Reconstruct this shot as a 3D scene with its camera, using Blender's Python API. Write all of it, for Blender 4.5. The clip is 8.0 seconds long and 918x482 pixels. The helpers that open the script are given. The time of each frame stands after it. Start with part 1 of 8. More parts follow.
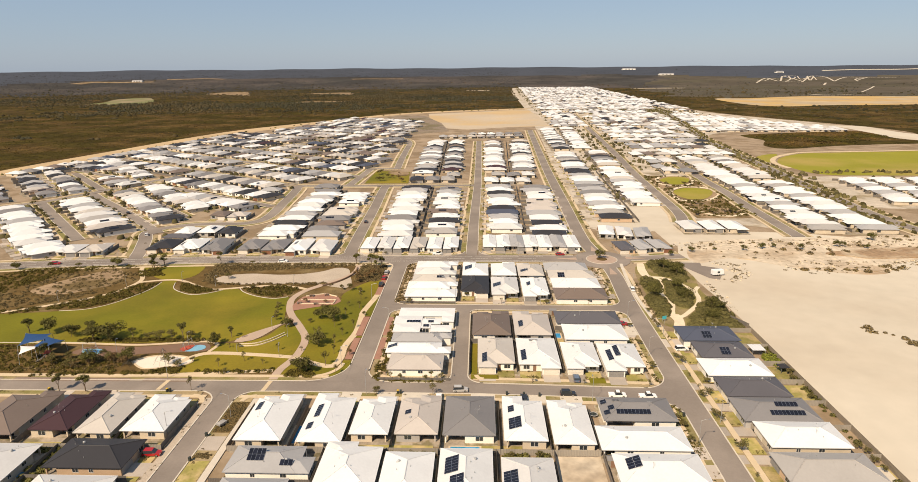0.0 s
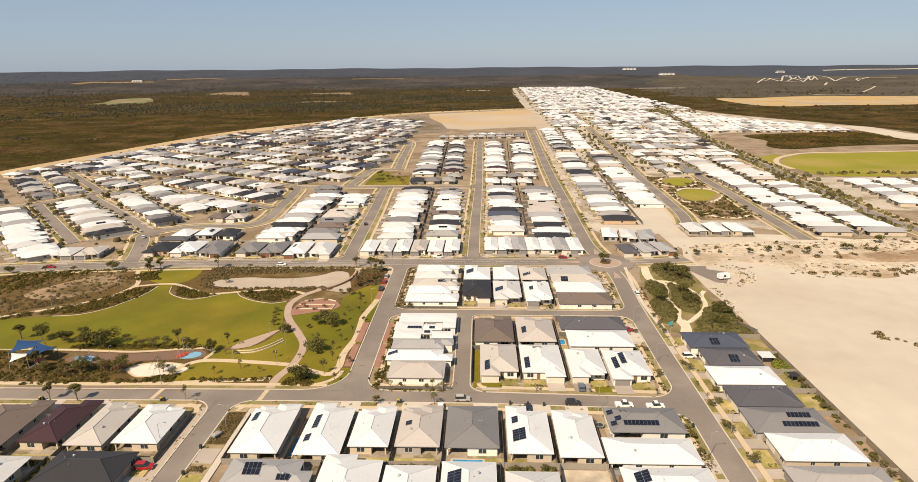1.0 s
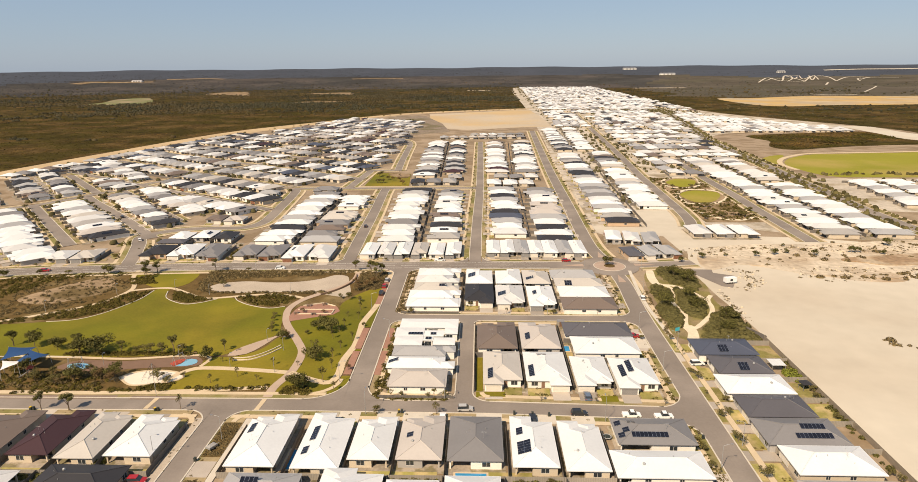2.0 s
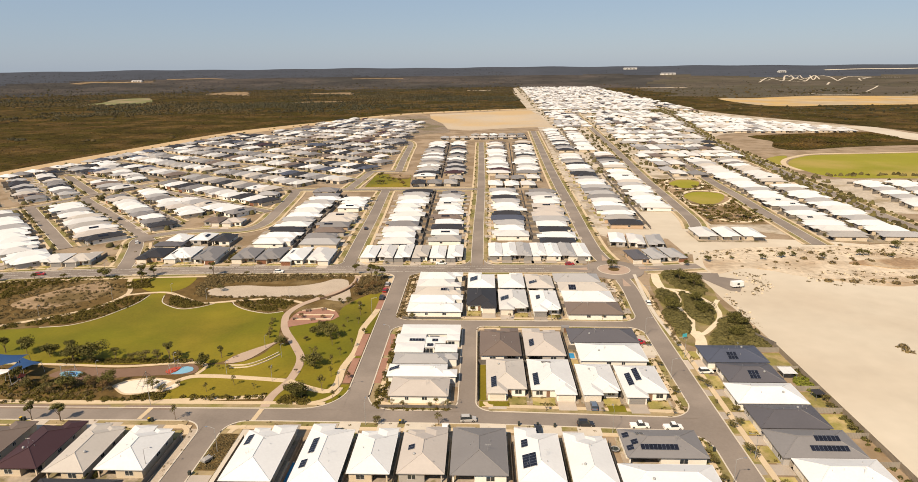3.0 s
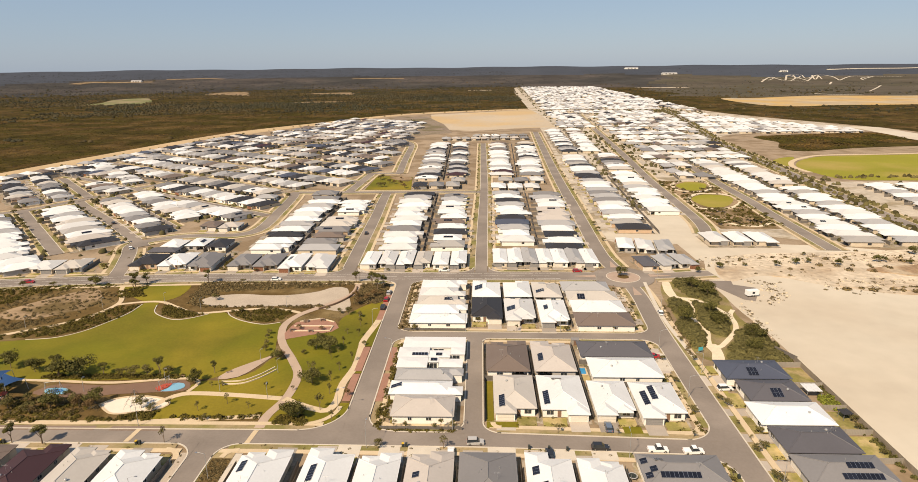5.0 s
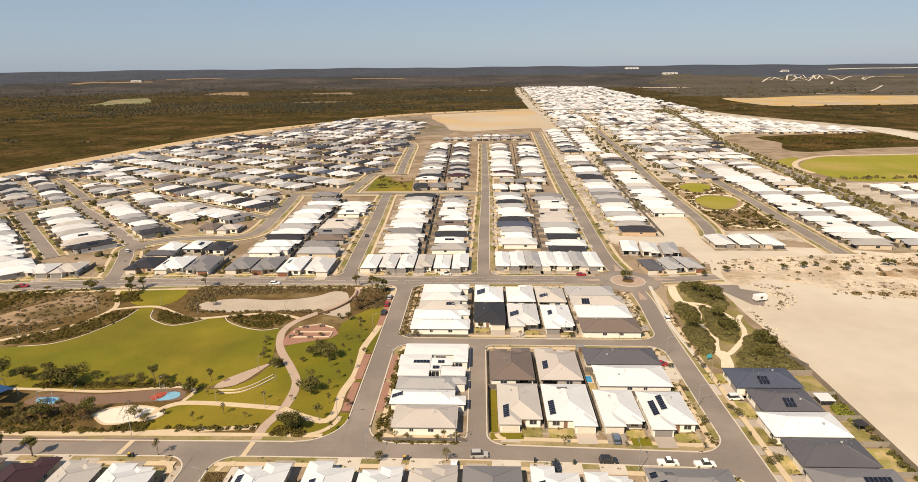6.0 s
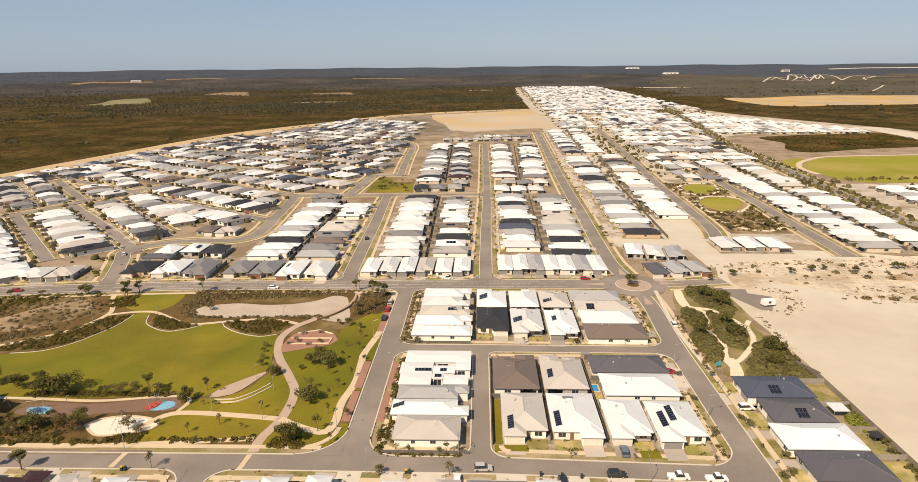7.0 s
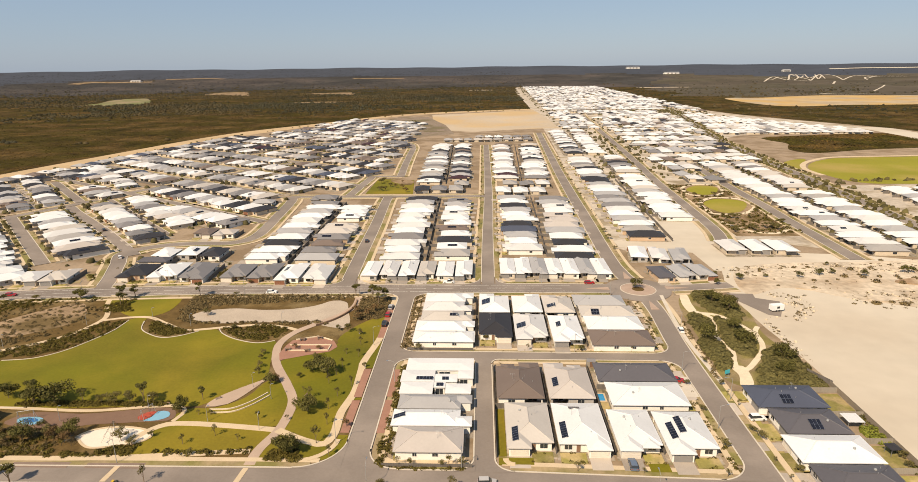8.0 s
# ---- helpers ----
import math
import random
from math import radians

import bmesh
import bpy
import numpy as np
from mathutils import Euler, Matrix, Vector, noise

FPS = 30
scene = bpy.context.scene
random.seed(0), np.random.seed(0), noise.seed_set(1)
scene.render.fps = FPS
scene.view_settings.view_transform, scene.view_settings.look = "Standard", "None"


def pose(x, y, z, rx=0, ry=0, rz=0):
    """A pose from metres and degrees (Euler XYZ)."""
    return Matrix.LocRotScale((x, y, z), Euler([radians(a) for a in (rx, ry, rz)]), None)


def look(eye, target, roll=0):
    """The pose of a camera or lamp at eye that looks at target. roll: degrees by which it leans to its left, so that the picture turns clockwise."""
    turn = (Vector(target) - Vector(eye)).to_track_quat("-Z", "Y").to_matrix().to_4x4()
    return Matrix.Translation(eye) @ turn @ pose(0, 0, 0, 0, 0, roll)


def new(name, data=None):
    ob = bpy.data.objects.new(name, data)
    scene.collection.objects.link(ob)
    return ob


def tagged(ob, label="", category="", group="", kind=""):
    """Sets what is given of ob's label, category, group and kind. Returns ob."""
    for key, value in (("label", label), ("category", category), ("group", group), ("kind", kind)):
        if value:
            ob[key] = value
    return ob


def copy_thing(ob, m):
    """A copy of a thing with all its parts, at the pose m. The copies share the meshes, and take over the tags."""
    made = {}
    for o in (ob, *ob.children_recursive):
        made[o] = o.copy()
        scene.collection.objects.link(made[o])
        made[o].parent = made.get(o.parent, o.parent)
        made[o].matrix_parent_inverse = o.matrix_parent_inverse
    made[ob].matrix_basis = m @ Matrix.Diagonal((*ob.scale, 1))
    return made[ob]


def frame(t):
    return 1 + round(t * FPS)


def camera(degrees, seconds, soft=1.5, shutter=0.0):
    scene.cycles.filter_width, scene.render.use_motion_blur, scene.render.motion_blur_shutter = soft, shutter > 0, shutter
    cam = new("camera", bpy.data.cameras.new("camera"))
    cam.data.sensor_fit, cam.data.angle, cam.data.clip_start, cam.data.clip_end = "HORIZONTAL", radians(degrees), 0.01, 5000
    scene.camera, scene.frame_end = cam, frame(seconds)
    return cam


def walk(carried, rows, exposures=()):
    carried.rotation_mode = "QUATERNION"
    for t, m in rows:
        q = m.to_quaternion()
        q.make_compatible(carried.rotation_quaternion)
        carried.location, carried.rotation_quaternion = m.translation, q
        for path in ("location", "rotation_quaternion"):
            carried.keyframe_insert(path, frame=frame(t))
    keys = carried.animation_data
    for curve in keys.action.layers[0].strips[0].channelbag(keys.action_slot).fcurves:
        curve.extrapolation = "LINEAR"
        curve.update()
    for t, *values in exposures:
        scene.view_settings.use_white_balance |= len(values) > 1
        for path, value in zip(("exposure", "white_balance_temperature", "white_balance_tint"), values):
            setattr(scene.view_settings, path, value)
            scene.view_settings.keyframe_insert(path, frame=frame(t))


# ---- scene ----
cam = camera(73.7, 8.0, soft=0.7)
# seconds, place, yaw, pitch, lean
ROWS = [
    (0.0, 0.00, 0.00, 95.00, 2.029, -16.005, -0.456),
    (1.0, -0.73, 5.29, 95.09, 2.048, -16.016, -0.472),
    (1.5, -1.14, 7.92, 95.14, 2.058, -16.022, -0.480),
    (3.0, -2.47, 15.82, 95.29, 2.088, -16.039, -0.505),
    (4.0, -3.42, 21.07, 95.40, 2.108, -16.050, -0.521),
    (4.5, -3.91, 23.69, 95.45, 2.117, -16.055, -0.529),
    (6.0, -5.36, 31.57, 95.63, 2.147, -16.072, -0.553),
    (7.0, -6.28, 36.82, 95.76, 2.167, -16.083, -0.570),
    (8.0, -7.15, 42.09, 95.89, 2.186, -16.094, -0.586),
]
EXPOSURE = 0.52
walk(cam, [(t, pose(x, y, z, 90 + pitch, 0, yaw) @ pose(0, 0, 0, 0, 0, lean)) for t, x, y, z, yaw, pitch, lean in ROWS],
     exposures=[(0.0, EXPOSURE, 6880, 13), (8.0, EXPOSURE, 6880, 13)])

# ---- light ----
SUN_TO = Vector((-0.56, -0.83, 0.0)).normalized()
SUN_HEIGHT = radians(46)
sun_data = bpy.data.lights.new("sun", "SUN")
sun_data.energy, sun_data.angle, sun_data.color = 5.0, radians(0.53), (1.0, 0.85, 0.64)
sun = new("sun", sun_data)
towards = Vector((SUN_TO.x * math.cos(SUN_HEIGHT), SUN_TO.y * math.cos(SUN_HEIGHT), math.sin(SUN_HEIGHT)))
sun.matrix_world = look(towards * 400, (0, 0, 0))
world = bpy.data.worlds.new("sky")
world.use_nodes = True
scene.world = world
sky = world.node_tree.nodes.new("ShaderNodeTexSky")
sky.sky_type, sky.sun_disc = "NISHITA", False
sky.sun_elevation = SUN_HEIGHT
sky.sun_rotation = math.atan2(SUN_TO.x, SUN_TO.y)
sky.air_density, sky.dust_density, sky.ozone_density = 1.0, 0.4, 2.5
back = world.node_tree.nodes["Background"]
back.inputs["Strength"].default_value = 0.08
haze = world.node_tree.nodes.new("ShaderNodeMix")
haze.data_type = "RGBA"
haze.inputs[0].default_value = 0.72  # an even summer haze over the whole sky
haze.inputs[7].default_value = (2.47, 3.46, 4.88, 1)
world.node_tree.links.new(sky.outputs["Color"], haze.inputs[6])
world.node_tree.links.new(haze.outputs[2], back.inputs["Color"])


# ---- materials ----
def paint(name, colour, rough=0.8, wide=0.12, wide_size=0.15, fine=0.1, fine_size=3.0, each=0.0, island=0.0, metal=0.0, bump=0.0, spec=0.3, second=None, second_size=0.05, second_lo=0.45, second_hi=0.6):
    """A surface with broad and fine variation; second: another colour in patches."""
    m = bpy.data.materials.new(name)
    m.use_nodes = True
    nt = m.node_tree
    n, link = nt.nodes, nt.links.new
    bsdf = n["Principled BSDF"]
    bsdf.inputs["Roughness"].default_value, bsdf.inputs["Metallic"].default_value = rough, metal
    bsdf.inputs["Specular IOR Level"].default_value = spec
    where = n.new("ShaderNodeTexCoord")

    def noise_of(size, detail=4.0):
        t = n.new("ShaderNodeTexNoise")
        t.inputs["Scale"].default_value, t.inputs["Detail"].default_value = size, detail
        link(where.outputs["Object"], t.inputs["Vector"])
        return t.outputs["Fac"]

    def calc(op, a, b):
        c = n.new("ShaderNodeMath")
        c.operation = op
        for socket, v in zip(c.inputs, (a, b)):
            if isinstance(v, (int, float)):
                socket.default_value = v
            else:
                link(v, socket)
        return c.outputs[0]

    fine_fac = noise_of(fine_size)
    value = calc("ADD", calc("MULTIPLY", calc("SUBTRACT", noise_of(wide_size), 0.5), 4 * wide), 1.0)
    value = calc("ADD", value, calc("MULTIPLY", calc("SUBTRACT", fine_fac, 0.5), 4 * fine))
    if each:
        info = n.new("ShaderNodeObjectInfo")
        value = calc("ADD", value, calc("MULTIPLY", calc("SUBTRACT", info.outputs["Random"], 0.5), 2 * each))
    if island:
        geo = n.new("ShaderNodeNewGeometry")
        value = calc("ADD", value, calc("MULTIPLY", calc("SUBTRACT", geo.outputs["Random Per Island"], 0.5), 2 * island))
    hsv = n.new("ShaderNodeHueSaturation")
    hsv.inputs["Color"].default_value = (*colour, 1)
    if second:
        ramp = n.new("ShaderNodeMapRange")
        ramp.inputs["From Min"].default_value, ramp.inputs["From Max"].default_value = second_lo, second_hi
        link(noise_of(second_size, 6.0), ramp.inputs["Value"])
        mix = n.new("ShaderNodeMix")
        mix.data_type = "RGBA"
        mix.inputs[6].default_value, mix.inputs[7].default_value = (*colour, 1), (*second, 1)
        link(ramp.outputs["Result"], mix.inputs[0])
        link(mix.outputs[2], hsv.inputs["Color"])
    link(value, hsv.inputs["Value"])
    link(hsv.outputs["Color"], bsdf.inputs["Base Color"])
    if bump:
        b = n.new("ShaderNodeBump")
        b.inputs["Strength"].default_value, b.inputs["Distance"].default_value = 0.6, bump
        link(fine_fac, b.inputs["Height"])
        link(b.outputs["Normal"], bsdf.inputs["Normal"])
    return m


ROOFS = {k: paint("roof_" + word, c, 0.55, 0.05, 0.12, 0.04, 1.5, each=0.05, spec=0.2) for k, word, c in (
    ("W", "white", (0.545, 0.548, 0.545)), ("O", "off_white", (0.465, 0.46, 0.452)), ("C", "cream", (0.39, 0.36, 0.325)),
    ("L", "pale_grey", (0.29, 0.285, 0.285)), ("G", "grey", (0.165, 0.158, 0.158)), ("D", "charcoal", (0.030, 0.029, 0.032)),
    ("N", "slate_blue", (0.060, 0.068, 0.095)), ("B", "brown", (0.140, 0.108, 0.090)), ("M", "maroon", (0.046, 0.023, 0.026)),
    ("S", "slate_grey", (0.082, 0.079, 0.088)), ("P", "pinkish_beige", (0.37, 0.335, 0.305)), ("A", "ash", (0.28, 0.265, 0.25)))}
ROOF_WORDS = {"W": "white", "O": "off-white", "C": "cream", "L": "pale grey", "G": "grey", "D": "charcoal", "N": "slate-blue", "B": "brown", "M": "maroon", "S": "slate-grey", "P": "pinkish beige", "A": "ash-grey"}
WALLS = [paint("wall_cream_brick", (0.50, 0.425, 0.325), 0.9, 0.08, 0.3, 0.1, 6, each=0.1), paint("wall_white_render", (0.70, 0.67, 0.61), 0.9, 0.06, 0.3, 0.04, 4, each=0.06),
         paint("wall_grey_render", (0.34, 0.32, 0.30), 0.9, 0.06, 0.3, 0.05, 4, each=0.1), paint("wall_tan_brick", (0.42, 0.30, 0.20), 0.9, 0.1, 0.3, 0.12, 6, each=0.1)]
FASCIA_DARK = paint("fascia_grey", (0.16, 0.155, 0.155), 0.5, 0.03, 0.5, 0.03, 3)
FRAME = paint("window_frame", (0.6, 0.58, 0.55), 0.4, 0.02, 1, 0.02, 3)
GLASS = paint("window_glass", (0.03, 0.035, 0.04), 0.08, 0.1, 0.5, 0.05, 2, spec=0.6)
DOOR = paint("door_paint", (0.20, 0.12, 0.08), 0.5, 0.1, 1, 0.05, 4, each=0.3)
GARAGE = [paint("garage_door_cream", (0.60, 0.55, 0.47), 0.5, 0.05, 0.6, 0.03, 4), paint("garage_door_grey", (0.22, 0.21, 0.20), 0.5, 0.05, 0.6, 0.03, 4), paint("garage_door_brown", (0.20, 0.09, 0.05), 0.5, 0.08, 0.6, 0.05, 4)]
SOLAR = paint("solar_cell", (0.010, 0.011, 0.018), 0.2, 0.1, 1.0, 0.05, 8, each=0.25, spec=0.35)
ALLOY = paint("alloy", (0.55, 0.55, 0.56), 0.35, 0.03, 1, 0.03, 5, metal=0.9)
STEEL = paint("galvanised_steel", (0.42, 0.42, 0.41), 0.5, 0.05, 1, 0.05, 6, metal=0.6)
FENCE = paint("fence_sheet", (0.125, 0.112, 0.10), 0.6, 0.08, 0.3, 0.05, 3, each=0.12)
FENCE_PALE = paint("fence_sheet_cream", (0.26, 0.232, 0.195), 0.6, 0.08, 0.3, 0.05, 3, each=0.1)
ASPHALT = paint("asphalt", (0.182, 0.152, 0.128), 0.9, 0.12, 0.06, 0.06, 1.6, bump=0.01, second=(0.212, 0.178, 0.150), second_size=0.03)
KERB = paint("kerb_concrete", (0.46, 0.41, 0.34), 0.85, 0.08, 0.3, 0.06, 4)
PATH = paint("footpath_concrete", (0.47, 0.37, 0.245), 0.9, 0.08, 0.2, 0.06, 3)
PATH_PINK = paint("path_exposed_aggregate", (0.36, 0.27, 0.205), 0.9, 0.08, 0.2, 0.08, 4)
DRIVE = paint("driveway_paving", (0.33, 0.285, 0.24), 0.9, 0.08, 0.3, 0.08, 4, each=0.25)
BRICKPAVE = paint("red_brick_paving", (0.265, 0.14, 0.098), 0.9, 0.1, 0.3, 0.1, 4)
LAWN = paint("lawn_grass", (0.106, 0.100, 0.002), 0.95, 0.26, 0.03, 0.10, 1.2, bump=0.03, second=(0.172, 0.132, 0.008), second_size=0.02, second_lo=0.42, second_hi=0.60)
YARD = paint("yard_grass", (0.22, 0.19, 0.055), 0.95, 0.2, 0.15, 0.14, 1.5, each=0.25, bump=0.03, second=(0.34, 0.26, 0.12), second_size=0.2)
VERGE = paint("verge_ground", (0.27, 0.205, 0.112), 0.95, 0.2, 0.08, 0.14, 1.0, bump=0.03, second=(0.165, 0.145, 0.045), second_size=0.07, second_lo=0.46, second_hi=0.58)
SOIL = paint("estate_soil", (0.26, 0.195, 0.130), 0.95, 0.15, 0.03, 0.12, 0.6, bump=0.03, second=(0.19, 0.135, 0.080), second_size=0.05, second_lo=0.45, second_hi=0.58)
SAND = paint("bare_sand", (0.465, 0.412, 0.330), 0.95, 0.10, 0.007, 0.05, 0.12, bump=0.05, second=(0.425, 0.365, 0.285), second_size=0.012, second_lo=0.45, second_hi=0.65)
SAND_ROUGH = paint("rough_sand", (0.46, 0.385, 0.29), 0.95, 0.20, 0.05, 0.26, 0.35, bump=0.06, second=(0.30, 0.215, 0.135), second_size=0.035, second_lo=0.47, second_hi=0.68)
SAND_YELLOW = paint("yellow_sand", (0.40, 0.29, 0.165), 0.95, 0.12, 0.02, 0.08, 0.3, bump=0.05)
MULCH = paint("garden_mulch", (0.106, 0.069, 0.027), 0.95, 0.3, 0.2, 0.2, 1.5, bump=0.04, spec=0.05, second=(0.16, 0.115, 0.055), second_size=0.07, second_lo=0.5, second_hi=0.66)
OVAL = paint("oval_grass", (0.205, 0.190, 0.012), 0.95, 0.1, 0.02, 0.06, 0.4, second=(0.26, 0.20, 0.045), second_size=0.01)
BASIN = paint("basin_soil", (0.26, 0.185, 0.115), 0.95, 0.2, 0.08, 0.2, 0.8, bump=0.05, spec=0.05, second=(0.12, 0.085, 0.040), second_size=0.06)
ORANGE_SAND = paint("orange_sand", (0.40, 0.27, 0.115), 0.95, 0.15, 0.012, 0.1, 0.05, spec=0.05, second=(0.36, 0.285, 0.19), second_size=0.008)
GRAVEL = paint("pale_gravel", (0.36, 0.30, 0.235), 0.95, 0.1, 0.1, 0.15, 2.5, bump=0.03)
SOFTFALL = paint("softfall_rubber", (0.155, 0.095, 0.065), 0.95, 0.08, 0.3, 0.08, 3)
# horizon ground, blued to paint the haze of distance
HAZY_HILL = paint("hazy_hill", (0.052, 0.058, 0.072), 0.95, 0.1, 0.002, 0.1, 0.01, spec=0.03)
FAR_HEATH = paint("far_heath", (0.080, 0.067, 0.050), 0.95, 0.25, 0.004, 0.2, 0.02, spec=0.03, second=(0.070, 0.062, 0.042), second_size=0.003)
# bushland greyed with distance, haze mixed into its colour
HAZY_BUSH = paint("hazy_bushland", (0.047, 0.044, 0.040), 0.95, 0.25, 0.004, 0.2, 0.02, spec=0.03, second=(0.068, 0.057, 0.050), second_size=0.002)
BUSHLAND = paint("bushland", (0.041, 0.031, 0.0075), 0.95, 0.45, 0.02, 0.4, 0.08, bump=0.5, spec=0.03, second=(0.070, 0.045, 0.016), second_size=0.014, second_lo=0.46, second_hi=0.60)
HEATH = paint("heath_leaf", (0.037, 0.031, 0.0075), 0.9, 0.6, 0.03, 0.0, 1, island=0.55, spec=0.03, second=(0.070, 0.044, 0.014), second_size=0.014, second_lo=0.48, second_hi=0.56)
FOREST = paint("forest_leaf", (0.035, 0.033, 0.020), 0.9, 0.25, 0.004, 0.0, 1, island=0.3, spec=0.05, second=(0.062, 0.046, 0.022), second_size=0.003)
# far leaves greyed and blued: distance haze put into the base colour
HAZY_FOREST = paint("hazy_forest_leaf", (0.038, 0.039, 0.041), 0.9, 0.2, 0.002, 0.0, 1, island=0.25, spec=0.05)
LEAF = [paint("leaf_olive", (0.104, 0.088, 0.032), 0.8, 0.15, 0.5, 0.0, 1, island=0.5, each=0.15, spec=0.08), paint("leaf_green", (0.086, 0.079, 0.024), 0.8, 0.15, 0.5, 0.0, 1, island=0.5, each=0.15, spec=0.08),
        paint("leaf_rust", (0.135, 0.085, 0.038), 0.8, 0.15, 0.5, 0.0, 1, island=0.5, each=0.15, spec=0.08)]
SHRUB = [paint("shrub_leaf_green", (0.074, 0.059, 0.014), 0.85, 0.25, 0.2, 0.0, 1, island=0.5, spec=0.08), paint("shrub_leaf_grey", (0.118, 0.087, 0.040), 0.85, 0.25, 0.2, 0.0, 1, island=0.5, spec=0.08)]
BARK = paint("bark", (0.16, 0.115, 0.075), 0.95, 0.2, 1, 0.2, 8)
APRON = paint("apron_brick", (0.33, 0.245, 0.19), 0.9, 0.1, 0.3, 0.08, 4)
# yard paving whose tone also holds some of the shade between houses
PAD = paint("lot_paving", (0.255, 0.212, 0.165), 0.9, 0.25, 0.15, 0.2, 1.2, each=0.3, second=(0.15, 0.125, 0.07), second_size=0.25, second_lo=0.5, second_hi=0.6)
LIMESTONE = paint("limestone", (0.56, 0.47, 0.34), 0.9, 0.1, 0.3, 0.1, 3)
TIMBER = paint("timber", (0.20, 0.13, 0.085), 0.85, 0.15, 0.6, 0.1, 5)
BLUE, PALE_BLUE, RED = (paint("rubber_" + w, c, 0.7, 0.06, 0.4, 0.05, 3) for w, c in (("blue", (0.03, 0.12, 0.28)), ("pale_blue", (0.16, 0.33, 0.44)), ("red", (0.32, 0.06, 0.035))))
WATER = paint("pool_water", (0.03, 0.22, 0.42), 0.05, 0.1, 0.6, 0.05, 2, spec=0.6)
CANVAS = paint("sail_canvas", (0.014, 0.050, 0.14), 0.8, 0.06, 0.5, 0.04, 3)
LINE = paint("line_marking", (0.62, 0.59, 0.54), 0.8, 0.1, 0.4, 0.1, 3)
RUBBER = paint("tyre_rubber", (0.02, 0.02, 0.02), 0.8, 0.05, 2, 0.05, 5)
CAR = {k: paint("car_paint_" + k, c, 0.25, 0.02, 1, 0.02, 4, spec=0.6) for k, c in (("white", (0.68, 0.68, 0.67)), ("silver", (0.36, 0.35, 0.34)), ("black", (0.018, 0.018, 0.02)), ("red", (0.30, 0.012, 0.015)), ("blue_grey", (0.10, 0.13, 0.18)))}
YELLOW, PLASTIC = paint("bin_lid_yellow", (0.50, 0.32, 0.03), 0.6), paint("bin_plastic", (0.03, 0.035, 0.03), 0.6)
LAMP_LENS = paint("lamp_lens", (0.6, 0.58, 0.5), 0.3)


# ---- building blocks ----
class Geo:
    """Collects vertices and faces of one mesh, with a material slot for each face."""

    def __init__(self):
        self.v, self.f, self.m = [], [], []

    def face(self, points, m=0):
        k = len(self.v)
        self.v += [tuple(p) for p in points]
        self.f.append(tuple(range(k, k + len(points))))
        self.m.append(m)
        return self

    def box(self, x0, x1, y0, y1, z0, z1, m=0):
        k = len(self.v)
        self.v += [(x, y, z) for z in (z0, z1) for x, y in ((x0, y0), (x1, y0), (x1, y1), (x0, y1))]
        for q in ((3, 2, 1, 0), (4, 5, 6, 7), (0, 1, 5, 4), (1, 2, 6, 5), (2, 3, 7, 6), (3, 0, 4, 7)):
            self.f.append(tuple(k + i for i in q))
            self.m.append(m)
        return self

    def tube(self, a, b, r0, r1, n=8, m=0):
        a, b = Vector(a), Vector(b)
        turn = (b - a).to_track_quat("Z", "Y").to_matrix()
        k = len(self.v)
        for p, r in ((a, r0), (b, r1)):
            self.v += [tuple(p + turn @ Vector((r * math.cos(2 * math.pi * i / n), r * math.sin(2 * math.pi * i / n), 0))) for i in range(n)]
        for i in range(n):
            j = (i + 1) % n
            self.f.append((k + i, k + j, k + n + j, k + n + i))
            self.m.append(m)
        self.f += [tuple(range(k + n - 1, k - 1, -1)), tuple(range(k + n, k + 2 * n))]
        self.m += [m, m]
        return self

    def prism(self, outline, z0, z1, m=0):
        n = len(outline)
        k = len(self.v)
        self.v += [(x, y, z0) for x, y in outline] + [(x, y, z1) for x, y in outline]
        self.f += [tuple(range(k + n - 1, k - 1, -1)), tuple(range(k + n, k + 2 * n))]
        self.m += [m, m]
        for i in range(n):
            j = (i + 1) % n
            self.f.append((k + i, k + j, k + n + j, k + n + i))
            self.m.append(m)
        return self

    def hip(self, x0, x1, y0, y1, z, slope, drop=0.18, m=0):
        """A hipped roof over a rectangle of eaves, with its fascia and soffit."""
        w, d = x1 - x0, y1 - y0
        e = [(x0, y0, z), (x1, y0, z), (x1, y1, z), (x0, y1, z)]
        low = [(x, y, z - drop) for x, y, _ in e]
        if d >= w:
            h = z + slope * w / 2
            a, b = ((x0 + x1) / 2, y0 + min(w, d - 0.3) / 2, h), ((x0 + x1) / 2, y1 - min(w, d - 0.3) / 2, h)
            self.face([e[0], e[1], a], m).face([e[1], e[2], b, a], m).face([e[2], e[3], b], m).face([e[3], e[0], a, b], m)
        else:
            h = z + slope * d / 2
            a, b = (x0 + min(d, w - 0.3) / 2, (y0 + y1) / 2, h), (x1 - min(d, w - 0.3) / 2, (y0 + y1) / 2, h)
            self.face([e[3], e[0], a], m).face([e[0], e[1], b, a], m).face([e[1], e[2], b], m).face([e[2], e[3], a, b], m)
        for i in range(4):
            j = (i + 1) % 4
            self.face([low[i], low[j], e[j], e[i]], m)
        self.face(low[::-1], m)
        return self

    def make(self, name, mats, parent=None, at=None):
        data = bpy.data.meshes.new(name)
        data.from_pydata(self.v, [], self.f)
        for m in (mats if isinstance(mats, (list, tuple)) else [mats]):
            data.materials.append(m)
        data.polygons.foreach_set("material_index", self.m)
        data.update()
        return put(name, data, parent, at)


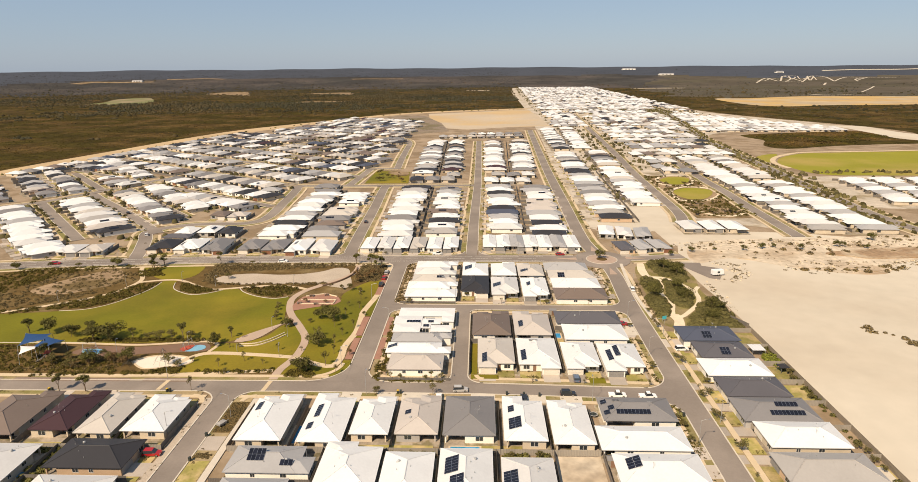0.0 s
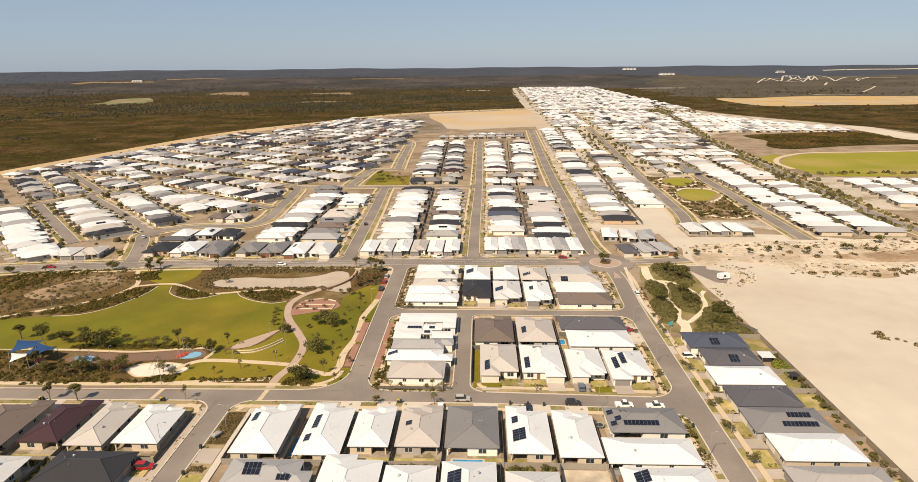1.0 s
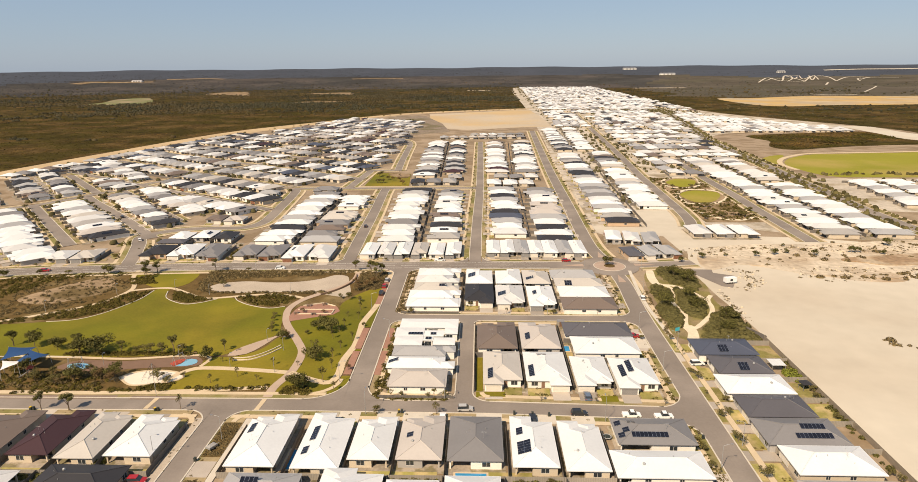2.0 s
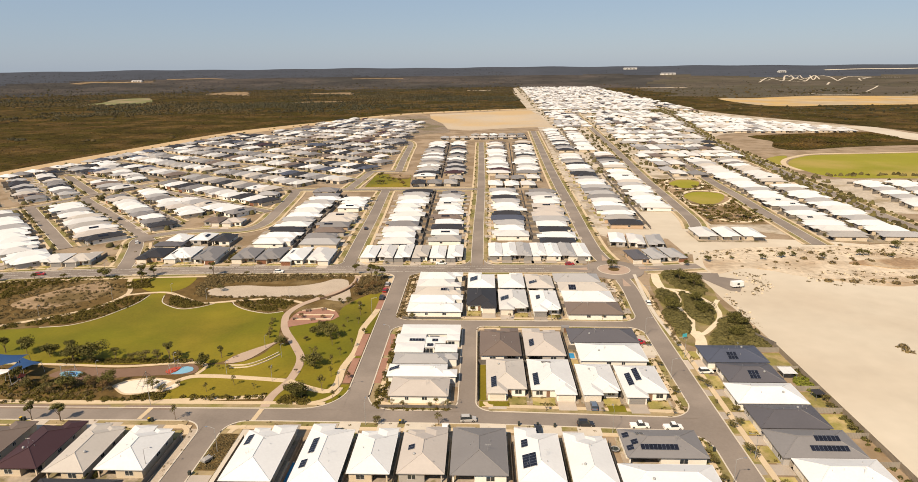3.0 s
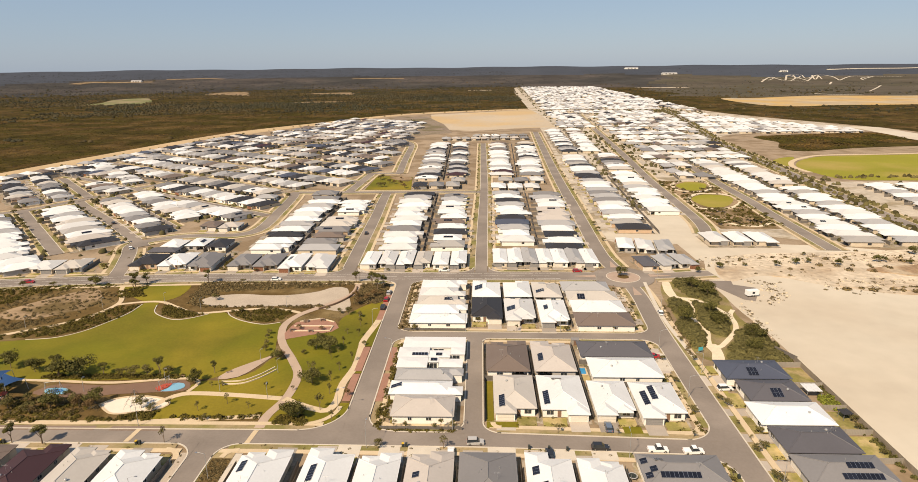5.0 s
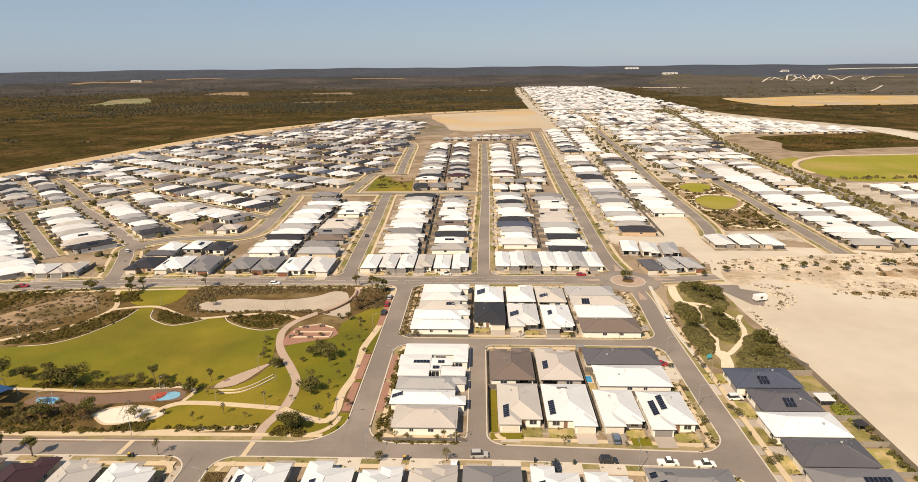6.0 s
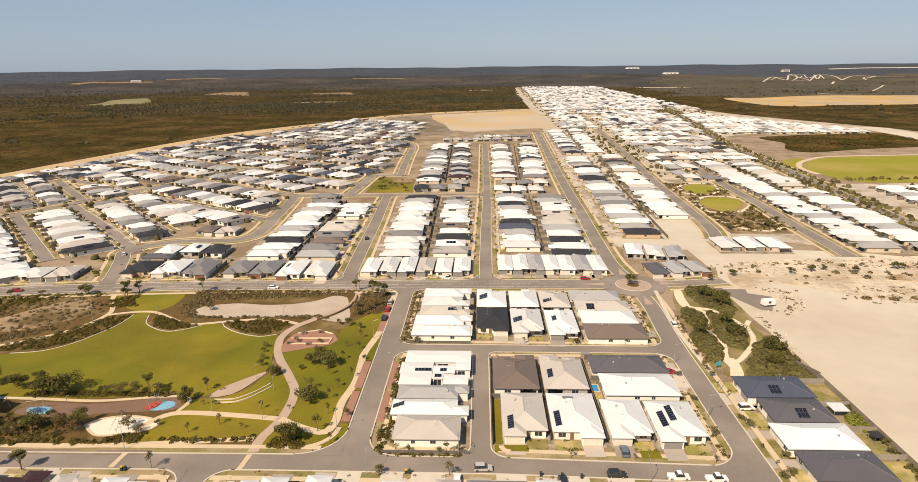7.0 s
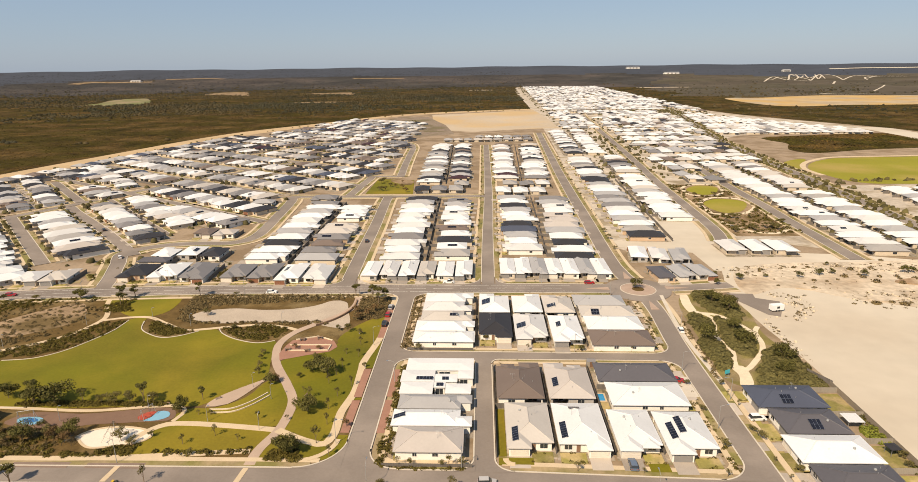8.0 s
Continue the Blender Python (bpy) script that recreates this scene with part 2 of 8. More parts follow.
def put(name, data, parent=None, at=None):
    ob = new(name, data)
    if parent is not None:
        ob.parent = parent
    if at is not None:
        ob.matrix_basis = at
    return ob


def structure(ob, label=""):
    return tagged(ob, label, ob.name.split(".")[0].replace("_", " "), "", "structure")


def smooth(points, step=2.0, closed=False):
    """Points along a smooth curve through the given ones."""
    p = [np.array(q, float) for q in points]
    n = len(p)
    out = []
    for i in range(n if closed else n - 1):
        a, b, c, d = (p[(i + k) % n] if closed else p[min(max(i + k, 0), n - 1)] for k in (-1, 0, 1, 2))
        m = max(2, int(np.linalg.norm(c - b) / step))
        for j in range(m):
            t = j / m
            out.append(0.5 * (2 * b + (c - a) * t + (2 * a - 5 * b + 4 * c - d) * t * t + (3 * b - a - 3 * c + d) * t ** 3))
    if not closed:
        out.append(p[-1])
    return np.array(out)


def straight(points, step=2.0):
    out = []
    for a, b in zip(points[:-1], points[1:]):
        a, b = np.array(a, float), np.array(b, float)
        m = max(1, int(np.linalg.norm(b - a) / step))
        out += [a + (b - a) * j / m for j in range(m)]
    return np.array(out + [np.array(points[-1], float)])


def offset(line, d):
    """The line moved d to its left."""
    way = np.gradient(line, axis=0)
    way /= np.linalg.norm(way, axis=1)[:, None] + 1e-9
    return line + d * np.stack([-way[:, 1], way[:, 0]], 1)


def patch(name, points, z, material, label="", rounded=True, thick=0.04, step=2.5):
    """A thin sheet of ground with a curved outline."""
    line = smooth(points, step, True) if rounded else np.array(points, float)
    x, y = line[:, 0], line[:, 1]
    if np.sum(x * np.roll(y, -1) - y * np.roll(x, -1)) < 0:
        line = line[::-1]
    return structure(Geo().prism([tuple(q) for q in line], z - thick, z).make(name, material), label)


def ribbon(name, line, d0, d1, z, material, label="", clear=0.0, thick=0.1, keep=None):
    """A strip beside a line, left out where it would cross a road."""
    a, b = offset(line, d0), offset(line, d1)
    ok = free((a + b) / 2, clear) if clear is not None else np.ones(len(a), bool)
    g = Geo()
    for i in range(len(a) - 1):
        if ok[i] and ok[i + 1]:
            (p, q), (r, s) = (a[i], a[i + 1]), (b[i], b[i + 1])
            top = [(*p, z), (*q, z), (*s, z), (*r, z)]
            if d1 < d0:
                top = top[::-1]
            g.face(top)
            g.face([(*q, z - thick), (*q, z), (*p, z), (*p, z - thick)])
            g.face([(*r, z - thick), (*r, z), (*s, z), (*s, z - thick)])
    return structure(g.make(name, material), label) if g.f else None


# ---- ground ----
def ground_height(x, y):
    r = np.hypot(x, y)
    t = np.clip((r - 2700) / 2150, 0, 1)
    return 76 * t * t * (3 - 2 * t) + 2 * t * np.sin(np.arctan2(x, y) * 23) + 2 * t * np.sin(np.arctan2(x, y) * 61 + 1)


def ground_sheet():
    rings = np.concatenate([np.linspace(0, 2600, 27), np.linspace(2700, 4900, 23)])
    n = 720
    g = Geo()
    g.v = [(0.0, 0.0, 0.0)]
    for r in rings[1:]:
        a = np.arange(n) * 2 * np.pi / n
        x, y = r * np.cos(a), r * np.sin(a)
        g.v += [tuple(map(float, q)) for q in zip(x, y, ground_height(x, y))]
    for j in range(n):
        g.f.append((0, 1 + j, 1 + (j + 1) % n))
    for i in range(len(rings) - 2):
        for j in range(n):
            a, b = 1 + i * n + j, 1 + i * n + (j + 1) % n
            g.f.append((a, a + n, b + n, b))
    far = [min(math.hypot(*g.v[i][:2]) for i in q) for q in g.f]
    # slots 1 and 2, used far off, carry haze in their colour
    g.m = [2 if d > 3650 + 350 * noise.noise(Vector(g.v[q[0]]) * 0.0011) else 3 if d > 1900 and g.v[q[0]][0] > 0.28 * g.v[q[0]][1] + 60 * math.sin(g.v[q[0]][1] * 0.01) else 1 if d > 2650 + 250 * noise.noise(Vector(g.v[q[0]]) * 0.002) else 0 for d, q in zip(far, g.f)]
    return structure(g.make("ground", [BUSHLAND, HAZY_BUSH, HAZY_HILL, FAR_HEATH]), "dark olive and brown bushland with haze colour towards the horizon")


ground_sheet()
# cleared land of the estate, with the bare lots and the sand beside it
patch("estate_ground", [(-520, 60), (-460, 545), (-428, 690), (-378, 905), (-295, 1072), (-152, 1290), (86, 1404), (112, 1700), (140, 2700), (300, 3050), (430, 2950), (470, 2400), (440, 1600), (475, 1250), (600, 930), (560, 790), (470, 500), (420, 300), (300, 60), (200, -250), (-200, -250)], 0.04, SOIL, "pale sandy soil of the cleared estate", step=20)
patch("sand_field", [(101, 30), (101, 214), (99, 262), (100, 296), (106, 318), (112, 347), (108, 400), (114, 425), (128, 420), (133, 362), (185, 348), (240, 338), (420, 345), (480, 250), (420, 60), (300, -120), (110, -120)], 0.08, SAND, "smooth pale bare sand of undeveloped lots")
patch("rough_sand", [(107, 292), (113, 322), (136, 334), (190, 338), (250, 345), (420, 352), (420, 300), (232, 300), (187, 276), (154, 284), (128, 300)], 0.12, SAND_ROUGH, "churned sand with stones and rubble")
patch("sand_heap_track", [(-465, 560), (-440, 700), (-384, 935), (-292, 1096), (-150, 1302), (84, 1418), (94, 1394), (-142, 1268), (-278, 1056), (-358, 894), (-411, 682), (-443, 545)], 0.10, SAND_YELLOW, "yellow sand firebreak track along the bush", step=12)
patch("sand_clearing", [(-104, 1268), (104, 1390), (112, 1200), (112, 1004), (46, 985), (-18, 952), (-55, 972), (-88, 1090)], 0.09, paint("graded_sand", (0.40, 0.325, 0.235), 0.95, 0.10, 0.012, 0.06, 0.2, second=(0.40, 0.285, 0.15), second_size=0.006, second_lo=0.5, second_hi=0.62), "pale and yellow graded sand clearing", False)
patch("vacant_lots", [(104, 322), (103, 352), (67, 362), (67, 374), (98, 372), (103, 420), (129, 424), (134, 400), (131, 372), (160, 350), (150, 330)], 0.105, SAND, "pale sand of vacant lots", False)
patch("heath_patch", [(367, 866), (465, 893), (540, 906), (590, 860), (590, 790), (545, 764), (470, 752), (412, 738), (352, 716), (338, 740), (349, 770), (362, 800), (354, 836)], 0.10, BUSHLAND, "uncleared heath beside the oval", step=8)
patch("stubble_ground", [(-205, 1080), (-163, 1223), (-108, 1222), (-66, 1060), (-46, 926), (-78, 905), (-105, 880), (-165, 925), (-202, 1000)], 0.11, paint("stubble", (0.215, 0.165, 0.12), 0.95, 0.25, 0.03, 0.3, 0.3, second=(0.11, 0.088, 0.045), second_size=0.03), "grey-brown stubble of an uncleared lot", False)
patch("sand_strip", [(552, 985), (548, 940), (545, 880), (552, 790), (700, 690), (740, 720), (600, 850), (590, 970)], 0.12, SAND, "strip of cleared sand", step=12)
patch("orange_clearing", [(652, 1770), (760, 1790), (968, 1880), (1217, 1851), (1700, 1900), (1600, 1600), (975, 1480), (811, 1475), (700, 1440), (640, 1500)], 0.10, ORANGE_SAND, "orange cleared sand beyond the bush", step=25)
patch("oval", [(302, 546), (292, 585), (294, 612), (308, 640), (330, 664), (362, 681), (440, 689), (560, 704), (640, 690), (640, 560), (470, 540), (347, 540)], 0.12, OVAL, "wide mown sports oval")
patch("oval", [(283, 620), (286, 645), (302, 666), (320, 675), (312, 656), (297, 633), (290, 616)], 0.12, OVAL, "small lawn beside the sports oval")
patch("pale_lots", [(66, 360), (70, 560), (84, 900), (100, 1400), (136, 2650), (300, 2990), (430, 2900), (462, 2400), (436, 1600), (468, 1250), (560, 960), (330, 880), (282, 690), (250, 545), (360, 530), (360, 415), (245, 410), (238, 345), (190, 352), (150, 372), (112, 372), (100, 350)], 0.062, paint("pale_lot_ground", (0.40, 0.345, 0.275), 0.95, 0.2, 0.03, 0.2, 0.3, second=(0.25, 0.20, 0.13), second_size=0.05, second_lo=0.5, second_hi=0.62), "pale paved and sandy lots of the eastern blocks", step=25)

# ---- roads ----
# name of the street: its line, its width, footpath sides and verge width
S_STREET = straight([(-260, 165.5), (-200, 166.2), (-120, 167.0), (-60, 167.6), (0, 167.3), (61.3, 164.9)])
SIDE = straight([(-76, -60), (-76, 167.4)])
PARK_ROAD = straight([(-39.2, 167.5), (-39.2, 296)])
LANE = straight([(-6.4, 167.3), (-6.4, 232)])
MID = straight([(-39.2, 232.6), (61.3, 232.2)])
EAST = smooth([(61.2, -60), (61.2, 60), (61.3, 130), (61.3, 200), (61.6, 240), (63.0, 270), (62.5, 286)])
NORTH = smooth([(-520, 225), (-420, 248), (-300, 272), (-222, 286), (-165, 292), (-120, 295), (-50, 296.5), (0, 298), (48, 298), (61.5, 297)])
AVENUE = smooth([(-4.2, 298), (-3.6, 380), (-2.0, 490), (-1.6, 590), (-1.5, 800)], 4)
NORTH_EAST = smooth([(61.5, 300), (58.5, 320), (57.6, 345), (59.6, 430), (63, 585), (69.5, 780), (75, 935)], 4)
EAST_STUB = smooth([(61.5, 297), (80, 299), (104, 303)])
CROSS = straight([(-152, 494), (-2, 495.5)], 4)
K_ROAD = smooth([(-67.8, 296), (-70.5, 350), (-73, 410), (-76.4, 470), (-77.2, 494)], 4)
SQUARE_WEST = straight([(-108, 494.5), (-104, 580)], 4)
SQUARE_NORTH = straight([(-106, 580), (-78, 582)], 4)
K_NORTH = smooth([(-79, 580), (-83, 650), (-86, 716), (-89, 776), (-98, 816), (-116, 834), (-142, 828)], 4)
LOOP = smooth([(-177, 292), (-182, 308), (-191, 330), (-198.5, 350), (-184, 364), (-165, 368.5), (-148, 369.5), (-139, 384), (-142, 430), (-147, 480), (-152, 494)], 3)
U, V = np.array([-0.68, 0.733]), np.array([0.733, 0.68])  # the run of the western streets, and across them


def uv(u, v):
    return tuple(u * U + v * V)


U2, V2 = np.array([-0.837, 0.546]), np.array([0.546, 0.837])  # the streets farther north-west lie a little flatter


def uv2(u, v):
    return tuple(u * U2 + v * V2)


WEST_EDGE2 = lambda v: 648 + 0.33 * (v - 216)
WEST2 = {270: 352, 331: 412, 392: 380, 453: 418, 514: 458, 575: 498, 636: 538, 697: 578, 758: 618, 819: 660}
WEST = [straight([uv(399, 56), uv(540, 56)], 4), straight([uv(384, 95), uv(450, 95), uv(522, 92), uv(545, 92)], 4), straight([uv(557, 101), uv(668, 101)], 4), smooth([uv(540, 16), uv(537, 56), uv(546, 84), uv(557, 112)], 4)]
WEST += [straight([uv2(u, v), uv2(WEST_EDGE2(v) - 8, v)], 4) for v, u in WEST2.items()]
WEST_CROSS = [straight([uv2(520, 270), uv2(530, 453)], 4), straight([uv2(610, 453), uv2(625, 640)], 4)]
LANEWAY = straight([uv(416, 121), uv(552, 119)], 4)
ROAD_A = smooth([(126, 372), (131, 400), (134, 460), (139, 558), (150, 700), (166, 950), (185, 1250)], 4)
ROAD_B = smooth([(180.6, 340), (182.6, 384), (184.1, 418), (187.4, 464), (189, 513), (193, 580), (198, 648)], 4)
TREE_ROAD = smooth([(268, 290), (258, 345), (254.5, 390), (257.5, 440), (262, 488), (266, 540), (273, 610), (279, 690), (288, 780), (300, 870), (328, 1020), (350, 1150), (372, 1270), (384, 1400)], 4)
ROADS = [(S_STREET, 6.2), (SIDE, 6.0), (PARK_ROAD, 6.4), (LANE, 5.0), (MID, 5.2), (EAST, 6.6), (NORTH, 11.0), (AVENUE, 5.8), (NORTH_EAST, 7.4), (EAST_STUB, 7.0), (CROSS, 6.5), (K_ROAD, 6.5), (LOOP, 7.0),
         (ROAD_A, 7.0), (ROAD_B, 7.5), (TREE_ROAD, 9.0), (LANEWAY, 4.2)] + [(w, 6.5) for w in WEST + WEST_CROSS + [SQUARE_WEST, SQUARE_NORTH, K_NORTH]]
HUB = np.array((61.5, 297.0))
HUB_R, ISLE_R = 14.0, 7.4
NODES = np.concatenate([np.column_stack([r, np.full(len(r), w / 2)]) for r, w in ROADS])
CORNERS = [(-79, 164.4, -1, -1, 7), (-73, 164.4, 1, -1, 6), (-42.4, 170.8, -1, 1, 12), (-36, 170.7, 1, 1, 8), (-8.9, 170.5, -1, 1, 5), (-3.9, 170.4, 1, 1, 5), (58, 168.3, -1, 1, 8), (58, 161.9, -1, -1, 9),
           (-36, 235.2, 1, 1, 6), (-36, 230.0, 1, -1, 6), (58.2, 234.9, -1, 1, 6), (58, 229.6, -1, -1, 6), (-8.9, 230, -1, -1, 3), (-3.9, 229.9, 1, -1, 3),
           (-42.4, 291.1, -1, -1, 7), (-36, 291.4, 1, -1, 7), (-71.0, 301.8, -1, 1, 7), (-64.5, 301.9, 1, 1, 7), (-7.9, 303.3, -1, 1, 7), (-0.5, 303.5, 1, 1, 7)]


def free(points, clear=0.0):
    """Which points lie off every road and street corner."""
    ok = np.ones(len(points), bool)
    for k in range(0, len(points), 400):
        p = points[k:k + 400]
        d = np.hypot(p[:, None, 0] - NODES[None, :, 0], p[:, None, 1] - NODES[None, :, 1]) - NODES[None, :, 2]
        ok[k:k + 400] = d.min(1) > clear - 0.05
    ok &= np.hypot(*(points - HUB).T) > HUB_R + clear
    for cx, cy, sx, sy, r in CORNERS:
        u, v = (points[:, 0] - cx) * sx, (points[:, 1] - cy) * sy
        ok &= ~((u > -0.6) & (v > -0.6) & (u < r) & (v < r) & (np.hypot(u - r, v - r) > r - clear))
    return ok


def build_road(line, width, verge=3.2, path=True, kerbs=True, z=0.16):
    g = Geo()
    a, b = offset(line, width / 2), offset(line, -width / 2)
    for i in range(len(line) - 1):
        g.face([(*b[i], z), (*b[i + 1], z), (*a[i + 1], z), (*a[i], z)])
    structure(g.make("road", ASPHALT), "worn grey asphalt residential street")
    for side in (1, -1):
        h = side * width / 2
        if kerbs:
            ribbon("kerb", line, h, h + side * 0.35, 0.34, KERB, "pale concrete kerb", 0.0, 0.2)
        if verge:
            ribbon("verge", line, h + side * 0.35, h + side * verge, z + 0.03, VERGE, "dry grass verge", 0.3, 0.1)
        if path:
            ribbon("footpath", line, h + side * verge, h + side * (verge + 1.6), z + 0.045, PATH, "cream concrete footpath", 0.3, 0.12)


for i, (line, width) in enumerate(ROADS):
    verge = {0: 2.4, 1: 0, 2: 0, 3: 0, 4: 1.6, 5: 2.3, 15: 5.0}.get(i, 3.0)
    build_road(line, width, verge, verge > 0, z=0.200 + 0.002 * i)


def street_corner(cx, cy, sx, sy, r, z):
    arc = [(cx + sx * (r - r * math.cos(a)), cy + sy * (r - r * math.sin(a))) for a in np.linspace(0, math.pi / 2, 13)]
    fan = [(cx - sx * 0.3, cy - sy * 0.3), (cx - sx * 0.3, cy + sy * r)] + arc + [(cx + sx * r, cy - sy * 0.3)]
    if sx * sy < 0:
        fan = fan[::-1]
    g = Geo().face([(x, y, z) for x, y in fan[::-1]])
    structure(g.make("road_corner", ASPHALT), "rounded asphalt street corner")
    side = 1 if sx * sy > 0 else -1
    ribbon("kerb", np.array(arc), 0, side * 0.35, 0.34, KERB, "pale concrete kerb", None, 0.2)
    ribbon("footpath", np.array(arc), side * 2.2, side * 3.6, z + 0.06, PATH, "cream concrete footpath", None, 0.12)


for k, c in enumerate(CORNERS):
    street_corner(*c, 0.2545 + 0.0002 * k)


def ring(cx, cy, r0, r1, z, n=48):
    g = Geo()
    for i in range(n):
        a, b = 2 * math.pi * i / n, 2 * math.pi * (i + 1) / n
        p = [(cx + r * math.cos(t), cy + r * math.sin(t), z) for r, t in ((r0, a), (r1, a), (r1, b), (r0, b))]
        g.face(p)
        g.face([(*p[1][:2], z - 0.15), (*p[2][:2], z - 0.15), p[2], p[1]])
    return g


structure(ring(*HUB, 0.0, HUB_R, 0.262).make("road_circle", ASPHALT), "asphalt circle of the roundabout")
structure(ring(*HUB, 2.6, ISLE_R, 0.36).make("roundabout_apron", APRON), "red brick apron of the roundabout")
structure(ring(*HUB, 0.0, 2.6, 0.5).make("roundabout_bed", MULCH), "mulched planting bed in the roundabout")
structure(ring(*HUB, ISLE_R, ISLE_R + 0.35, 0.40).make("kerb", KERB), "pale concrete kerb")
for x, y, turn in ((44, 298, 0), (62.8, 279, 90), (60.2, 316, 90), (79, 299, 0)):
    line = [(-5, 0), (5, -1.7), (5, 1.7)] if (x, y) in ((44, 298), (60.2, 316)) else [(5, 0), (-5, 1.7), (-5, -1.7)]
    flip = -1 if (x, y) == (60.2, 316) else 1
    c, s = math.cos(radians(turn)), math.sin(radians(turn))
    patch("splitter_island", [(x + c * u * flip - s * v, y + s * u * flip + c * v) for u, v in line], 0.36, APRON, "brick-paved splitter island", False, 0.2)


def line_marks(line, d, length, gap, start, count, name="line_marking"):
    g = Geo()
    seg = np.linalg.norm(np.diff(line, axis=0), axis=1)
    s = np.concatenate([[0], np.cumsum(seg)])
    side = offset(line, d)
    for k in range(count):
        a = start + k * (length + gap)
        p, q = (np.array([np.interp(t, s, side[:, j]) for j in (0, 1)]) for t in (a, a + length))
        w = (q - p) / max(np.linalg.norm(q - p), 1e-6)
        n = np.array([-w[1], w[0]]) * 0.09
        g.face([(*(p - n), 0.270), (*(q - n), 0.270), (*(q + n), 0.270), (*(p + n), 0.270)])
    structure(g.make(name, LINE), "white painted road line")


line_marks(NORTH, 0.0, 9, 3, 270, 24)
line_marks(NORTH, 3.6, 11, 1, 260, 25)
line_marks(NORTH, -3.6, 11, 1, 260, 25)


# ---- houses ----
def window(parent, x, y, z, w, h, face, fine):
    """A framed window set on a wall; face: the way it looks, in degrees."""
    at = pose(x, y, z, 0, 0, face)
    if fine:
        g = Geo()
        g.box(-w / 2 - 0.07, w / 2 + 0.07, -0.05, 0.03, -h / 2 - 0.07, -h / 2).box(-w / 2 - 0.07, w / 2 + 0.07, -0.05, 0.03, h / 2, h / 2 + 0.07)
        for u in (-w / 2 - 0.07, w / 2, -0.03):
            g.box(u, u + 0.07, -0.05, 0.03, -h / 2, h / 2)
        f = g.make("window", FRAME, parent, at)
        Geo().box(-w / 2, w / 2, -0.025, 0.02, -h / 2, h / 2).make("pane", GLASS, f)
    else:
        g = Geo().box(-w / 2 - 0.08, w / 2 + 0.08, -0.04, 0.02, -h / 2 - 0.08, h / 2 + 0.08, 0).box(-w / 2, w / 2, -0.055, 0.0, -h / 2, h / 2, 1)
        g.make("window", [FRAME, GLASS], parent, at)


PANEL = None
strip = Geo().box(-0.85, 0.85, -0.83, 0.83, -0.04, 0.02)
STRIP = bpy.data.meshes.new("solar_panel")
STRIP.from_pydata(strip.v, [], strip.f)
STRIP.materials.append(SOLAR)


def solar_array(parent, rect, eave, slope, x, y, cols, rows):
    """A rack of solar panels lying on the roof plane below it."""
    global PANEL
    x0, x1, y0, y1 = rect
    near = sorted([(x - x0, (1, 0)), (x1 - x, (-1, 0)), (y - y0, (0, 1)), (y1 - y, (0, -1))])[0]
    up = Vector((*near[1], slope)).normalized()
    along = Vector((-near[1][1], near[1][0], 0)) * -1
    normal = along.cross(up)
    m = Matrix.Translation((x, y, eave + slope * near[0] + 0.14)) @ Matrix((along, up, normal)).transposed().to_4x4()
    g = Geo()
    for j in range(rows):
        for e in (-0.45, 0.45):
            v = (j - (rows - 1) / 2) * 1.72 + e
            g.box(-cols * 0.52, cols * 0.52, v - 0.02, v + 0.02, -0.1, -0.03)
    rack = g.make("panel_rack", ALLOY, parent, m)
    if PANEL is None:
        PANEL = bpy.data.meshes.new("panel")
        p = Geo().box(-0.5, 0.5, -0.84, 0.84, -0.02, 0.02, 1).box(-0.475, 0.475, -0.815, 0.815, 0.0, 0.024, 0)
        PANEL.from_pydata(p.v, [], p.f)
        PANEL.materials.append(SOLAR)
        PANEL.materials.append(ALLOY)
        PANEL.polygons.foreach_set("material_index", p.m)
    for i in range(cols):
        for j in range(rows):
            put("panel", PANEL, rack, pose((i - (cols - 1) / 2) * 1.03, (j - (rows - 1) / 2) * 1.72, 0))


FACING = {"S": 0, "E": 90, "N": 180, "W": -90}
EAVE = 2.75


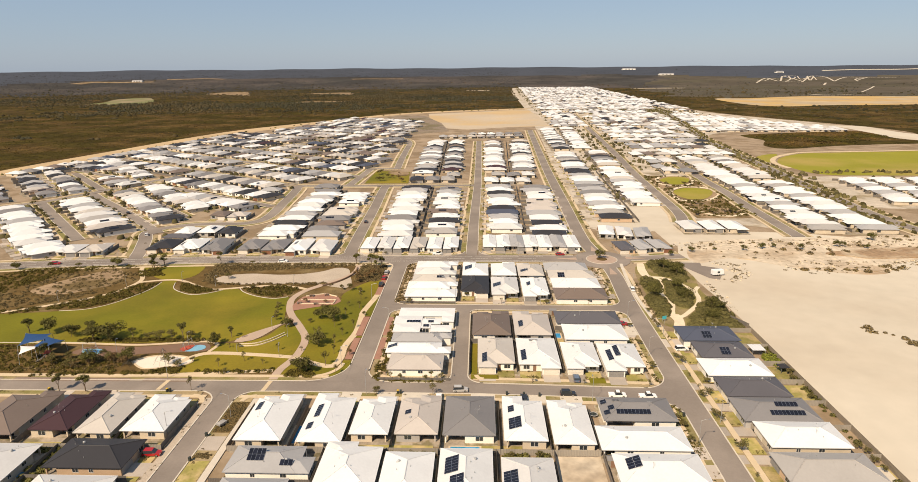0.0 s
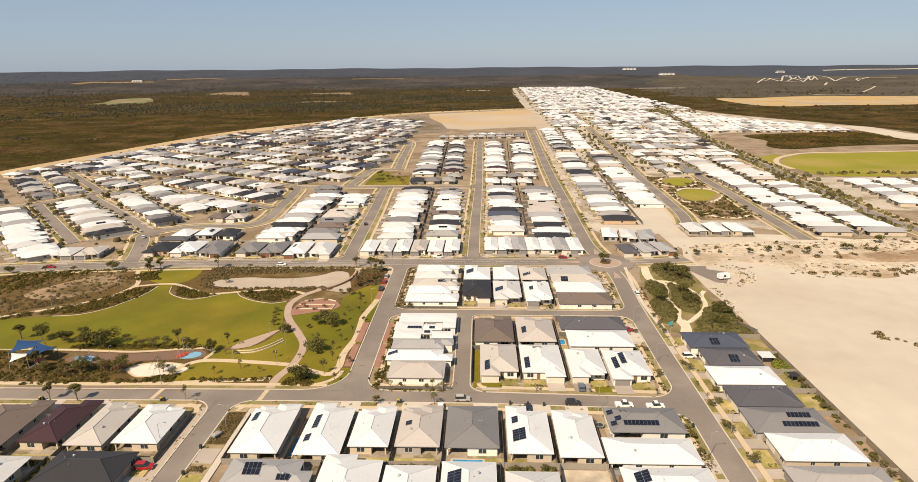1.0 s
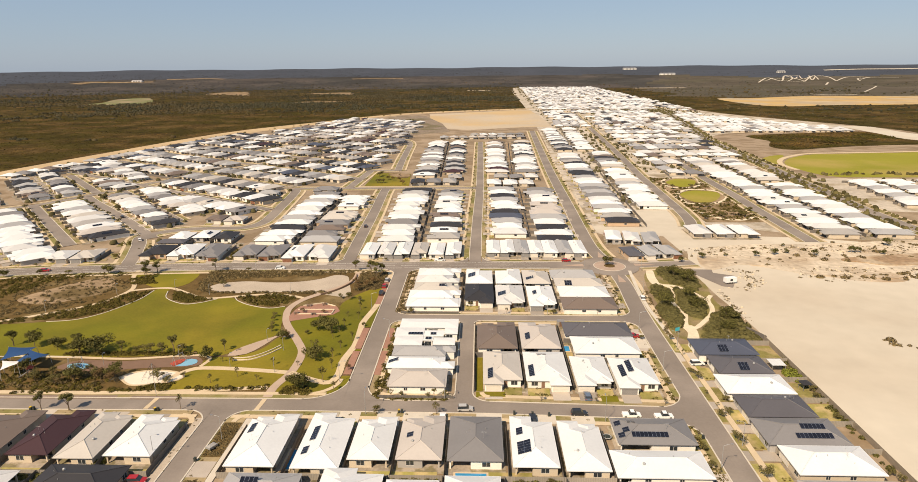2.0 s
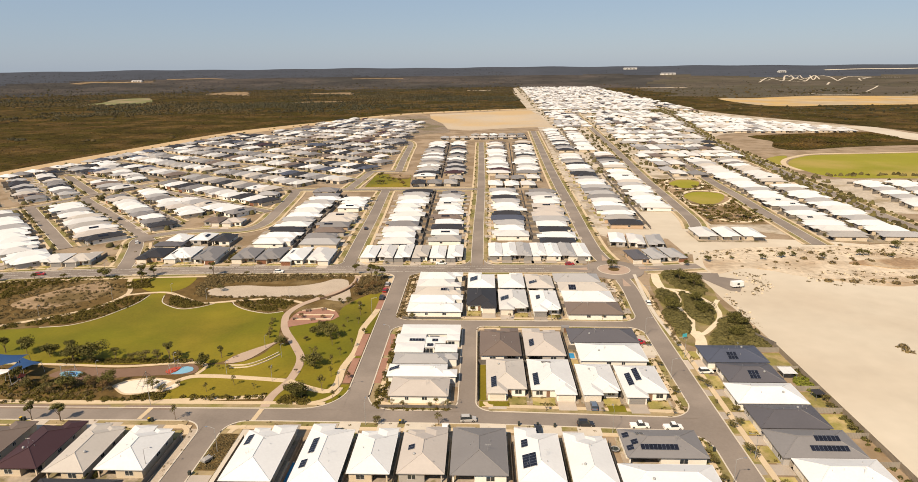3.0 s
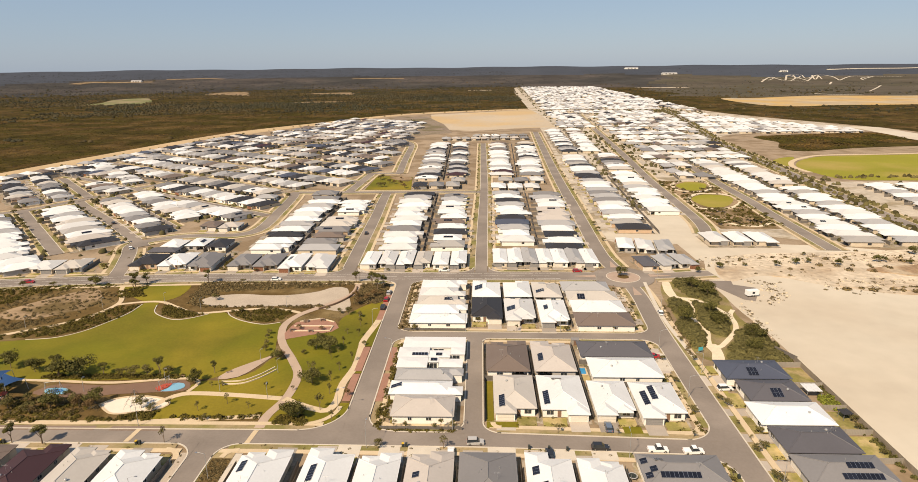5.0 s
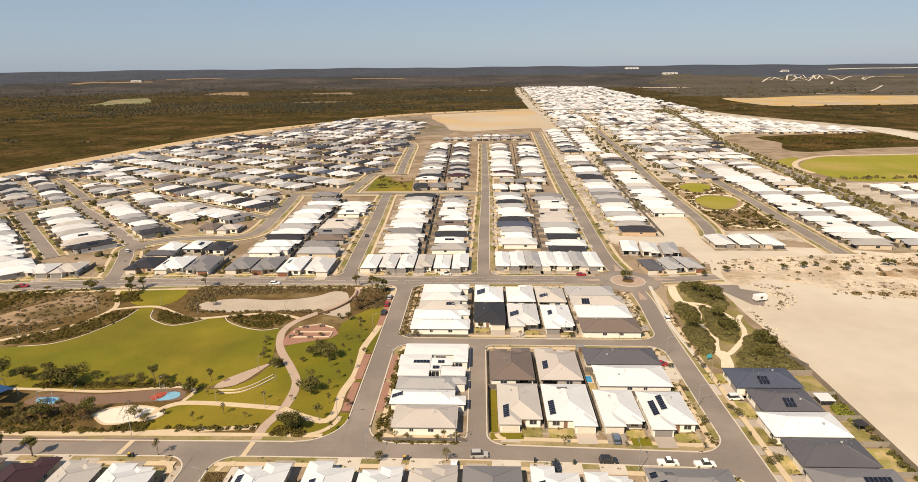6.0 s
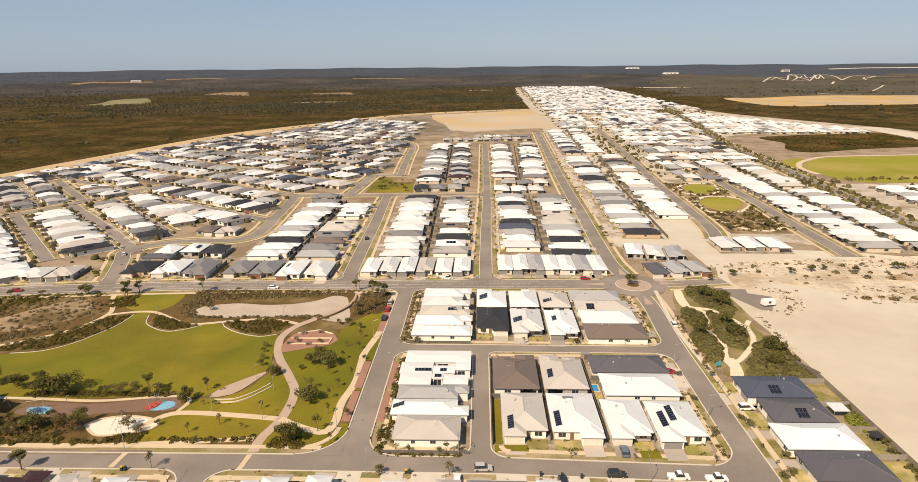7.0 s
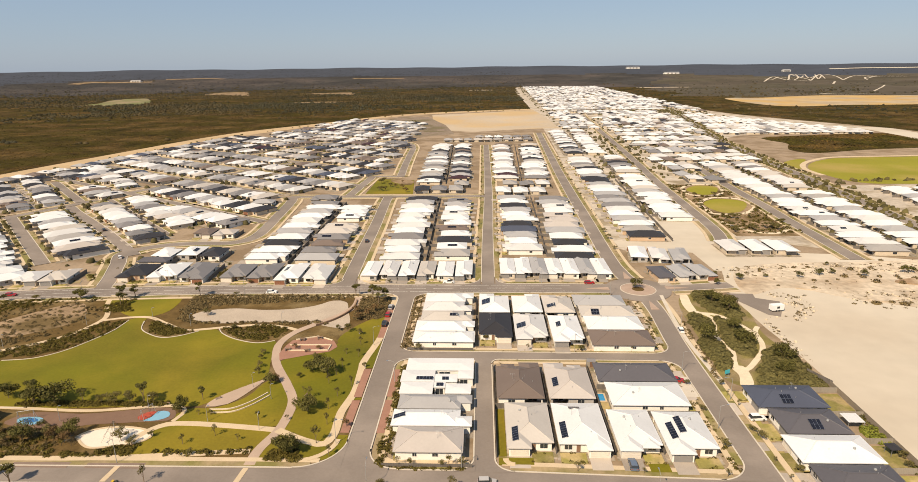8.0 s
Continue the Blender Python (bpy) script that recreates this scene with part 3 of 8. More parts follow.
def house(x, y, w, d, face, roof, fine=1, wall=None, solar=(), wing=1, seed=0, setback=5.0, group="", drive=True):
    """A single-storey hipped house. w across the street front, d in depth, both over the eaves; its front is local -y."""
    rng = random.Random(seed + int(abs(x) * 37 + abs(y) * 91))
    turn = FACING[face] if isinstance(face, str) else face
    base = new("house")
    base.matrix_basis = pose(x, y, 0.05, 0, 0, turn)
    wall_mat = WALLS[wall if wall is not None else rng.choice((0, 0, 1, 1, 1, 2, 3))]
    slope = math.tan(radians(rng.uniform(17.0, 20.5)))
    side = rng.choice((-1, 1))
    hw, hd = w / 2, d / 2
    step = 2.6 if wing in (1, 2) and d > 13 else 0.0
    gw = min(6.4, w * 0.52)  # garage wing
    rd = hd - 3.3 if wing == 3 else hd  # rear eave of the main roof
    Geo().hip(-hw, hw, -hd + step, rd, EAVE, slope).make("roof", ROOFS[roof], base)
    wx0, wx1 = (hw - gw, hw) if side > 0 else (-hw, -hw + gw)
    if step:
        Geo().hip(wx0 - 0.002 * side, wx1 - 0.002 * side, -hd, -hd + step + gw + 2.5, EAVE - 0.004, slope).make("garage_roof", ROOFS[roof], base)
    if step and rng.random() < 0.55:
        px = -side * hw * 0.45
        Geo().hip(px - 2.2, px + 2.2, -hd + step - 1.3, -hd + step + 5, EAVE + 0.004, slope).make("porch_roof", ROOFS[roof], base)
    if wing == 2:
        bx0, bx1 = (-hw, -hw + w * 0.55) if side > 0 else (hw - w * 0.55, hw)
        Geo().hip(bx0, bx1, hd - 6, hd + 2.2, EAVE - 0.006, slope).make("rear_roof", ROOFS[roof], base)
    if wing == 3:
        bx0, bx1 = (-hw, -hw + w * 0.6) if side > 0 else (hw - w * 0.6, hw)
        Geo().hip(bx0, bx1, hd - 3.3 - w * 0.3, hd, EAVE - 0.006, slope).make("rear_roof", ROOFS[roof], base)
    fascia = ROOFS[roof]
    # walls, with a covered terrace let into one rear corner
    ins = 0.5
    tx = side * (hw - w * 0.42)
    b = Geo()
    lo, hi = sorted((side * (hw - ins), tx))
    b.box(lo, hi, -hd + step + ins, hd - 3.4, 0, EAVE - 0.18)
    lo2, hi2 = sorted((-side * (hw - ins), tx))
    b.box(lo2, hi2, -hd + step + ins, hd - ins, 0, EAVE - 0.181)
    if step:
        b.box(wx0 + ins, wx1 - ins, -hd + ins, -hd + step + ins + 0.2, 0, EAVE - 0.182)
    b.make("wall", wall_mat, base)
    front = -hd + (ins if step else ins)
    gx = (wx0 + wx1) / 2
    doors = Geo()
    for k in range(4):
        doors.box(-2.3, 2.3, -0.06, 0.02, 0.02 + k * 0.55, 0.53 + k * 0.55)
    doors.make("garage_door", rng.choice((GARAGE[0], GARAGE[0], GARAGE[0], GARAGE[1], GARAGE[1] if fine > 1 else GARAGE[2])), base, pose(gx, front, 0.0))
    inner = -hd + step + ins
    ex = -side * (hw - ins) + side * 2.0
    if step:
        window(base, ex, inner, 1.45, 1.9, 1.3, 0, fine > 1)
        Geo().box(-0.5, 0.5, -0.06, 0.02, 0, 2.1).make("front_door", DOOR, base, pose(ex + side * 2.6, inner, 0))
    else:
        window(base, ex, inner, 1.45, 1.7, 1.2, 0, fine > 1)
    window(base, (lo2 + hi2) / 2, hd - ins, 1.4, 1.9, 1.2, 180, fine > 1)
    window(base, (lo + hi) / 2, hd - 3.4, 1.15, 2.6, 2.1, 180, fine > 1)
    for s in (-1, 1):
        window(base, s * (hw - ins), rng.uniform(0.05, 0.2) * d, 1.6, 1.4, 0.9, 90 * s, fine > 1)
        if fine > 1:
            window(base, s * (hw - ins), -rng.uniform(0.1, 0.22) * d, 1.6, 1.0, 0.9, 90 * s, True)
    if wing != 3:
        Geo().box(-0.17, 0.17, -0.17, 0.17, 0, EAVE - 0.2).make("post", wall_mat, base, pose(side * (hw - 0.75), hd - 0.75, 0))
    if fine == 1 and w > 9 and rng.random() < 0.25:
        at = pose(-hw + 2.9, rng.uniform(-0.1, 0.15) * d, EAVE + slope * 2.9 + 0.15, 0, -math.degrees(math.atan(slope)), 0)
        for k in range(3):
            put("solar_panel", STRIP, base, at @ Matrix.Translation((0, (k - 1) * 1.72, 0)))
    if fine > 1:
        f = Geo()
        for s in (-1, 1):
            f.box(s * hw - 0.06, s * hw + 0.06, -hd + step, rd, EAVE - 0.14, EAVE + 0.02)
            f.box(-hw, hw, (rd if s > 0 else -hd + step) - 0.06, (rd if s > 0 else -hd + step) + 0.06, EAVE - 0.143, EAVE + 0.017)
        f.make("gutter", fascia, base)
        y0, y1, w2 = -hd + step, rd, min(w, rd + hd - step - 0.3) / 2
        if y1 - y0 >= w:
            h = EAVE + slope * hw
            ends = [((0, y0 + w2, h), ((-hw, y0, EAVE), (hw, y0, EAVE))), ((0, y1 - w2, h), ((-hw, y1, EAVE), (hw, y1, EAVE)))]
        else:
            w2 = (y1 - y0) / 2
            h = EAVE + slope * w2
            yc = (y0 + y1) / 2
            ends = [((-hw + w2, yc, h), ((-hw, y0, EAVE), (-hw, y1, EAVE))), ((hw - w2, yc, h), ((hw, y0, EAVE), (hw, y1, EAVE)))]
        cap = Geo().tube(ends[0][0], ends[1][0], 0.13, 0.13, 5)
        for top, feet in ends:
            for foot in feet:
                cap.tube(foot, top, 0.10, 0.13, 5)
        cap.make("ridge_cap", ROOFS[roof], base)
        for _ in range(rng.randint(2, 4)):
            px, py = rng.uniform(-0.6, 0.6) * hw, rng.uniform(-0.5, 0.7) * hd
            h = EAVE + slope * min(hw - abs(px), hd - abs(py), py + hd - step if step else 99)
            Geo().tube((0, 0, -0.3), (0, 0, 0.45), 0.055, 0.055, 6).make("vent_pipe", STEEL, base, pose(px, py, h))
        if rng.random() < 0.5:
            px, py = rng.choice((-1, 1)) * hw * 0.35, hd * 0.4
            h = EAVE + slope * min(hw - abs(px), hd - abs(py))
            box = Geo()
            box.tube((0, 0, -0.2), (0, 0, 0.12), 0.2, 0.2, 8).tube((0, 0, 0.12), (0, 0, 0.4), 0.36, 0.30, 10).tube((0, 0, 0.4), (0, 0, 0.52), 0.30, 0.1, 10)
            box.make("roof_ventilator", STEEL, base, pose(px, py, h))
        if rng.random() < 0.5:
            px, py = -side * hw * 0.3, hd * 0.25
            h = EAVE + slope * min(hw - abs(px), hd - abs(py))
            a = Geo().tube((0, 0, -0.2), (0, 0, 1.8), 0.025, 0.025, 5).tube((-0.7, 0, 1.7), (0.7, 0, 1.7), 0.015, 0.015, 4)
            for k in range(5):
                a.tube((-0.6 + 0.3 * k, -0.35, 1.7), (-0.6 + 0.3 * k, 0.35, 1.7), 0.012, 0.012, 4)
            a.make("antenna", STEEL, base, pose(px, py, h))
        inv = base.matrix_basis.inverted()
        for wx, wy, cols, rows in solar:
            p = inv @ Vector((wx, wy, 0))
            solar_array(base, (-hw, hw, -hd + step, rd), EAVE, slope, p.x, p.y, cols, rows)
    word = ROOF_WORDS[roof]
    extra = " and solar panels" if solar and fine > 1 else ""
    tagged(base, f"single-storey house with {word} hipped metal roof{extra}", "house", group)
    if drive:
        m = base.matrix_basis
        q = [m @ Vector((u, v, 0)) for u, v in ((gx - 2.6, -hd + 0.4), (gx - 2.6, -hd - setback), (gx + 2.6, -hd - setback), (gx + 2.6, -hd + 0.4))]
        DRIVES.append(([(p.x, p.y) for p in q], fine))
        if fine > 1 or setback > 3:
            s2 = -side
            e0, e1 = sorted((s2 * (hw - 0.3), gx - side * 3.2))
            if e1 - e0 > 2:
                q = [m @ Vector((u, v, 0)) for u, v in ((e0, -hd + step - 0.2), (e0, -hd - setback + 2.6), (e1, -hd - setback + 2.6), (e1, -hd + step - 0.2))]
                LAWNS.append(([(p.x, p.y) for p in q], fine))
    return base


DRIVES, LAWNS = [], []
NEAR = "houses of the near blocks"
near_houses = (
    # x0, x1, y0, y1, front, roof, wall, wing, solar arrays
    (-137.5, -123.0, 136.4, 159.0, "N", "B", 0, 1, ()), (-120.3, -109.3, 138.8, 159.5, "N", "M", 0, 1, ()), (-107.2, -97.0, 137.6, 158.4, "N", "C", 0, 1, ()), (-95.3, -83.2, 138.8, 157.5, "N", "W", 0, 1, ()),
    (-63.6, -51.2, 135.4, 158.4, "N", "W", 0, 1, ((-61.6, 150.5, 4, 1),)), (-47.2, -35.5, 135.0, 159.3, "N", "W", 0, 1, ((-44.2, 148.0, 6, 1), (-45, 141.0, 3, 1))),
    (-34.2, -23.9, 138.7, 157.6, "N", "W", 0, 1, ()), (-22.3, -10.9, 138.9, 158.4, "N", "P", 2, 1, ((-19.6, 148.1, 2, 1),)), (-9.6, 4.2, 138.7, 158.2, "N", "G", 1, 0, ()),
    (6.4, 17.6, 136.6, 158.6, "N", "W", 0, 1, ((8.6, 150.4, 3, 1), (9.4, 143.2, 5, 2))), (19.0, 29.7, 135.4, 156.6, "N", "W", 0, 1, ()),
    (33.6, 53.4, 146.3, 158.3, "N", "G", 1, 0, ((42.0, 149.2, 9, 1), (34.9, 149.6, 2, 1), (36.3, 151.4, 2, 1), (34.8, 155.0, 2, 1), (38.2, 154.6, 2, 1))), (30.5, 53.0, 133.2, 143.8, "E", "W", 1, 0, ()), (32.5, 53.5, 119.6, 131.8, "E", "W", 1, 0, ((36.5, 126.2, 4, 2),)),
    (-124.5, -111.5, 116.0, 132.6, "S", "O", 0, 0, ()), (-105.6, -85.8, 123.2, 135.2, "E", "D", 3, 0, ()), (-104, -85, 108.5, 120.5, "E", "O", 1, 0, ()), (-61.0, -40.2, 122.4, 133.0, "W", "L", 1, 0, ((-54.1, 127.0, 4, 2), (-46.3, 125.0, 3, 1))), (-60, -41, 109, 120.4, "W", "L", 1, 0, ()),
    (-38.6, -24.2, 113.0, 133.2, "S", "W", 1, 2, ()), (-23.2, -11.0, 112.0, 131.3, "S", "W", 1, 0, ()), (-9.7, 3.2, 112.0, 133.0, "S", "W", 1, 0, ((-6.6, 125.0, 6, 2), (-5.2, 118.6, 4, 2))), (5.3, 17.9, 110.0, 129.6, "S", "O", 1, 0, ((7.3, 121.0, 5, 2),)),
    (-30.9, -9.8, 194.5, 202.0, "W", "L", 1, 0, ()), (-31.6, -9.7, 185.9, 193.9, "W", "W", 1, 0, ((-29.6, 189.6, 2, 2),)), (-29.4, -11.8, 174.2, 185.4, "W", "P", 1, 0, ()),
    (-2.6, 11.2, 200.4, 222.6, "N", "B", 1, 1, ()), (-0.6, 11.4, 176.2, 198.0, "S", "C", 1, 1, ((1.6, 181.5, 6, 1),)), (12.6, 25.9, 200.6, 222.4, "N", "P", 2, 1, ((15.0, 208.6, 5, 1),)), (12.6, 25.9, 175.8, 197.9, "S", "W", 1, 1, ((14.4, 183.8, 7, 1), (18.3, 193.0, 3, 1))),
    (28.6, 52.4, 211.0, 222.8, "E", "S", 1, 0, ()), (30.0, 52.0, 197.2, 210.3, "E", "W", 1, 0, ()), (27.6, 38.8, 175.8, 194.8, "S", "W", 1, 1, ()), (39.8, 52.6, 174.6, 194.0, "S", "W", 1, 1, ((42.4, 183.6, 7, 1), (44.8, 185.2, 7, 1))),
    (-30.2, -10.4, 275.6, 285.0, "W", "W", 1, 0, ()), (-30.2, -10.8, 265.8, 275.2, "W", "O", 1, 0, ()), (-30.2, -10.6, 256.2, 265.6, "W", "C", 1, 0, ((-17.7, 259.4, 3, 1),)), (-31.4, -9.6, 247.0, 255.9, "W", "W", 1, 0, ()), (-31.4, -9.6, 237.6, 246.7, "W", "W", 1, 0, ()), (-8.0, 3.9, 264.6, 284.6, "N", "W", 1, 1, ((-5.4, 273.6, 5, 2),)), (-8.0, 4.0, 242.0, 264.0, "S", "D", 1, 1, ()),
    (5.3, 16.8, 264.8, 284.2, "N", "W", 1, 1, ()), (5.0, 16.6, 240.4, 262.4, "S", "O", 2, 1, ((7.4, 250.4, 4, 2),)), (17.6, 29.4, 264.4, 283.0, "N", "C", 1, 1, ((20.4, 269.6, 3, 2), (23.6, 277.4, 2, 1))), (18.1, 29.2, 238.6, 261.4, "S", "W", 1, 1, ((21.0, 251.0, 4, 1),)),
    (30.4, 50.6, 272.2, 283.4, "E", "L", 1, 0, ()), (31.2, 51.8, 261.4, 271.7, "E", "C", 1, 0, ((36.7, 263.4, 3, 2),)), (31.6, 52.2, 249.0, 261.2, "E", "W", 1, 0, ()), (31.2, 52.8, 235.8, 248.6, "E", "B", 1, 0, ()),
    (70.6, 90.4, 197.0, 209.2, "W", "N", 1, 0, ((79.4, 199.8, 3, 2),)), (72.6, 89.6, 184.2, 196.2, "W", "S", 1, 0, ((81, 187.0, 3, 2),)), (70.4, 90.4, 172.0, 183.6, "W", "W", 1, 0, ()), (71.4, 90.2, 159.8, 171.4, "W", "S", 2, 0, ()),
    (71.2, 92.0, 147.0, 159.2, "W", "G", 2, 0, ((83.6, 149.6, 9, 1), (84.2, 152.4, 6, 1))), (73.0, 93.2, 135.2, 146.8, "W", "W", 0, 0, ()), (71.2, 94.0, 121.8, 133.2, "W", "A", 3, 0, ()))
for x0, x1, y0, y1, face, roof, wall, wing, solar in near_houses:
    w, d = (x1 - x0, y1 - y0) if face in "NS" else (y1 - y0, x1 - x0)
    setback = {"N": 4.4, "S": 4.4, "E": 4.6, "W": 5.5}[face] if x0 > 0 or face != "W" else 1.6
    wing = 3 if wing == 0 and x0 < 0 and face == "W" and int(y0) % 3 else wing
    house((x0 + x1) / 2, (y0 + y1) / 2, w, d, face, roof, 2, wall, solar, wing, 0, setback, NEAR, x0 < 69)
    # paving under each house; its tone doubles as shade in the side gaps
    structure(Geo().box(x0 - 0.55, x1 + 0.55, y0 - (0.4 if face == "S" else 1.6), y1 + (0.4 if face == "N" else 1.2), 0.05, 0.098 + 0.0006 * (len(DRIVES) % 50)).make("lot_paving", PAD), "paved strip round a house, toned for the shade there")



def courtyard_house(x, y, roofs, solar, glazing):
    """A long white house of low roofs set round small courts; roofs: x0, x1, y0, y1 of each."""
    base = new("house")
    base.matrix_basis = pose(x, y, 0.05)
    slope = 0.10
    for k, (x0, x1, y0, y1) in enumerate(roofs):
        x0, x1, y0, y1 = x0 - x, x1 - x, y0 - y, y1 - y
        z = 2.9 + 0.03 * k
        Geo().hip(x0, x1, y0, y1, z, slope, 0.22).make("roof", ROOFS["W"], base)
        Geo().box(x0 + 0.25, x1 - 0.25, y0 + 0.3, y1 - 0.25, 0, z - 0.22).make("wall", WALLS[1], base)
    for wx, wy, w, h in glazing:
        window(base, wx - x, wy - y, 1.35, w, h, 0, True)
    for wx, wy, cols, rows in solar:
        x0, x1, y0, y1 = next(r for r in roofs if r[0] < wx < r[1] and r[2] < wy < r[3])
        solar_array(base, (x0 - x, x1 - x, y0 - y, y1 - y), 2.98, slope, wx - x, wy - y, cols, rows)
    tagged(base, "long white house with low white roofs round small courts", "house", NEAR)
    structure(Geo().box(min(r[0] for r in roofs) - 0.4, max(r[1] for r in roofs) + 0.4, min(r[2] for r in roofs) - 0.2, max(r[3] for r in roofs) + 0.2, 0.05, 0.13).make("lot_paving", PAD), "paved ground round a house")


courtyard_house(-20.8, 216.8, ((-31.1, -9.6, 216.7, 224.9), (-32.0, -21.6, 209.3, 216.6), (-21.5, -14.5, 209.3, 214.2), (-14.4, -9.6, 211.4, 216.5)), ((-24.6, 211.0, 5, 1), (-18.2, 210.9, 2, 1)), ((-18.8, 217.0, 3.4, 1.5), (-12.6, 211.7, 2.2, 2.0), (-29, 209.6, 1.4, 1.2)))
courtyard_house(-20.8, 205.6, ((-31.5, -21.6, 202.3, 209.1), (-21.5, -18.0, 205.9, 209.0), (-17.9, -10.2, 202.5, 208.2)), ((-19.7, 207.2, 2, 1),), ((-19.8, 206.2, 2.2, 1.9), (-27, 202.6, 1.6, 1.2), (-14, 202.8, 1.8, 1.2)))

FAR_GEO = Geo()
FAR_KEYS = list(ROOFS)


def far_house(x, y, w, d, turn, roof):
    """A distant house, joined with the others of the far blocks."""
    g = Geo()
    s = math.tan(radians(19))
    g.hip(-w / 2, w / 2, -d / 2 + 2, d / 2, EAVE, s, 0.15, FAR_KEYS.index(roof))
    k = random.Random(int(x * 7 + y * 13))
    side = k.choice((-1, 1))
    a0, a1 = sorted((side * w / 2, side * w / 2 - side * w * k.uniform(0.45, 0.6)))
    g.hip(a0, a1, -d / 2 - k.uniform(-0.8, 1.2), d / 2 - 5, EAVE - 0.01, s, 0.15, FAR_KEYS.index(roof))
    if k.random() < 0.6:
        g.hip(*sorted((-side * w / 2, -side * w / 2 + side * w * 0.55)), d / 2 - 7, d / 2 + k.uniform(1, 3), EAVE - 0.02, s, 0.15, FAR_KEYS.index(roof))
    if k.random() < 0.3:
        u, v = side * w * 0.25, k.uniform(-0.2, 0.2) * d
        top = EAVE + s * (w / 2 - abs(u))
        for j in range(3):
            g.face([(u - 0.5 * side * 1.6, v + j * 1.1, top + s * 0.8 + 0.2), (u - 0.5 * side * 1.6, v + j * 1.1 + 1.0, top + s * 0.8 + 0.2), (u + 0.5 * side * 1.6, v + j * 1.1 + 1.0, top - s * 0.8 + 0.2), (u + 0.5 * side * 1.6, v + j * 1.1, top - s * 0.8 + 0.2)], len(FAR_KEYS) + 1)
    g.box(-w / 2 + 0.5, w / 2 - 0.5, -d / 2 + 2.5, d / 2 - 0.5, 0, EAVE - 0.15, len(FAR_KEYS))
    g.box(-w / 2 + 0.8, -w / 2 + 1.6, -d / 2 + 2.45, -d / 2 + 2.6, 0.8, 2.1, len(FAR_KEYS) + 1)
    g.box(-2.5, 2.0, d / 2 - 0.6, d / 2 - 0.45, 0.1, 2.2, len(FAR_KEYS) + 1)
    g.box(w / 2 - 5.6, w / 2 - 0.9, -d / 2 + 2.44, -d / 2 + 2.6, 0.05, 2.2, len(FAR_KEYS) + 2)
    for e in (-1, 1):
        g.box(*sorted((e * (w / 2 - 0.55), e * (w / 2 - 0.43))), -1.2, 0.8, 0.9, 2.1, len(FAR_KEYS) + 1)
    c, n = math.cos(turn), math.sin(turn)
    k = len(FAR_GEO.v)
    FAR_GEO.v += [(x + c * a - n * b, y + n * a + c * b, h) for a, b, h in g.v]
    FAR_GEO.f += [tuple(k + i for i in q) for q in g.f]
    FAR_GEO.m += g.m


def any_roof(rng, among=None):
    return rng.choices("WOCLGDNBMPA", among or (34, 17, 8, 10, 12, 7, 2, 4, 1, 2, 6))[0]


WEST_ROOFS = (19, 12, 9, 11, 20, 15, 4, 9, 3, 4, 9)
west_lot = lambda x, y: (y > 503 and x < -96) or (x < -154 and y > 372) or x < -200


ESTATE = "houses of the estate"
SIDE_FENCES = Geo()
LOT_GEO = Geo()
TAKEN = []


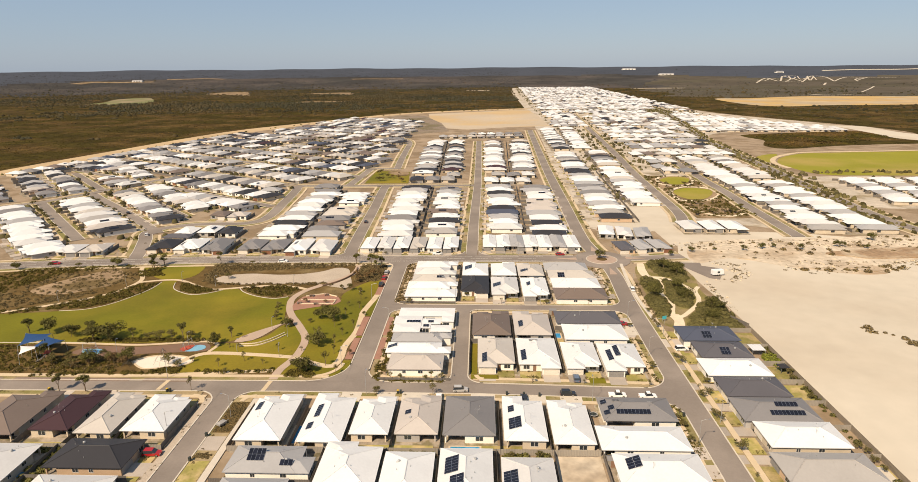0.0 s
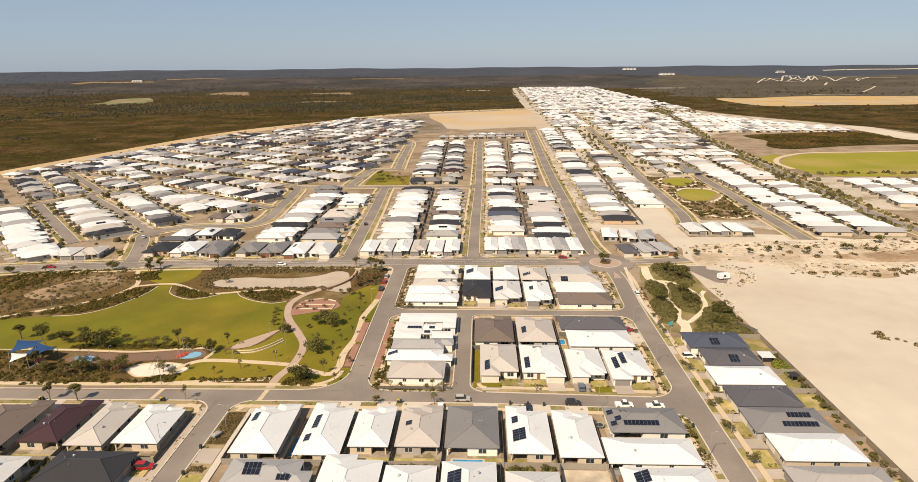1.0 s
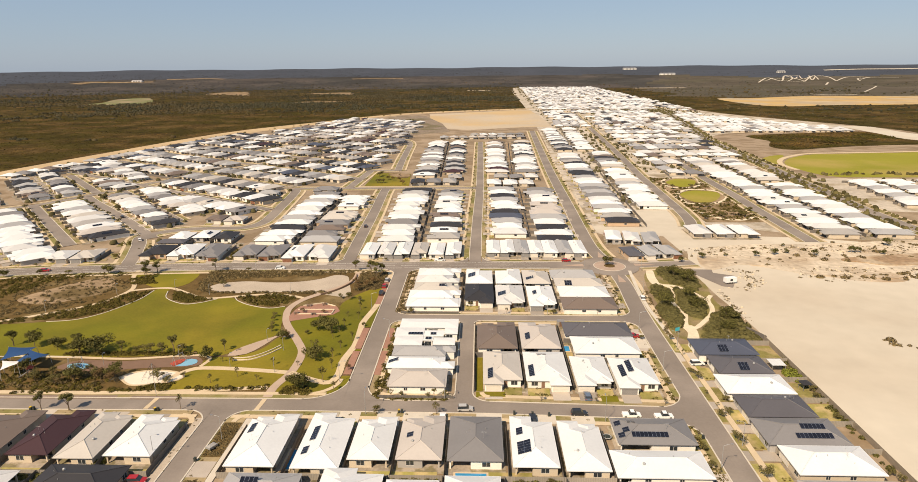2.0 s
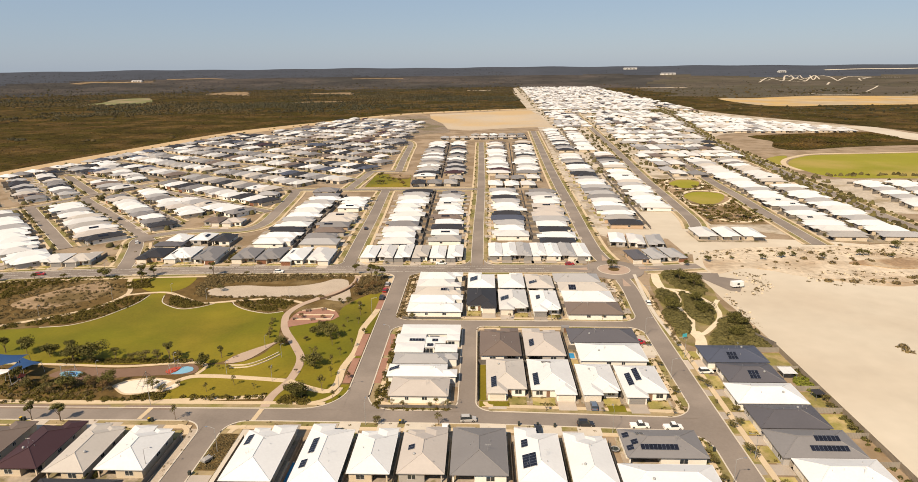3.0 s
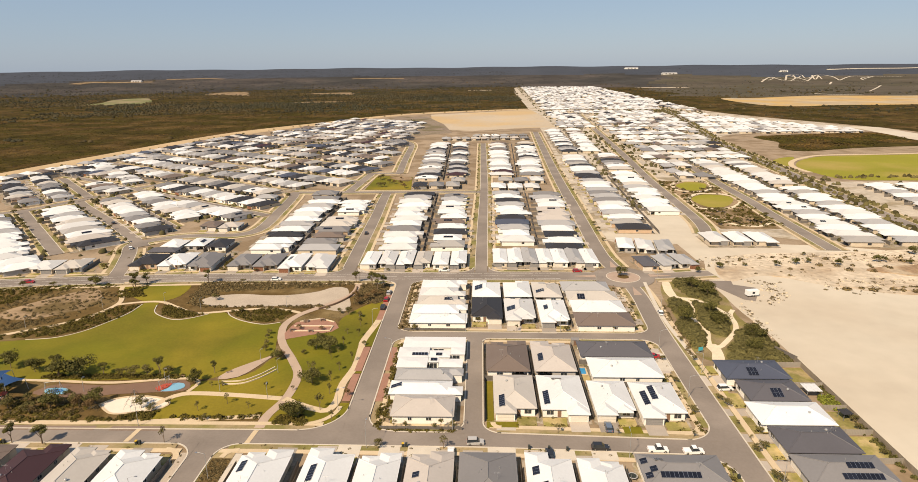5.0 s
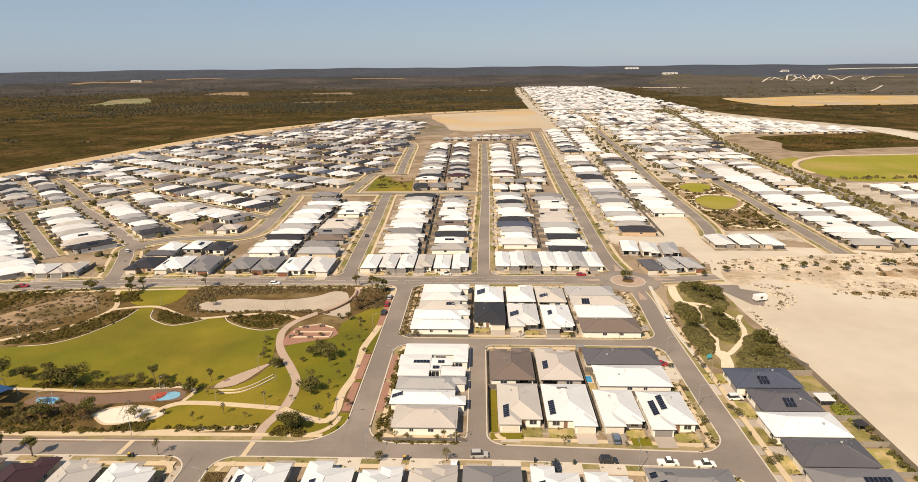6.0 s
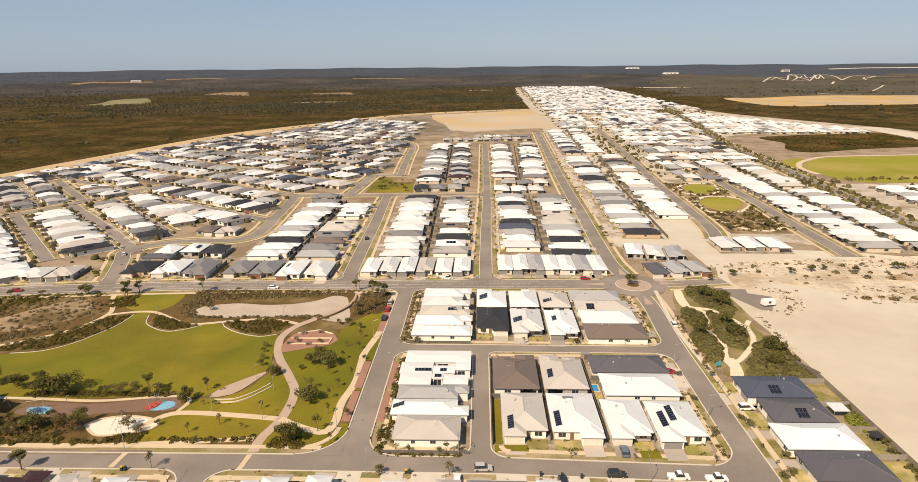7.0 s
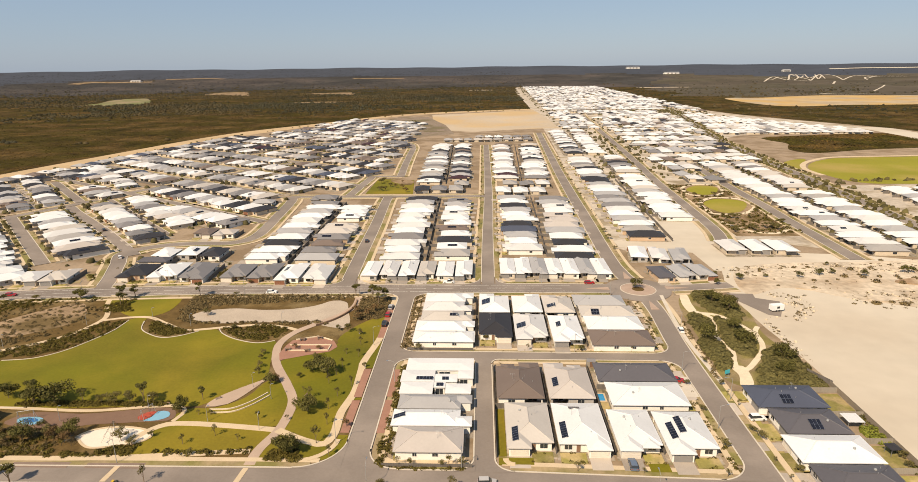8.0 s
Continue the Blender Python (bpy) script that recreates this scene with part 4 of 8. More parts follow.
def column(line, d, depth, pitch, face_side, roofs, start=0.0, end=None, gap=1.3, fine=1, skip=0.05, seed=1, setback=4.0, among=None, area=None, clear=0.38):
    """Houses side by side along a line, centred d to its left; face_side: +1 fronts towards the line's left. roofs: letters in order ('.' an empty lot), then at random."""
    rng = random.Random(seed)
    seg = np.linalg.norm(np.diff(line, axis=0), axis=1)
    s = np.concatenate([[0], np.cumsum(seg)])
    mid = offset(line, d)
    end = end or s[-1]
    t, i = start + pitch / 2, 0
    while t + pitch / 2 <= end + 0.1:
        p = np.array([np.interp(t, s, mid[:, j]) for j in (0, 1)])
        q = np.array([np.interp(min(t + 3, s[-1]), s, line[:, j]) for j in (0, 1)]) - np.array([np.interp(t - 3, s, line[:, j]) for j in (0, 1)])
        heading = math.degrees(math.atan2(q[1], q[0]))
        letter = roofs[i] if i < len(roofs) else (any_roof(rng, among) if rng.random() > skip else ".")
        dd, ww = depth * (rng.uniform(0.82, 1.03) if pitch > 10 else rng.uniform(0.95, 1.0)), pitch - gap + (rng.uniform(-0.7, 0.4) if pitch > 10 else 0)
        p = p + (offset(np.array([[0.0, 0.0], q]), 1)[0] * rng.uniform(-1.2, 1.2) if pitch > 10 else 0)
        turn = heading + (180 if face_side > 0 else 0)
        if letter != "." and free(p[None], min(depth, pitch + 4) * clear)[0] and (area is None or area(*p)) and all(math.dist(p, o) > min(0.85 * pitch, 11) for o in TAKEN):
            TAKEN.append(tuple(p))
            if fine:
                house(p[0], p[1], ww, dd, turn, letter, fine, None, (), rng.choice((0, 1, 1, 2, 3)), i, setback, ESTATE)
            else:
                far_house(p[0], p[1], ww, dd, radians(turn), letter)
            if p[0] < 300:
                e = q / np.linalg.norm(q)
                n = np.array([-e[1], e[0]])
                z = 0.086 + 0.0007 * (len(TAKEN) % 60)
                # lot sheet: paving that also paints shade between the houses
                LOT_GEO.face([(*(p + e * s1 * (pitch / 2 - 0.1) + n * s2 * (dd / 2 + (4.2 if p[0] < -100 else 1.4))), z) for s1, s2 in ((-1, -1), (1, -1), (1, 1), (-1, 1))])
            e = q / np.linalg.norm(q)
            n = np.array([-e[1], e[0]]) * (-1 if face_side > 0 else 1)
            a, b = p + e * pitch / 2 - n * depth * 0.3, p + e * pitch / 2 + n * (depth / 2 + 2.5)
            k = e * 0.06
            SIDE_FENCES.prism([tuple(r) for r in (a - k, a + k, b + k, b - k)][::1 if face_side < 0 else -1], 0.1, 1.9)
        t += pitch
        i += 1


up = lambda x, y0, y1, lean=0.0: straight([(x, y0), (x + lean * (y1 - y0), y1)], 4)
# rows that front the northern street
column(straight([(-128.5, 301), (-76, 301)], 3), 12.2, 23, 12.9, -1, "GGWO", fine=1, setback=4)
column(straight([(-177, 297.8), (-133.4, 300)], 3), 15.0, 23, 14.5, -1, "DWG", fine=1, setback=4)
column(straight([(-180, 330.5), (-163, 330.5)], 3), 0, 9.5, 16.5, -1, "S", fine=1, setback=1, clear=0.2)
column(straight([(-222, 289), (-194, 292.4)], 3), 15.0, 18, 13.0, -1, "OC", fine=1, setback=5)
column(straight([(-63.5, 302), (-10.5, 302)], 3), 15.8, 22, 8.75, -1, "WOWCWW", gap=0.9, fine=2, setback=4)
column(straight([(1.5, 303), (53.5, 303)], 3), 19.0, 24, 7.4, -1, "WWLWWLW", gap=0.3, fine=2, setback=4)
# columns between the northern street and the cross street
column(up(-91.5, 330, 462, -0.0), 0, 20.5, 12.4, -1, "LGBGCC.WWW", seed=2)
column(up(-117, 331, 470, 0.0), 0, 23, 12.4, 1, "WWDWLWOWLWG", seed=3)
column(up(-48.5, 331, 488, -0.02), 0, 23, 12.6, 1, "OWOGWOWOWOLD", seed=4)
column(up(-21.5, 337, 488, -0.015), 0, 19.5, 12.6, -1, "B.WDWBWWOWLG".replace("B.", "A", 1), seed=5)
column(up(14.5, 347, 490, 0.005), 0, 21.5, 12.6, 1, "OWLNDWWLDWLG", seed=6)
column(up(39.8, 332, 488, 0.03), 0, 22, 12.5, -1, "DWDWLPPPWOLG", seed=7)
column(up(84.5, 373, 700, 0.022), 0, 23, 12.6, 1, "DAWLWOGLGLWOLDDLWWDAGW", seed=8)
column(up(114.5, 418, 700, 0.05), 0, 21.5, 12.8, -1, "OWWOWWLCWW", seed=9)
# east of the roundabout
column(straight([(70, 322), (101, 326)], 3), -9, 17, 9.6, -1, "SLL", fine=1, setback=3, clear=0.3)
column(straight([(68, 346), (98, 342)], 3), 0, 20, 10.0, 1, "WOL", fine=1, setback=3)
# past the cross street
column(straight([(-60, 510), (-8, 512)], 3), 3, 19, 13.2, -1, "DGAG", fine=0, seed=10)
column(straight([(3, 503), (55, 503)], 3), 4, 20, 13.2, -1, "WWOW", fine=0, seed=11)
column(straight([(-30, 534), (55, 535)], 3), 3, 17, 13.2, 1, "ADDAGO", fine=0, seed=12)
column(up(-50.5, 540, 790, -0.02), 0, 22, 13.0, 1, "WDLAWAGLWGWALGD", fine=0, seed=13)
column(up(-24.5, 556, 790, -0.02), 0, 18, 13.0, -1, "MLDLDGWAGDWLD", fine=0, seed=14)
column(up(13, 556, 795, 0.012), 0, 21, 13.0, 1, "OMWLWWOLWOWWB", fine=0, seed=15)
column(up(40, 556, 795, 0.045), 0, 22, 13.0, -1, "GWOLWWOADWLWO", fine=0, seed=16)
column(straight([(-56, 832), (62, 838)], 3), 4, 17, 12.8, -1, "LPACPALPG", fine=0, seed=17)
column(straight([(-16, 868), (60, 874)], 3), 0, 15, 12.6, 1, "AWWLGG", fine=0, seed=27)
# east blocks
column(straight([(118, 352), (156, 352)], 3), 4, 20, 12.6, -1, "OWW", fine=0, seed=20)
column(up(203, 346, 650, 0.035), 0, 23, 12.8, -1, "AOWOWLWOWWLWWOWW", fine=0, seed=21)
column(up(228, 346, 640, 0.05), 0, 22, 12.8, 1, "LWWLWOWLWW", fine=0, seed=22)
column(up(92.0, 704, 950, 0.032), 0, 22, 12.8, 1, "DLGDWLDWLWGWLWWLWW", fine=0, seed=18)
column(up(118.0, 708, 960, 0.05), 0, 21, 12.8, -1, "WWOWWLWOWWWOW", fine=0, seed=19)
for k, x in enumerate((296, 320, 350, 374)):
    column(up(x, 420, 520, 0.12), 0, 21, 13.5, 1 if k % 2 else -1, "WOLWLWW", fine=0, seed=23 + k)
# western blocks
for k, (v, u0, u1, depth) in enumerate(((36, 372, 528, 21), (75.5, 396, 530, 23.5), (108.6, 404, 535, 17.5), (133.5, 424, 548, 18.5), (30, 552, 668, 17), (62, 554, 676, 16), (84, 556, 684, 15), (117, 570, 700, 20), (142, 590, 714, 17), (165, 640, 726, 17))):
    column(straight([uv(u0, v), uv(u1, v)], 4), 0, depth, 12.4, -1 if k % 2 else 1, ("WWOWWWWLWWGW", "DPWAOCWLWWO", "DGWGLWWOCGW", "WWPOWGLWWDG")[k] if k < 4 else "", fine=1, skip=0.03, among=WEST_ROOFS, seed=40 + k, setback=4, gap=1.2, clear=0.3)
for k, (v, u0) in enumerate(WEST2.items()):
    for s in (-1, 1):
        column(straight([uv2(u0 - 10, v), uv2(WEST_EDGE2(v) - 10, v)], 4), s * 16.0, 20.5, 12.8, -s, "WWDWDWOLWGDWGWWD" if k == 0 and s < 0 else "", fine=1 if k == 0 else 0, skip=0.04, among=WEST_ROOFS, area=west_lot, seed=60 + 2 * k + (s > 0), setback=4, gap=1.3)
column(straight([(-178, 345), (-140, 345)], 3), 0, 17, 12.6, 1, "WWD", fine=1, seed=60)
column(straight([(-176, 384), (-150, 384)], 3), 0, 15, 13, -1, "BP", fine=1, seed=61)
column(straight([(-159.5, 396), (-163.5, 486)], 3), 0, 17, 12.8, 1, "WOWDWLW", fine=1, seed=63)
column(straight([(-132, 478), (-106, 478)], 3), 0, 15, 20, -1, "G", fine=1, seed=62)


for k, (a, b) in enumerate((((-150, 800), (-84, 797)), ((-160, 835), (-92, 830)), ((-172, 868), (-104, 862)), ((-182, 902), (-128, 896)), ((-196, 985), (-150, 975)), ((-190, 945), (-140, 938)))):
    column(straight([a, b], 3), 0, 18, 13.2, 1 if k % 2 else -1, "", fine=0, skip=0.1, among=WEST_ROOFS, seed=110 + k, gap=1.6)
edge = smooth([(-447, 545), (-414, 682), (-361, 894), (-281, 1056), (-146, 1262)], 6)
for k, d in enumerate((-20, -42, -66, -90)):
    column(edge, d, 17, 13.0, 1 if k % 2 else -1, "", fine=0, skip=0.12, among=WEST_ROOFS, area=lambda x, y: y < 905, seed=90 + k, gap=1.4)


# far blocks to the north-east
def far_rows():
    """Rows that run across, one behind the other, with cross streets and a belt of trees left free."""
    rng = random.Random(5)
    y, k = 556.0, 0
    while y < 2700:
        west = 104 + 0.028 * (y - 700) if y > 965 else 152 + 0.03 * (y - 560)
        east = float(np.interp(y, [560, 700, 875, 1060, 1300, 1301, 2700], [250, 262, 283, 318, 350, 440, 458]))
        if y < 655:
            west, east = 145, 183
        x = west + rng.uniform(0, 8)
        while x < east:
            pitch = rng.uniform(12.6, 15.2)
            street = (x + 40 * (k // 2)) % 170 < 9
            gap = y > 1500 and rng.random() < 0.03
            belt = 1325 < y < 1352 or (345 < x < 400 and 1180 < y < 1330)
            if not street and not gap and not belt and free(np.array([[x, y]]), 8)[0]:
                turn = radians((180 if k % 2 else 0) + rng.choice((0, 0, 0, 90, -90, 6, -6)))
                far_house(x + pitch / 2, y + rng.uniform(-3.5, 3.5), pitch - rng.uniform(0.6, 1.4), rng.uniform(15.5, 20), turn, rng.choices("WOCLGDBA", (34, 24, 11, 12, 8, 5, 3, 4))[0])
            x += pitch
        y += 22.5 if k % 2 == 0 else 31.5
        k += 1
    # the corner beyond the wide road
    for j, y in enumerate(np.arange(905, 1290, 26.5)):
        x = float(np.interp(y, [875, 1060, 1400], [318, 350, 396]))
        while x < 372 + 0.43 * (1290 - y):
            if rng.random() > 0.07:
                far_house(x, y + rng.uniform(-3, 3), rng.uniform(11.2, 13), rng.uniform(16, 20), radians(180 * (j % 2) + rng.choice((0, 0, 90))), rng.choices("WOCLGA", (46, 26, 8, 12, 4, 4))[0])
            x += rng.uniform(12.8, 15)


far_rows()
far = FAR_GEO.make("distant_houses", list(ROOFS.values()) + [WALLS[0], GLASS, GARAGE[1]])
tagged(far, "far rows of single-storey houses with pale metal roofs", "houses", "", "stuff")

for a, b in (((-104, 330), (-104, 470)), ((-35, 331), (-38, 490)), ((26.5, 345), (29, 490)), ((99, 373), (106, 560)), ((-37, 545), (-42, 790)), ((26.5, 556), (33, 795)), ((163, 545), (172, 700)), ((215.5, 350), (226, 560))):
    e = np.array([b[1] - a[1], a[0] - b[0]]) / math.dist(a, b) * 0.06
    SIDE_FENCES.prism([(a[0] + e[0], a[1] + e[1]), (b[0] + e[0], b[1] + e[1]), (b[0] - e[0], b[1] - e[1]), (a[0] - e[0], a[1] - e[1])], 0.1, 1.9)
for v, u in list(WEST2.items())[1:]:
    a, b = uv2(u + 25, v - 30.5), uv2(WEST_EDGE2(v - 30) - 12, v - 30.5)
    e = V2 * 0.06
    SIDE_FENCES.prism([(a[0] + e[0], a[1] + e[1]), (b[0] + e[0], b[1] + e[1]), (b[0] - e[0], b[1] - e[1]), (a[0] - e[0], a[1] - e[1])], 0.1, 1.9)
tagged(SIDE_FENCES.make("distant_fences", FENCE), "dark sheet-metal fences between the farther houses", "fence", "", "stuff")

# paved drives and front lawns
for q, fine in DRIVES:
    structure(Geo().prism(q, 0.1, 0.272).make("driveway", DRIVE), "paved driveway to a garage")
h = Geo()
for q, fine in LAWNS:
    if fine < 2:
        h.prism(q, 0.05, 0.25)
tagged(h.make("distant_front_lawns", YARD), "dry front lawns of the farther houses", "lawn", "", "stuff")
for q, fine in LAWNS:
    if fine > 1:
        structure(Geo().prism(q, 0.05, 0.25).make("front_lawn", YARD), "patchy front lawn of a house")
structure(LOT_GEO.make("lot_paving", PAD), "paved yards round the houses, with shade put into their tone")


# ---- fences ----
SHEETS = {}


def fence(x0, y0, x1, y1, material=None, high=1.8, label="dark sheet-metal boundary fence"):
    """Ribbed sheet panels between posts, from one corner of a lot to the next."""
    material = material or FENCE
    length = math.hypot(x1 - x0, y1 - y0)
    n = max(1, round(length / 2.4))
    bay = round(length / n, 2)
    key = (material.name, bay, high)
    if key not in SHEETS:
        zig = [(bay * k / 12, 0.02 if k % 2 else -0.02) for k in range(13)]
        g = Geo().prism(zig + [(a, b + 0.02) for a, b in zig[::-1]], 0.05, high)
        p = Geo().box(-0.035, 0.035, -0.035, 0.035, 0, high + 0.05)
        made = []
        for name, q in (("panel", g), ("post", p)):
            data = bpy.data.meshes.new("fence_" + name)
            data.from_pydata(q.v, [], q.f)
            data.materials.append(material)
            made.append(data)
        SHEETS[key] = made
    base = new("fence")
    base.matrix_basis = pose(x0, y0, 0.05, 0, 0, math.degrees(math.atan2(y1 - y0, x1 - x0)))
    for k in range(n):
        put("panel", SHEETS[key][0], base, pose(k * length / n, 0, 0))
    put("post", SHEETS[key][1], base, pose(0, 0, 0))
    put("post", SHEETS[key][1], base, pose(length, 0, 0))
    return tagged(base, label, "fence", "boundary fences")


for x in (-138.6, -121.7, -108.3, -96.1, -82.0, -64.9, -49.3, -34.9, -23.1, -10.2, 5.3, 18.3, 30.6):
    fence(x, 134.3, x, 155)
fence(-138.6, 134.3, -82, 134.3, FENCE_PALE, 1.8, "beige sheet-metal rear boundary fence")
fence(-64.9, 134.3, 30.6, 134.3, FENCE_PALE, 1.8, "beige sheet-metal rear boundary fence")
for x in (-109, -39.7, -23.6, -10.4, 4.3, 18.8, 31):
    fence(x, 108, x, 134.2)
for x0, y0, x1, y1 in ((31, 145, 53, 145), (31, 132.5, 53, 132.5), (-109, 121.8, -84, 121.8), (-64, 121.4, -40, 121.4), (-3.3, 176, -3.3, 225), (-3.3, 199.2, 27, 199.2), (12, 178, 12, 220), (26.9, 178, 26.9, 224), (28, 196, 54, 196),
                       (39.3, 178, 39.3, 195.8), (28, 210.6, 52, 210.6), (-9.3, 240, -9.3, 284), (4.5, 244, 4.5, 282), (17.2, 244, 17.2, 282), (30, 240, 30, 284), (-9.2, 263.6, 29.9, 263.6), (30.5, 248.8, 50, 248.8), (30.5, 271.9, 50, 271.9)):
    fence(x0, y0, x1, y1)
for y in (209.9, 196.7, 183.9, 171.7, 159.5, 147.1, 134.3):
    fence(73, y, 99.6, y, FENCE_PALE, 1.8, "beige sheet-metal fence between two gardens")
fence(99.4, -20, 99.4, 214, paint("fence_sheet_brown", (0.21, 0.175, 0.135), 0.7, 0.12, 0.2, 0.06, 2, each=0.1), 1.9, "long brown fence on the edge of the sand")
fence(100.2, 214, 96.5, 222, FENCE, 1.8)
fence(-32, 171.8, -9.4, 171.8, FENCE, 1.2, "low grey fence on a street front")
fence(-33, 236.2, -10, 236.2, FENCE, 1.2, "low grey fence on a street front")


# ---- plants ----
def leaf_cloud(rng, blobs, count, size):
    """Small leaf faces scattered through the blobs (x, y, z, rx, rz)."""
    pts, quads = [], []
    for _ in range(count):
        bx, by, bz, rx, rz = rng.choice(blobs)
        while True:
            p = Vector((rng.uniform(-1, 1), rng.uniform(-1, 1), rng.uniform(-1, 1)))
            if 0.35 < p.length < 1:
                break
        c = Vector((bx + p.x * rx, by + p.y * rx, bz + p.z * rz))
        out = Vector((p.x, p.y, p.z + 0.35)).normalized()
        n = (out + 0.75 * Vector((rng.uniform(-1, 1), rng.uniform(-1, 1), rng.uniform(-1, 1)))).normalized()
        a = n.orthogonal().normalized()
        b = n.cross(a)
        s = size * rng.uniform(0.6, 1.3)
        k = len(pts)
        pts += [tuple(c + a * s), tuple(c + b * s * 0.7), tuple(c - a * s), tuple(c - b * s * 0.7)]
        quads.append((k, k + 1, k + 2, k + 3))
    return pts, quads


TREES = {}
TREE_KINDS = {  # height, crown radius, leaf material, leaves, words
    "round": (4.8, 2.1, 0, 1000, "small olive-green street tree with a rounded crown"), "tall": (7.0, 1.9, 1, 1500, "tall slender gum tree with a thin green crown"),
    "wide": (4.2, 2.8, 1, 1400, "low spreading green tree"), "young": (3.2, 0.95, 0, 260, "young thin tree with a sparse crown"), "rust": (4.2, 2.0, 2, 800, "small tree with rust-coloured leaves")}


def tree(kind, x, y, size=1.0, turn=None, ground=0.05):
    height, radius, leaf, leaves, words = TREE_KINDS[kind]
    rng = random.Random(int(abs(x) * 13 + abs(y) * 7))
    at = pose(x, y, ground, 0, 0, rng.uniform(0, 360)) @ Matrix.Diagonal((size * rng.uniform(0.85, 1.15), size * rng.uniform(0.85, 1.15), size * rng.uniform(0.85, 1.15), 1))
    pick = (kind, rng.randint(0, 2))
    if pick in TREES:
        return copy_thing(TREES[pick], at)
    base = new("tree")
    g = Geo()
    fork = height * 0.36
    g.tube((0, 0, -0.1), (0.05, 0.03, fork), 0.035 * height * 0.8, 0.022 * height * 0.8, 7)
    blobs = []
    for k in range(6 if kind != "young" else 3):
        a = k * 2.4 + rng.uniform(-0.4, 0.4)
        reach = radius * rng.uniform(0.35, 0.75)
        top = (reach * math.cos(a), reach * math.sin(a), height * rng.uniform(0.55, 0.85))
        g.tube((0.05, 0.03, fork * rng.uniform(0.75, 1.0)), top, 0.012 * height, 0.004 * height, 5)
        r = radius * rng.uniform(0.36, 0.6)
        blobs.append((*top, r, r * 0.75))
    blobs.append((0, 0, height * 0.82, radius * 0.5, radius * 0.45))
    g.make("trunk", BARK, base)
    pts, quads = leaf_cloud(rng, blobs, leaves, 0.045 * radius + 0.06)
    data = bpy.data.meshes.new("crown")
    data.from_pydata(pts, [], quads)
    data.materials.append(LEAF[leaf])
    put("crown", data, base)
    base.matrix_basis = at
    tagged(base, words, "tree", "trees of the estate")
    TREES[pick] = base
    return base


def shrub_bed(name, label, places, sizes, material, leaves=26, flat=0.7, seed=3):
    """Many low shrubs as one mass."""
    rng = np.random.default_rng(seed)
    n, leaves = len(places), int(leaves * 1.9)
    c = np.repeat(np.column_stack([places, np.zeros(n)]), leaves, 0)
    s = np.repeat(np.asarray(sizes, float), leaves)
    p = rng.normal(size=(n * leaves, 3))
    p /= np.linalg.norm(p, axis=1)[:, None]
    p *= rng.uniform(0.6, 1.0, (n * leaves, 1))
    p[:, 2] = np.abs(p[:, 2]) * flat
    centre = c + p * s[:, None] + np.array([0, 0, 0.12])
    nor = p + np.array([0, 0, 0.45]) + 0.25 * rng.normal(size=p.shape)
    nor /= np.linalg.norm(nor, axis=1)[:, None]
    a = np.cross(nor, rng.normal(size=p.shape))
    a /= np.linalg.norm(a, axis=1)[:, None]
    b = np.cross(nor, a)
    k = (s * rng.uniform(0.16, 0.30, len(s)))[:, None]
    verts = np.stack([centre + a * k, centre + b * k * 0.7, centre - a * k, centre - b * k * 0.7], 1).reshape(-1, 3)
    return sheet_of_quads(name, label, verts, material)


def sheet_of_quads(name, label, verts, material):
    n = len(verts) // 4
    data = bpy.data.meshes.new(name)
    data.vertices.add(4 * n)
    data.vertices.foreach_set("co", verts.astype(np.float32).ravel())
    data.loops.add(4 * n)
    data.loops.foreach_set("vertex_index", np.arange(4 * n, dtype=np.int32))
    data.polygons.add(n)
    data.polygons.foreach_set("loop_start", np.arange(0, 4 * n, 4, dtype=np.int32))
    data.update(calc_edges=True)
    data.materials.append(material)
    return tagged(put(name, data), label, "shrubs", "", "stuff")


def within(poly, n, seed):
    """n random places inside an outline."""
    rng = np.random.default_rng(seed)
    poly = np.array(poly, float)
    lo, hi = poly.min(0), poly.max(0)
    out = np.zeros((0, 2))
    while len(out) < n:
        p = rng.uniform(lo, hi, (n * 3, 2))
        out = np.concatenate([out, p[inside(poly, p)]])
    return out[:n]


def inside(poly, p):
    poly = np.array(poly, float)
    hit = np.zeros(len(p), bool)
    for a, b in zip(poly, np.roll(poly, -1, 0)):
        cond = (a[1] > p[:, 1]) != (b[1] > p[:, 1])
        with np.errstate(divide="ignore", invalid="ignore"):
            hit ^= cond & (p[:, 0] < (b[0] - a[0]) * (p[:, 1] - a[1]) / (b[1] - a[1]) + a[0])
    return hit


# ---- the park ----
patch("park_ground", [(-240, 176), (-240, 272), (-222, 279.5), (-165, 285.6), (-120, 288.8), (-50, 290), (-45, 288), (-43, 280), (-43, 180), (-50, 172.6), (-120, 171.4)], 0.10, MULCH, "mulched ground of the park", False)
patch("lawn", [(-240, 216), (-190, 223), (-171, 226), (-161, 228), (-154, 234), (-149, 244), (-146, 252), (-146, 262), (-140, 263), (-139, 257), (-133, 249), (-125, 245.5), (-119, 247), (-113, 252), (-108, 253), (-104, 249), (-97, 244), (-88, 241), (-82, 243), (-79.5, 237), (-78, 226), (-76, 217), (-80, 211), (-86, 204), (-90, 199), (-101, 198.6), (-126, 197), (-138, 196), (-160, 196), (-240, 196)], 0.16, LAWN, "large mown lawn of the park", step=3)
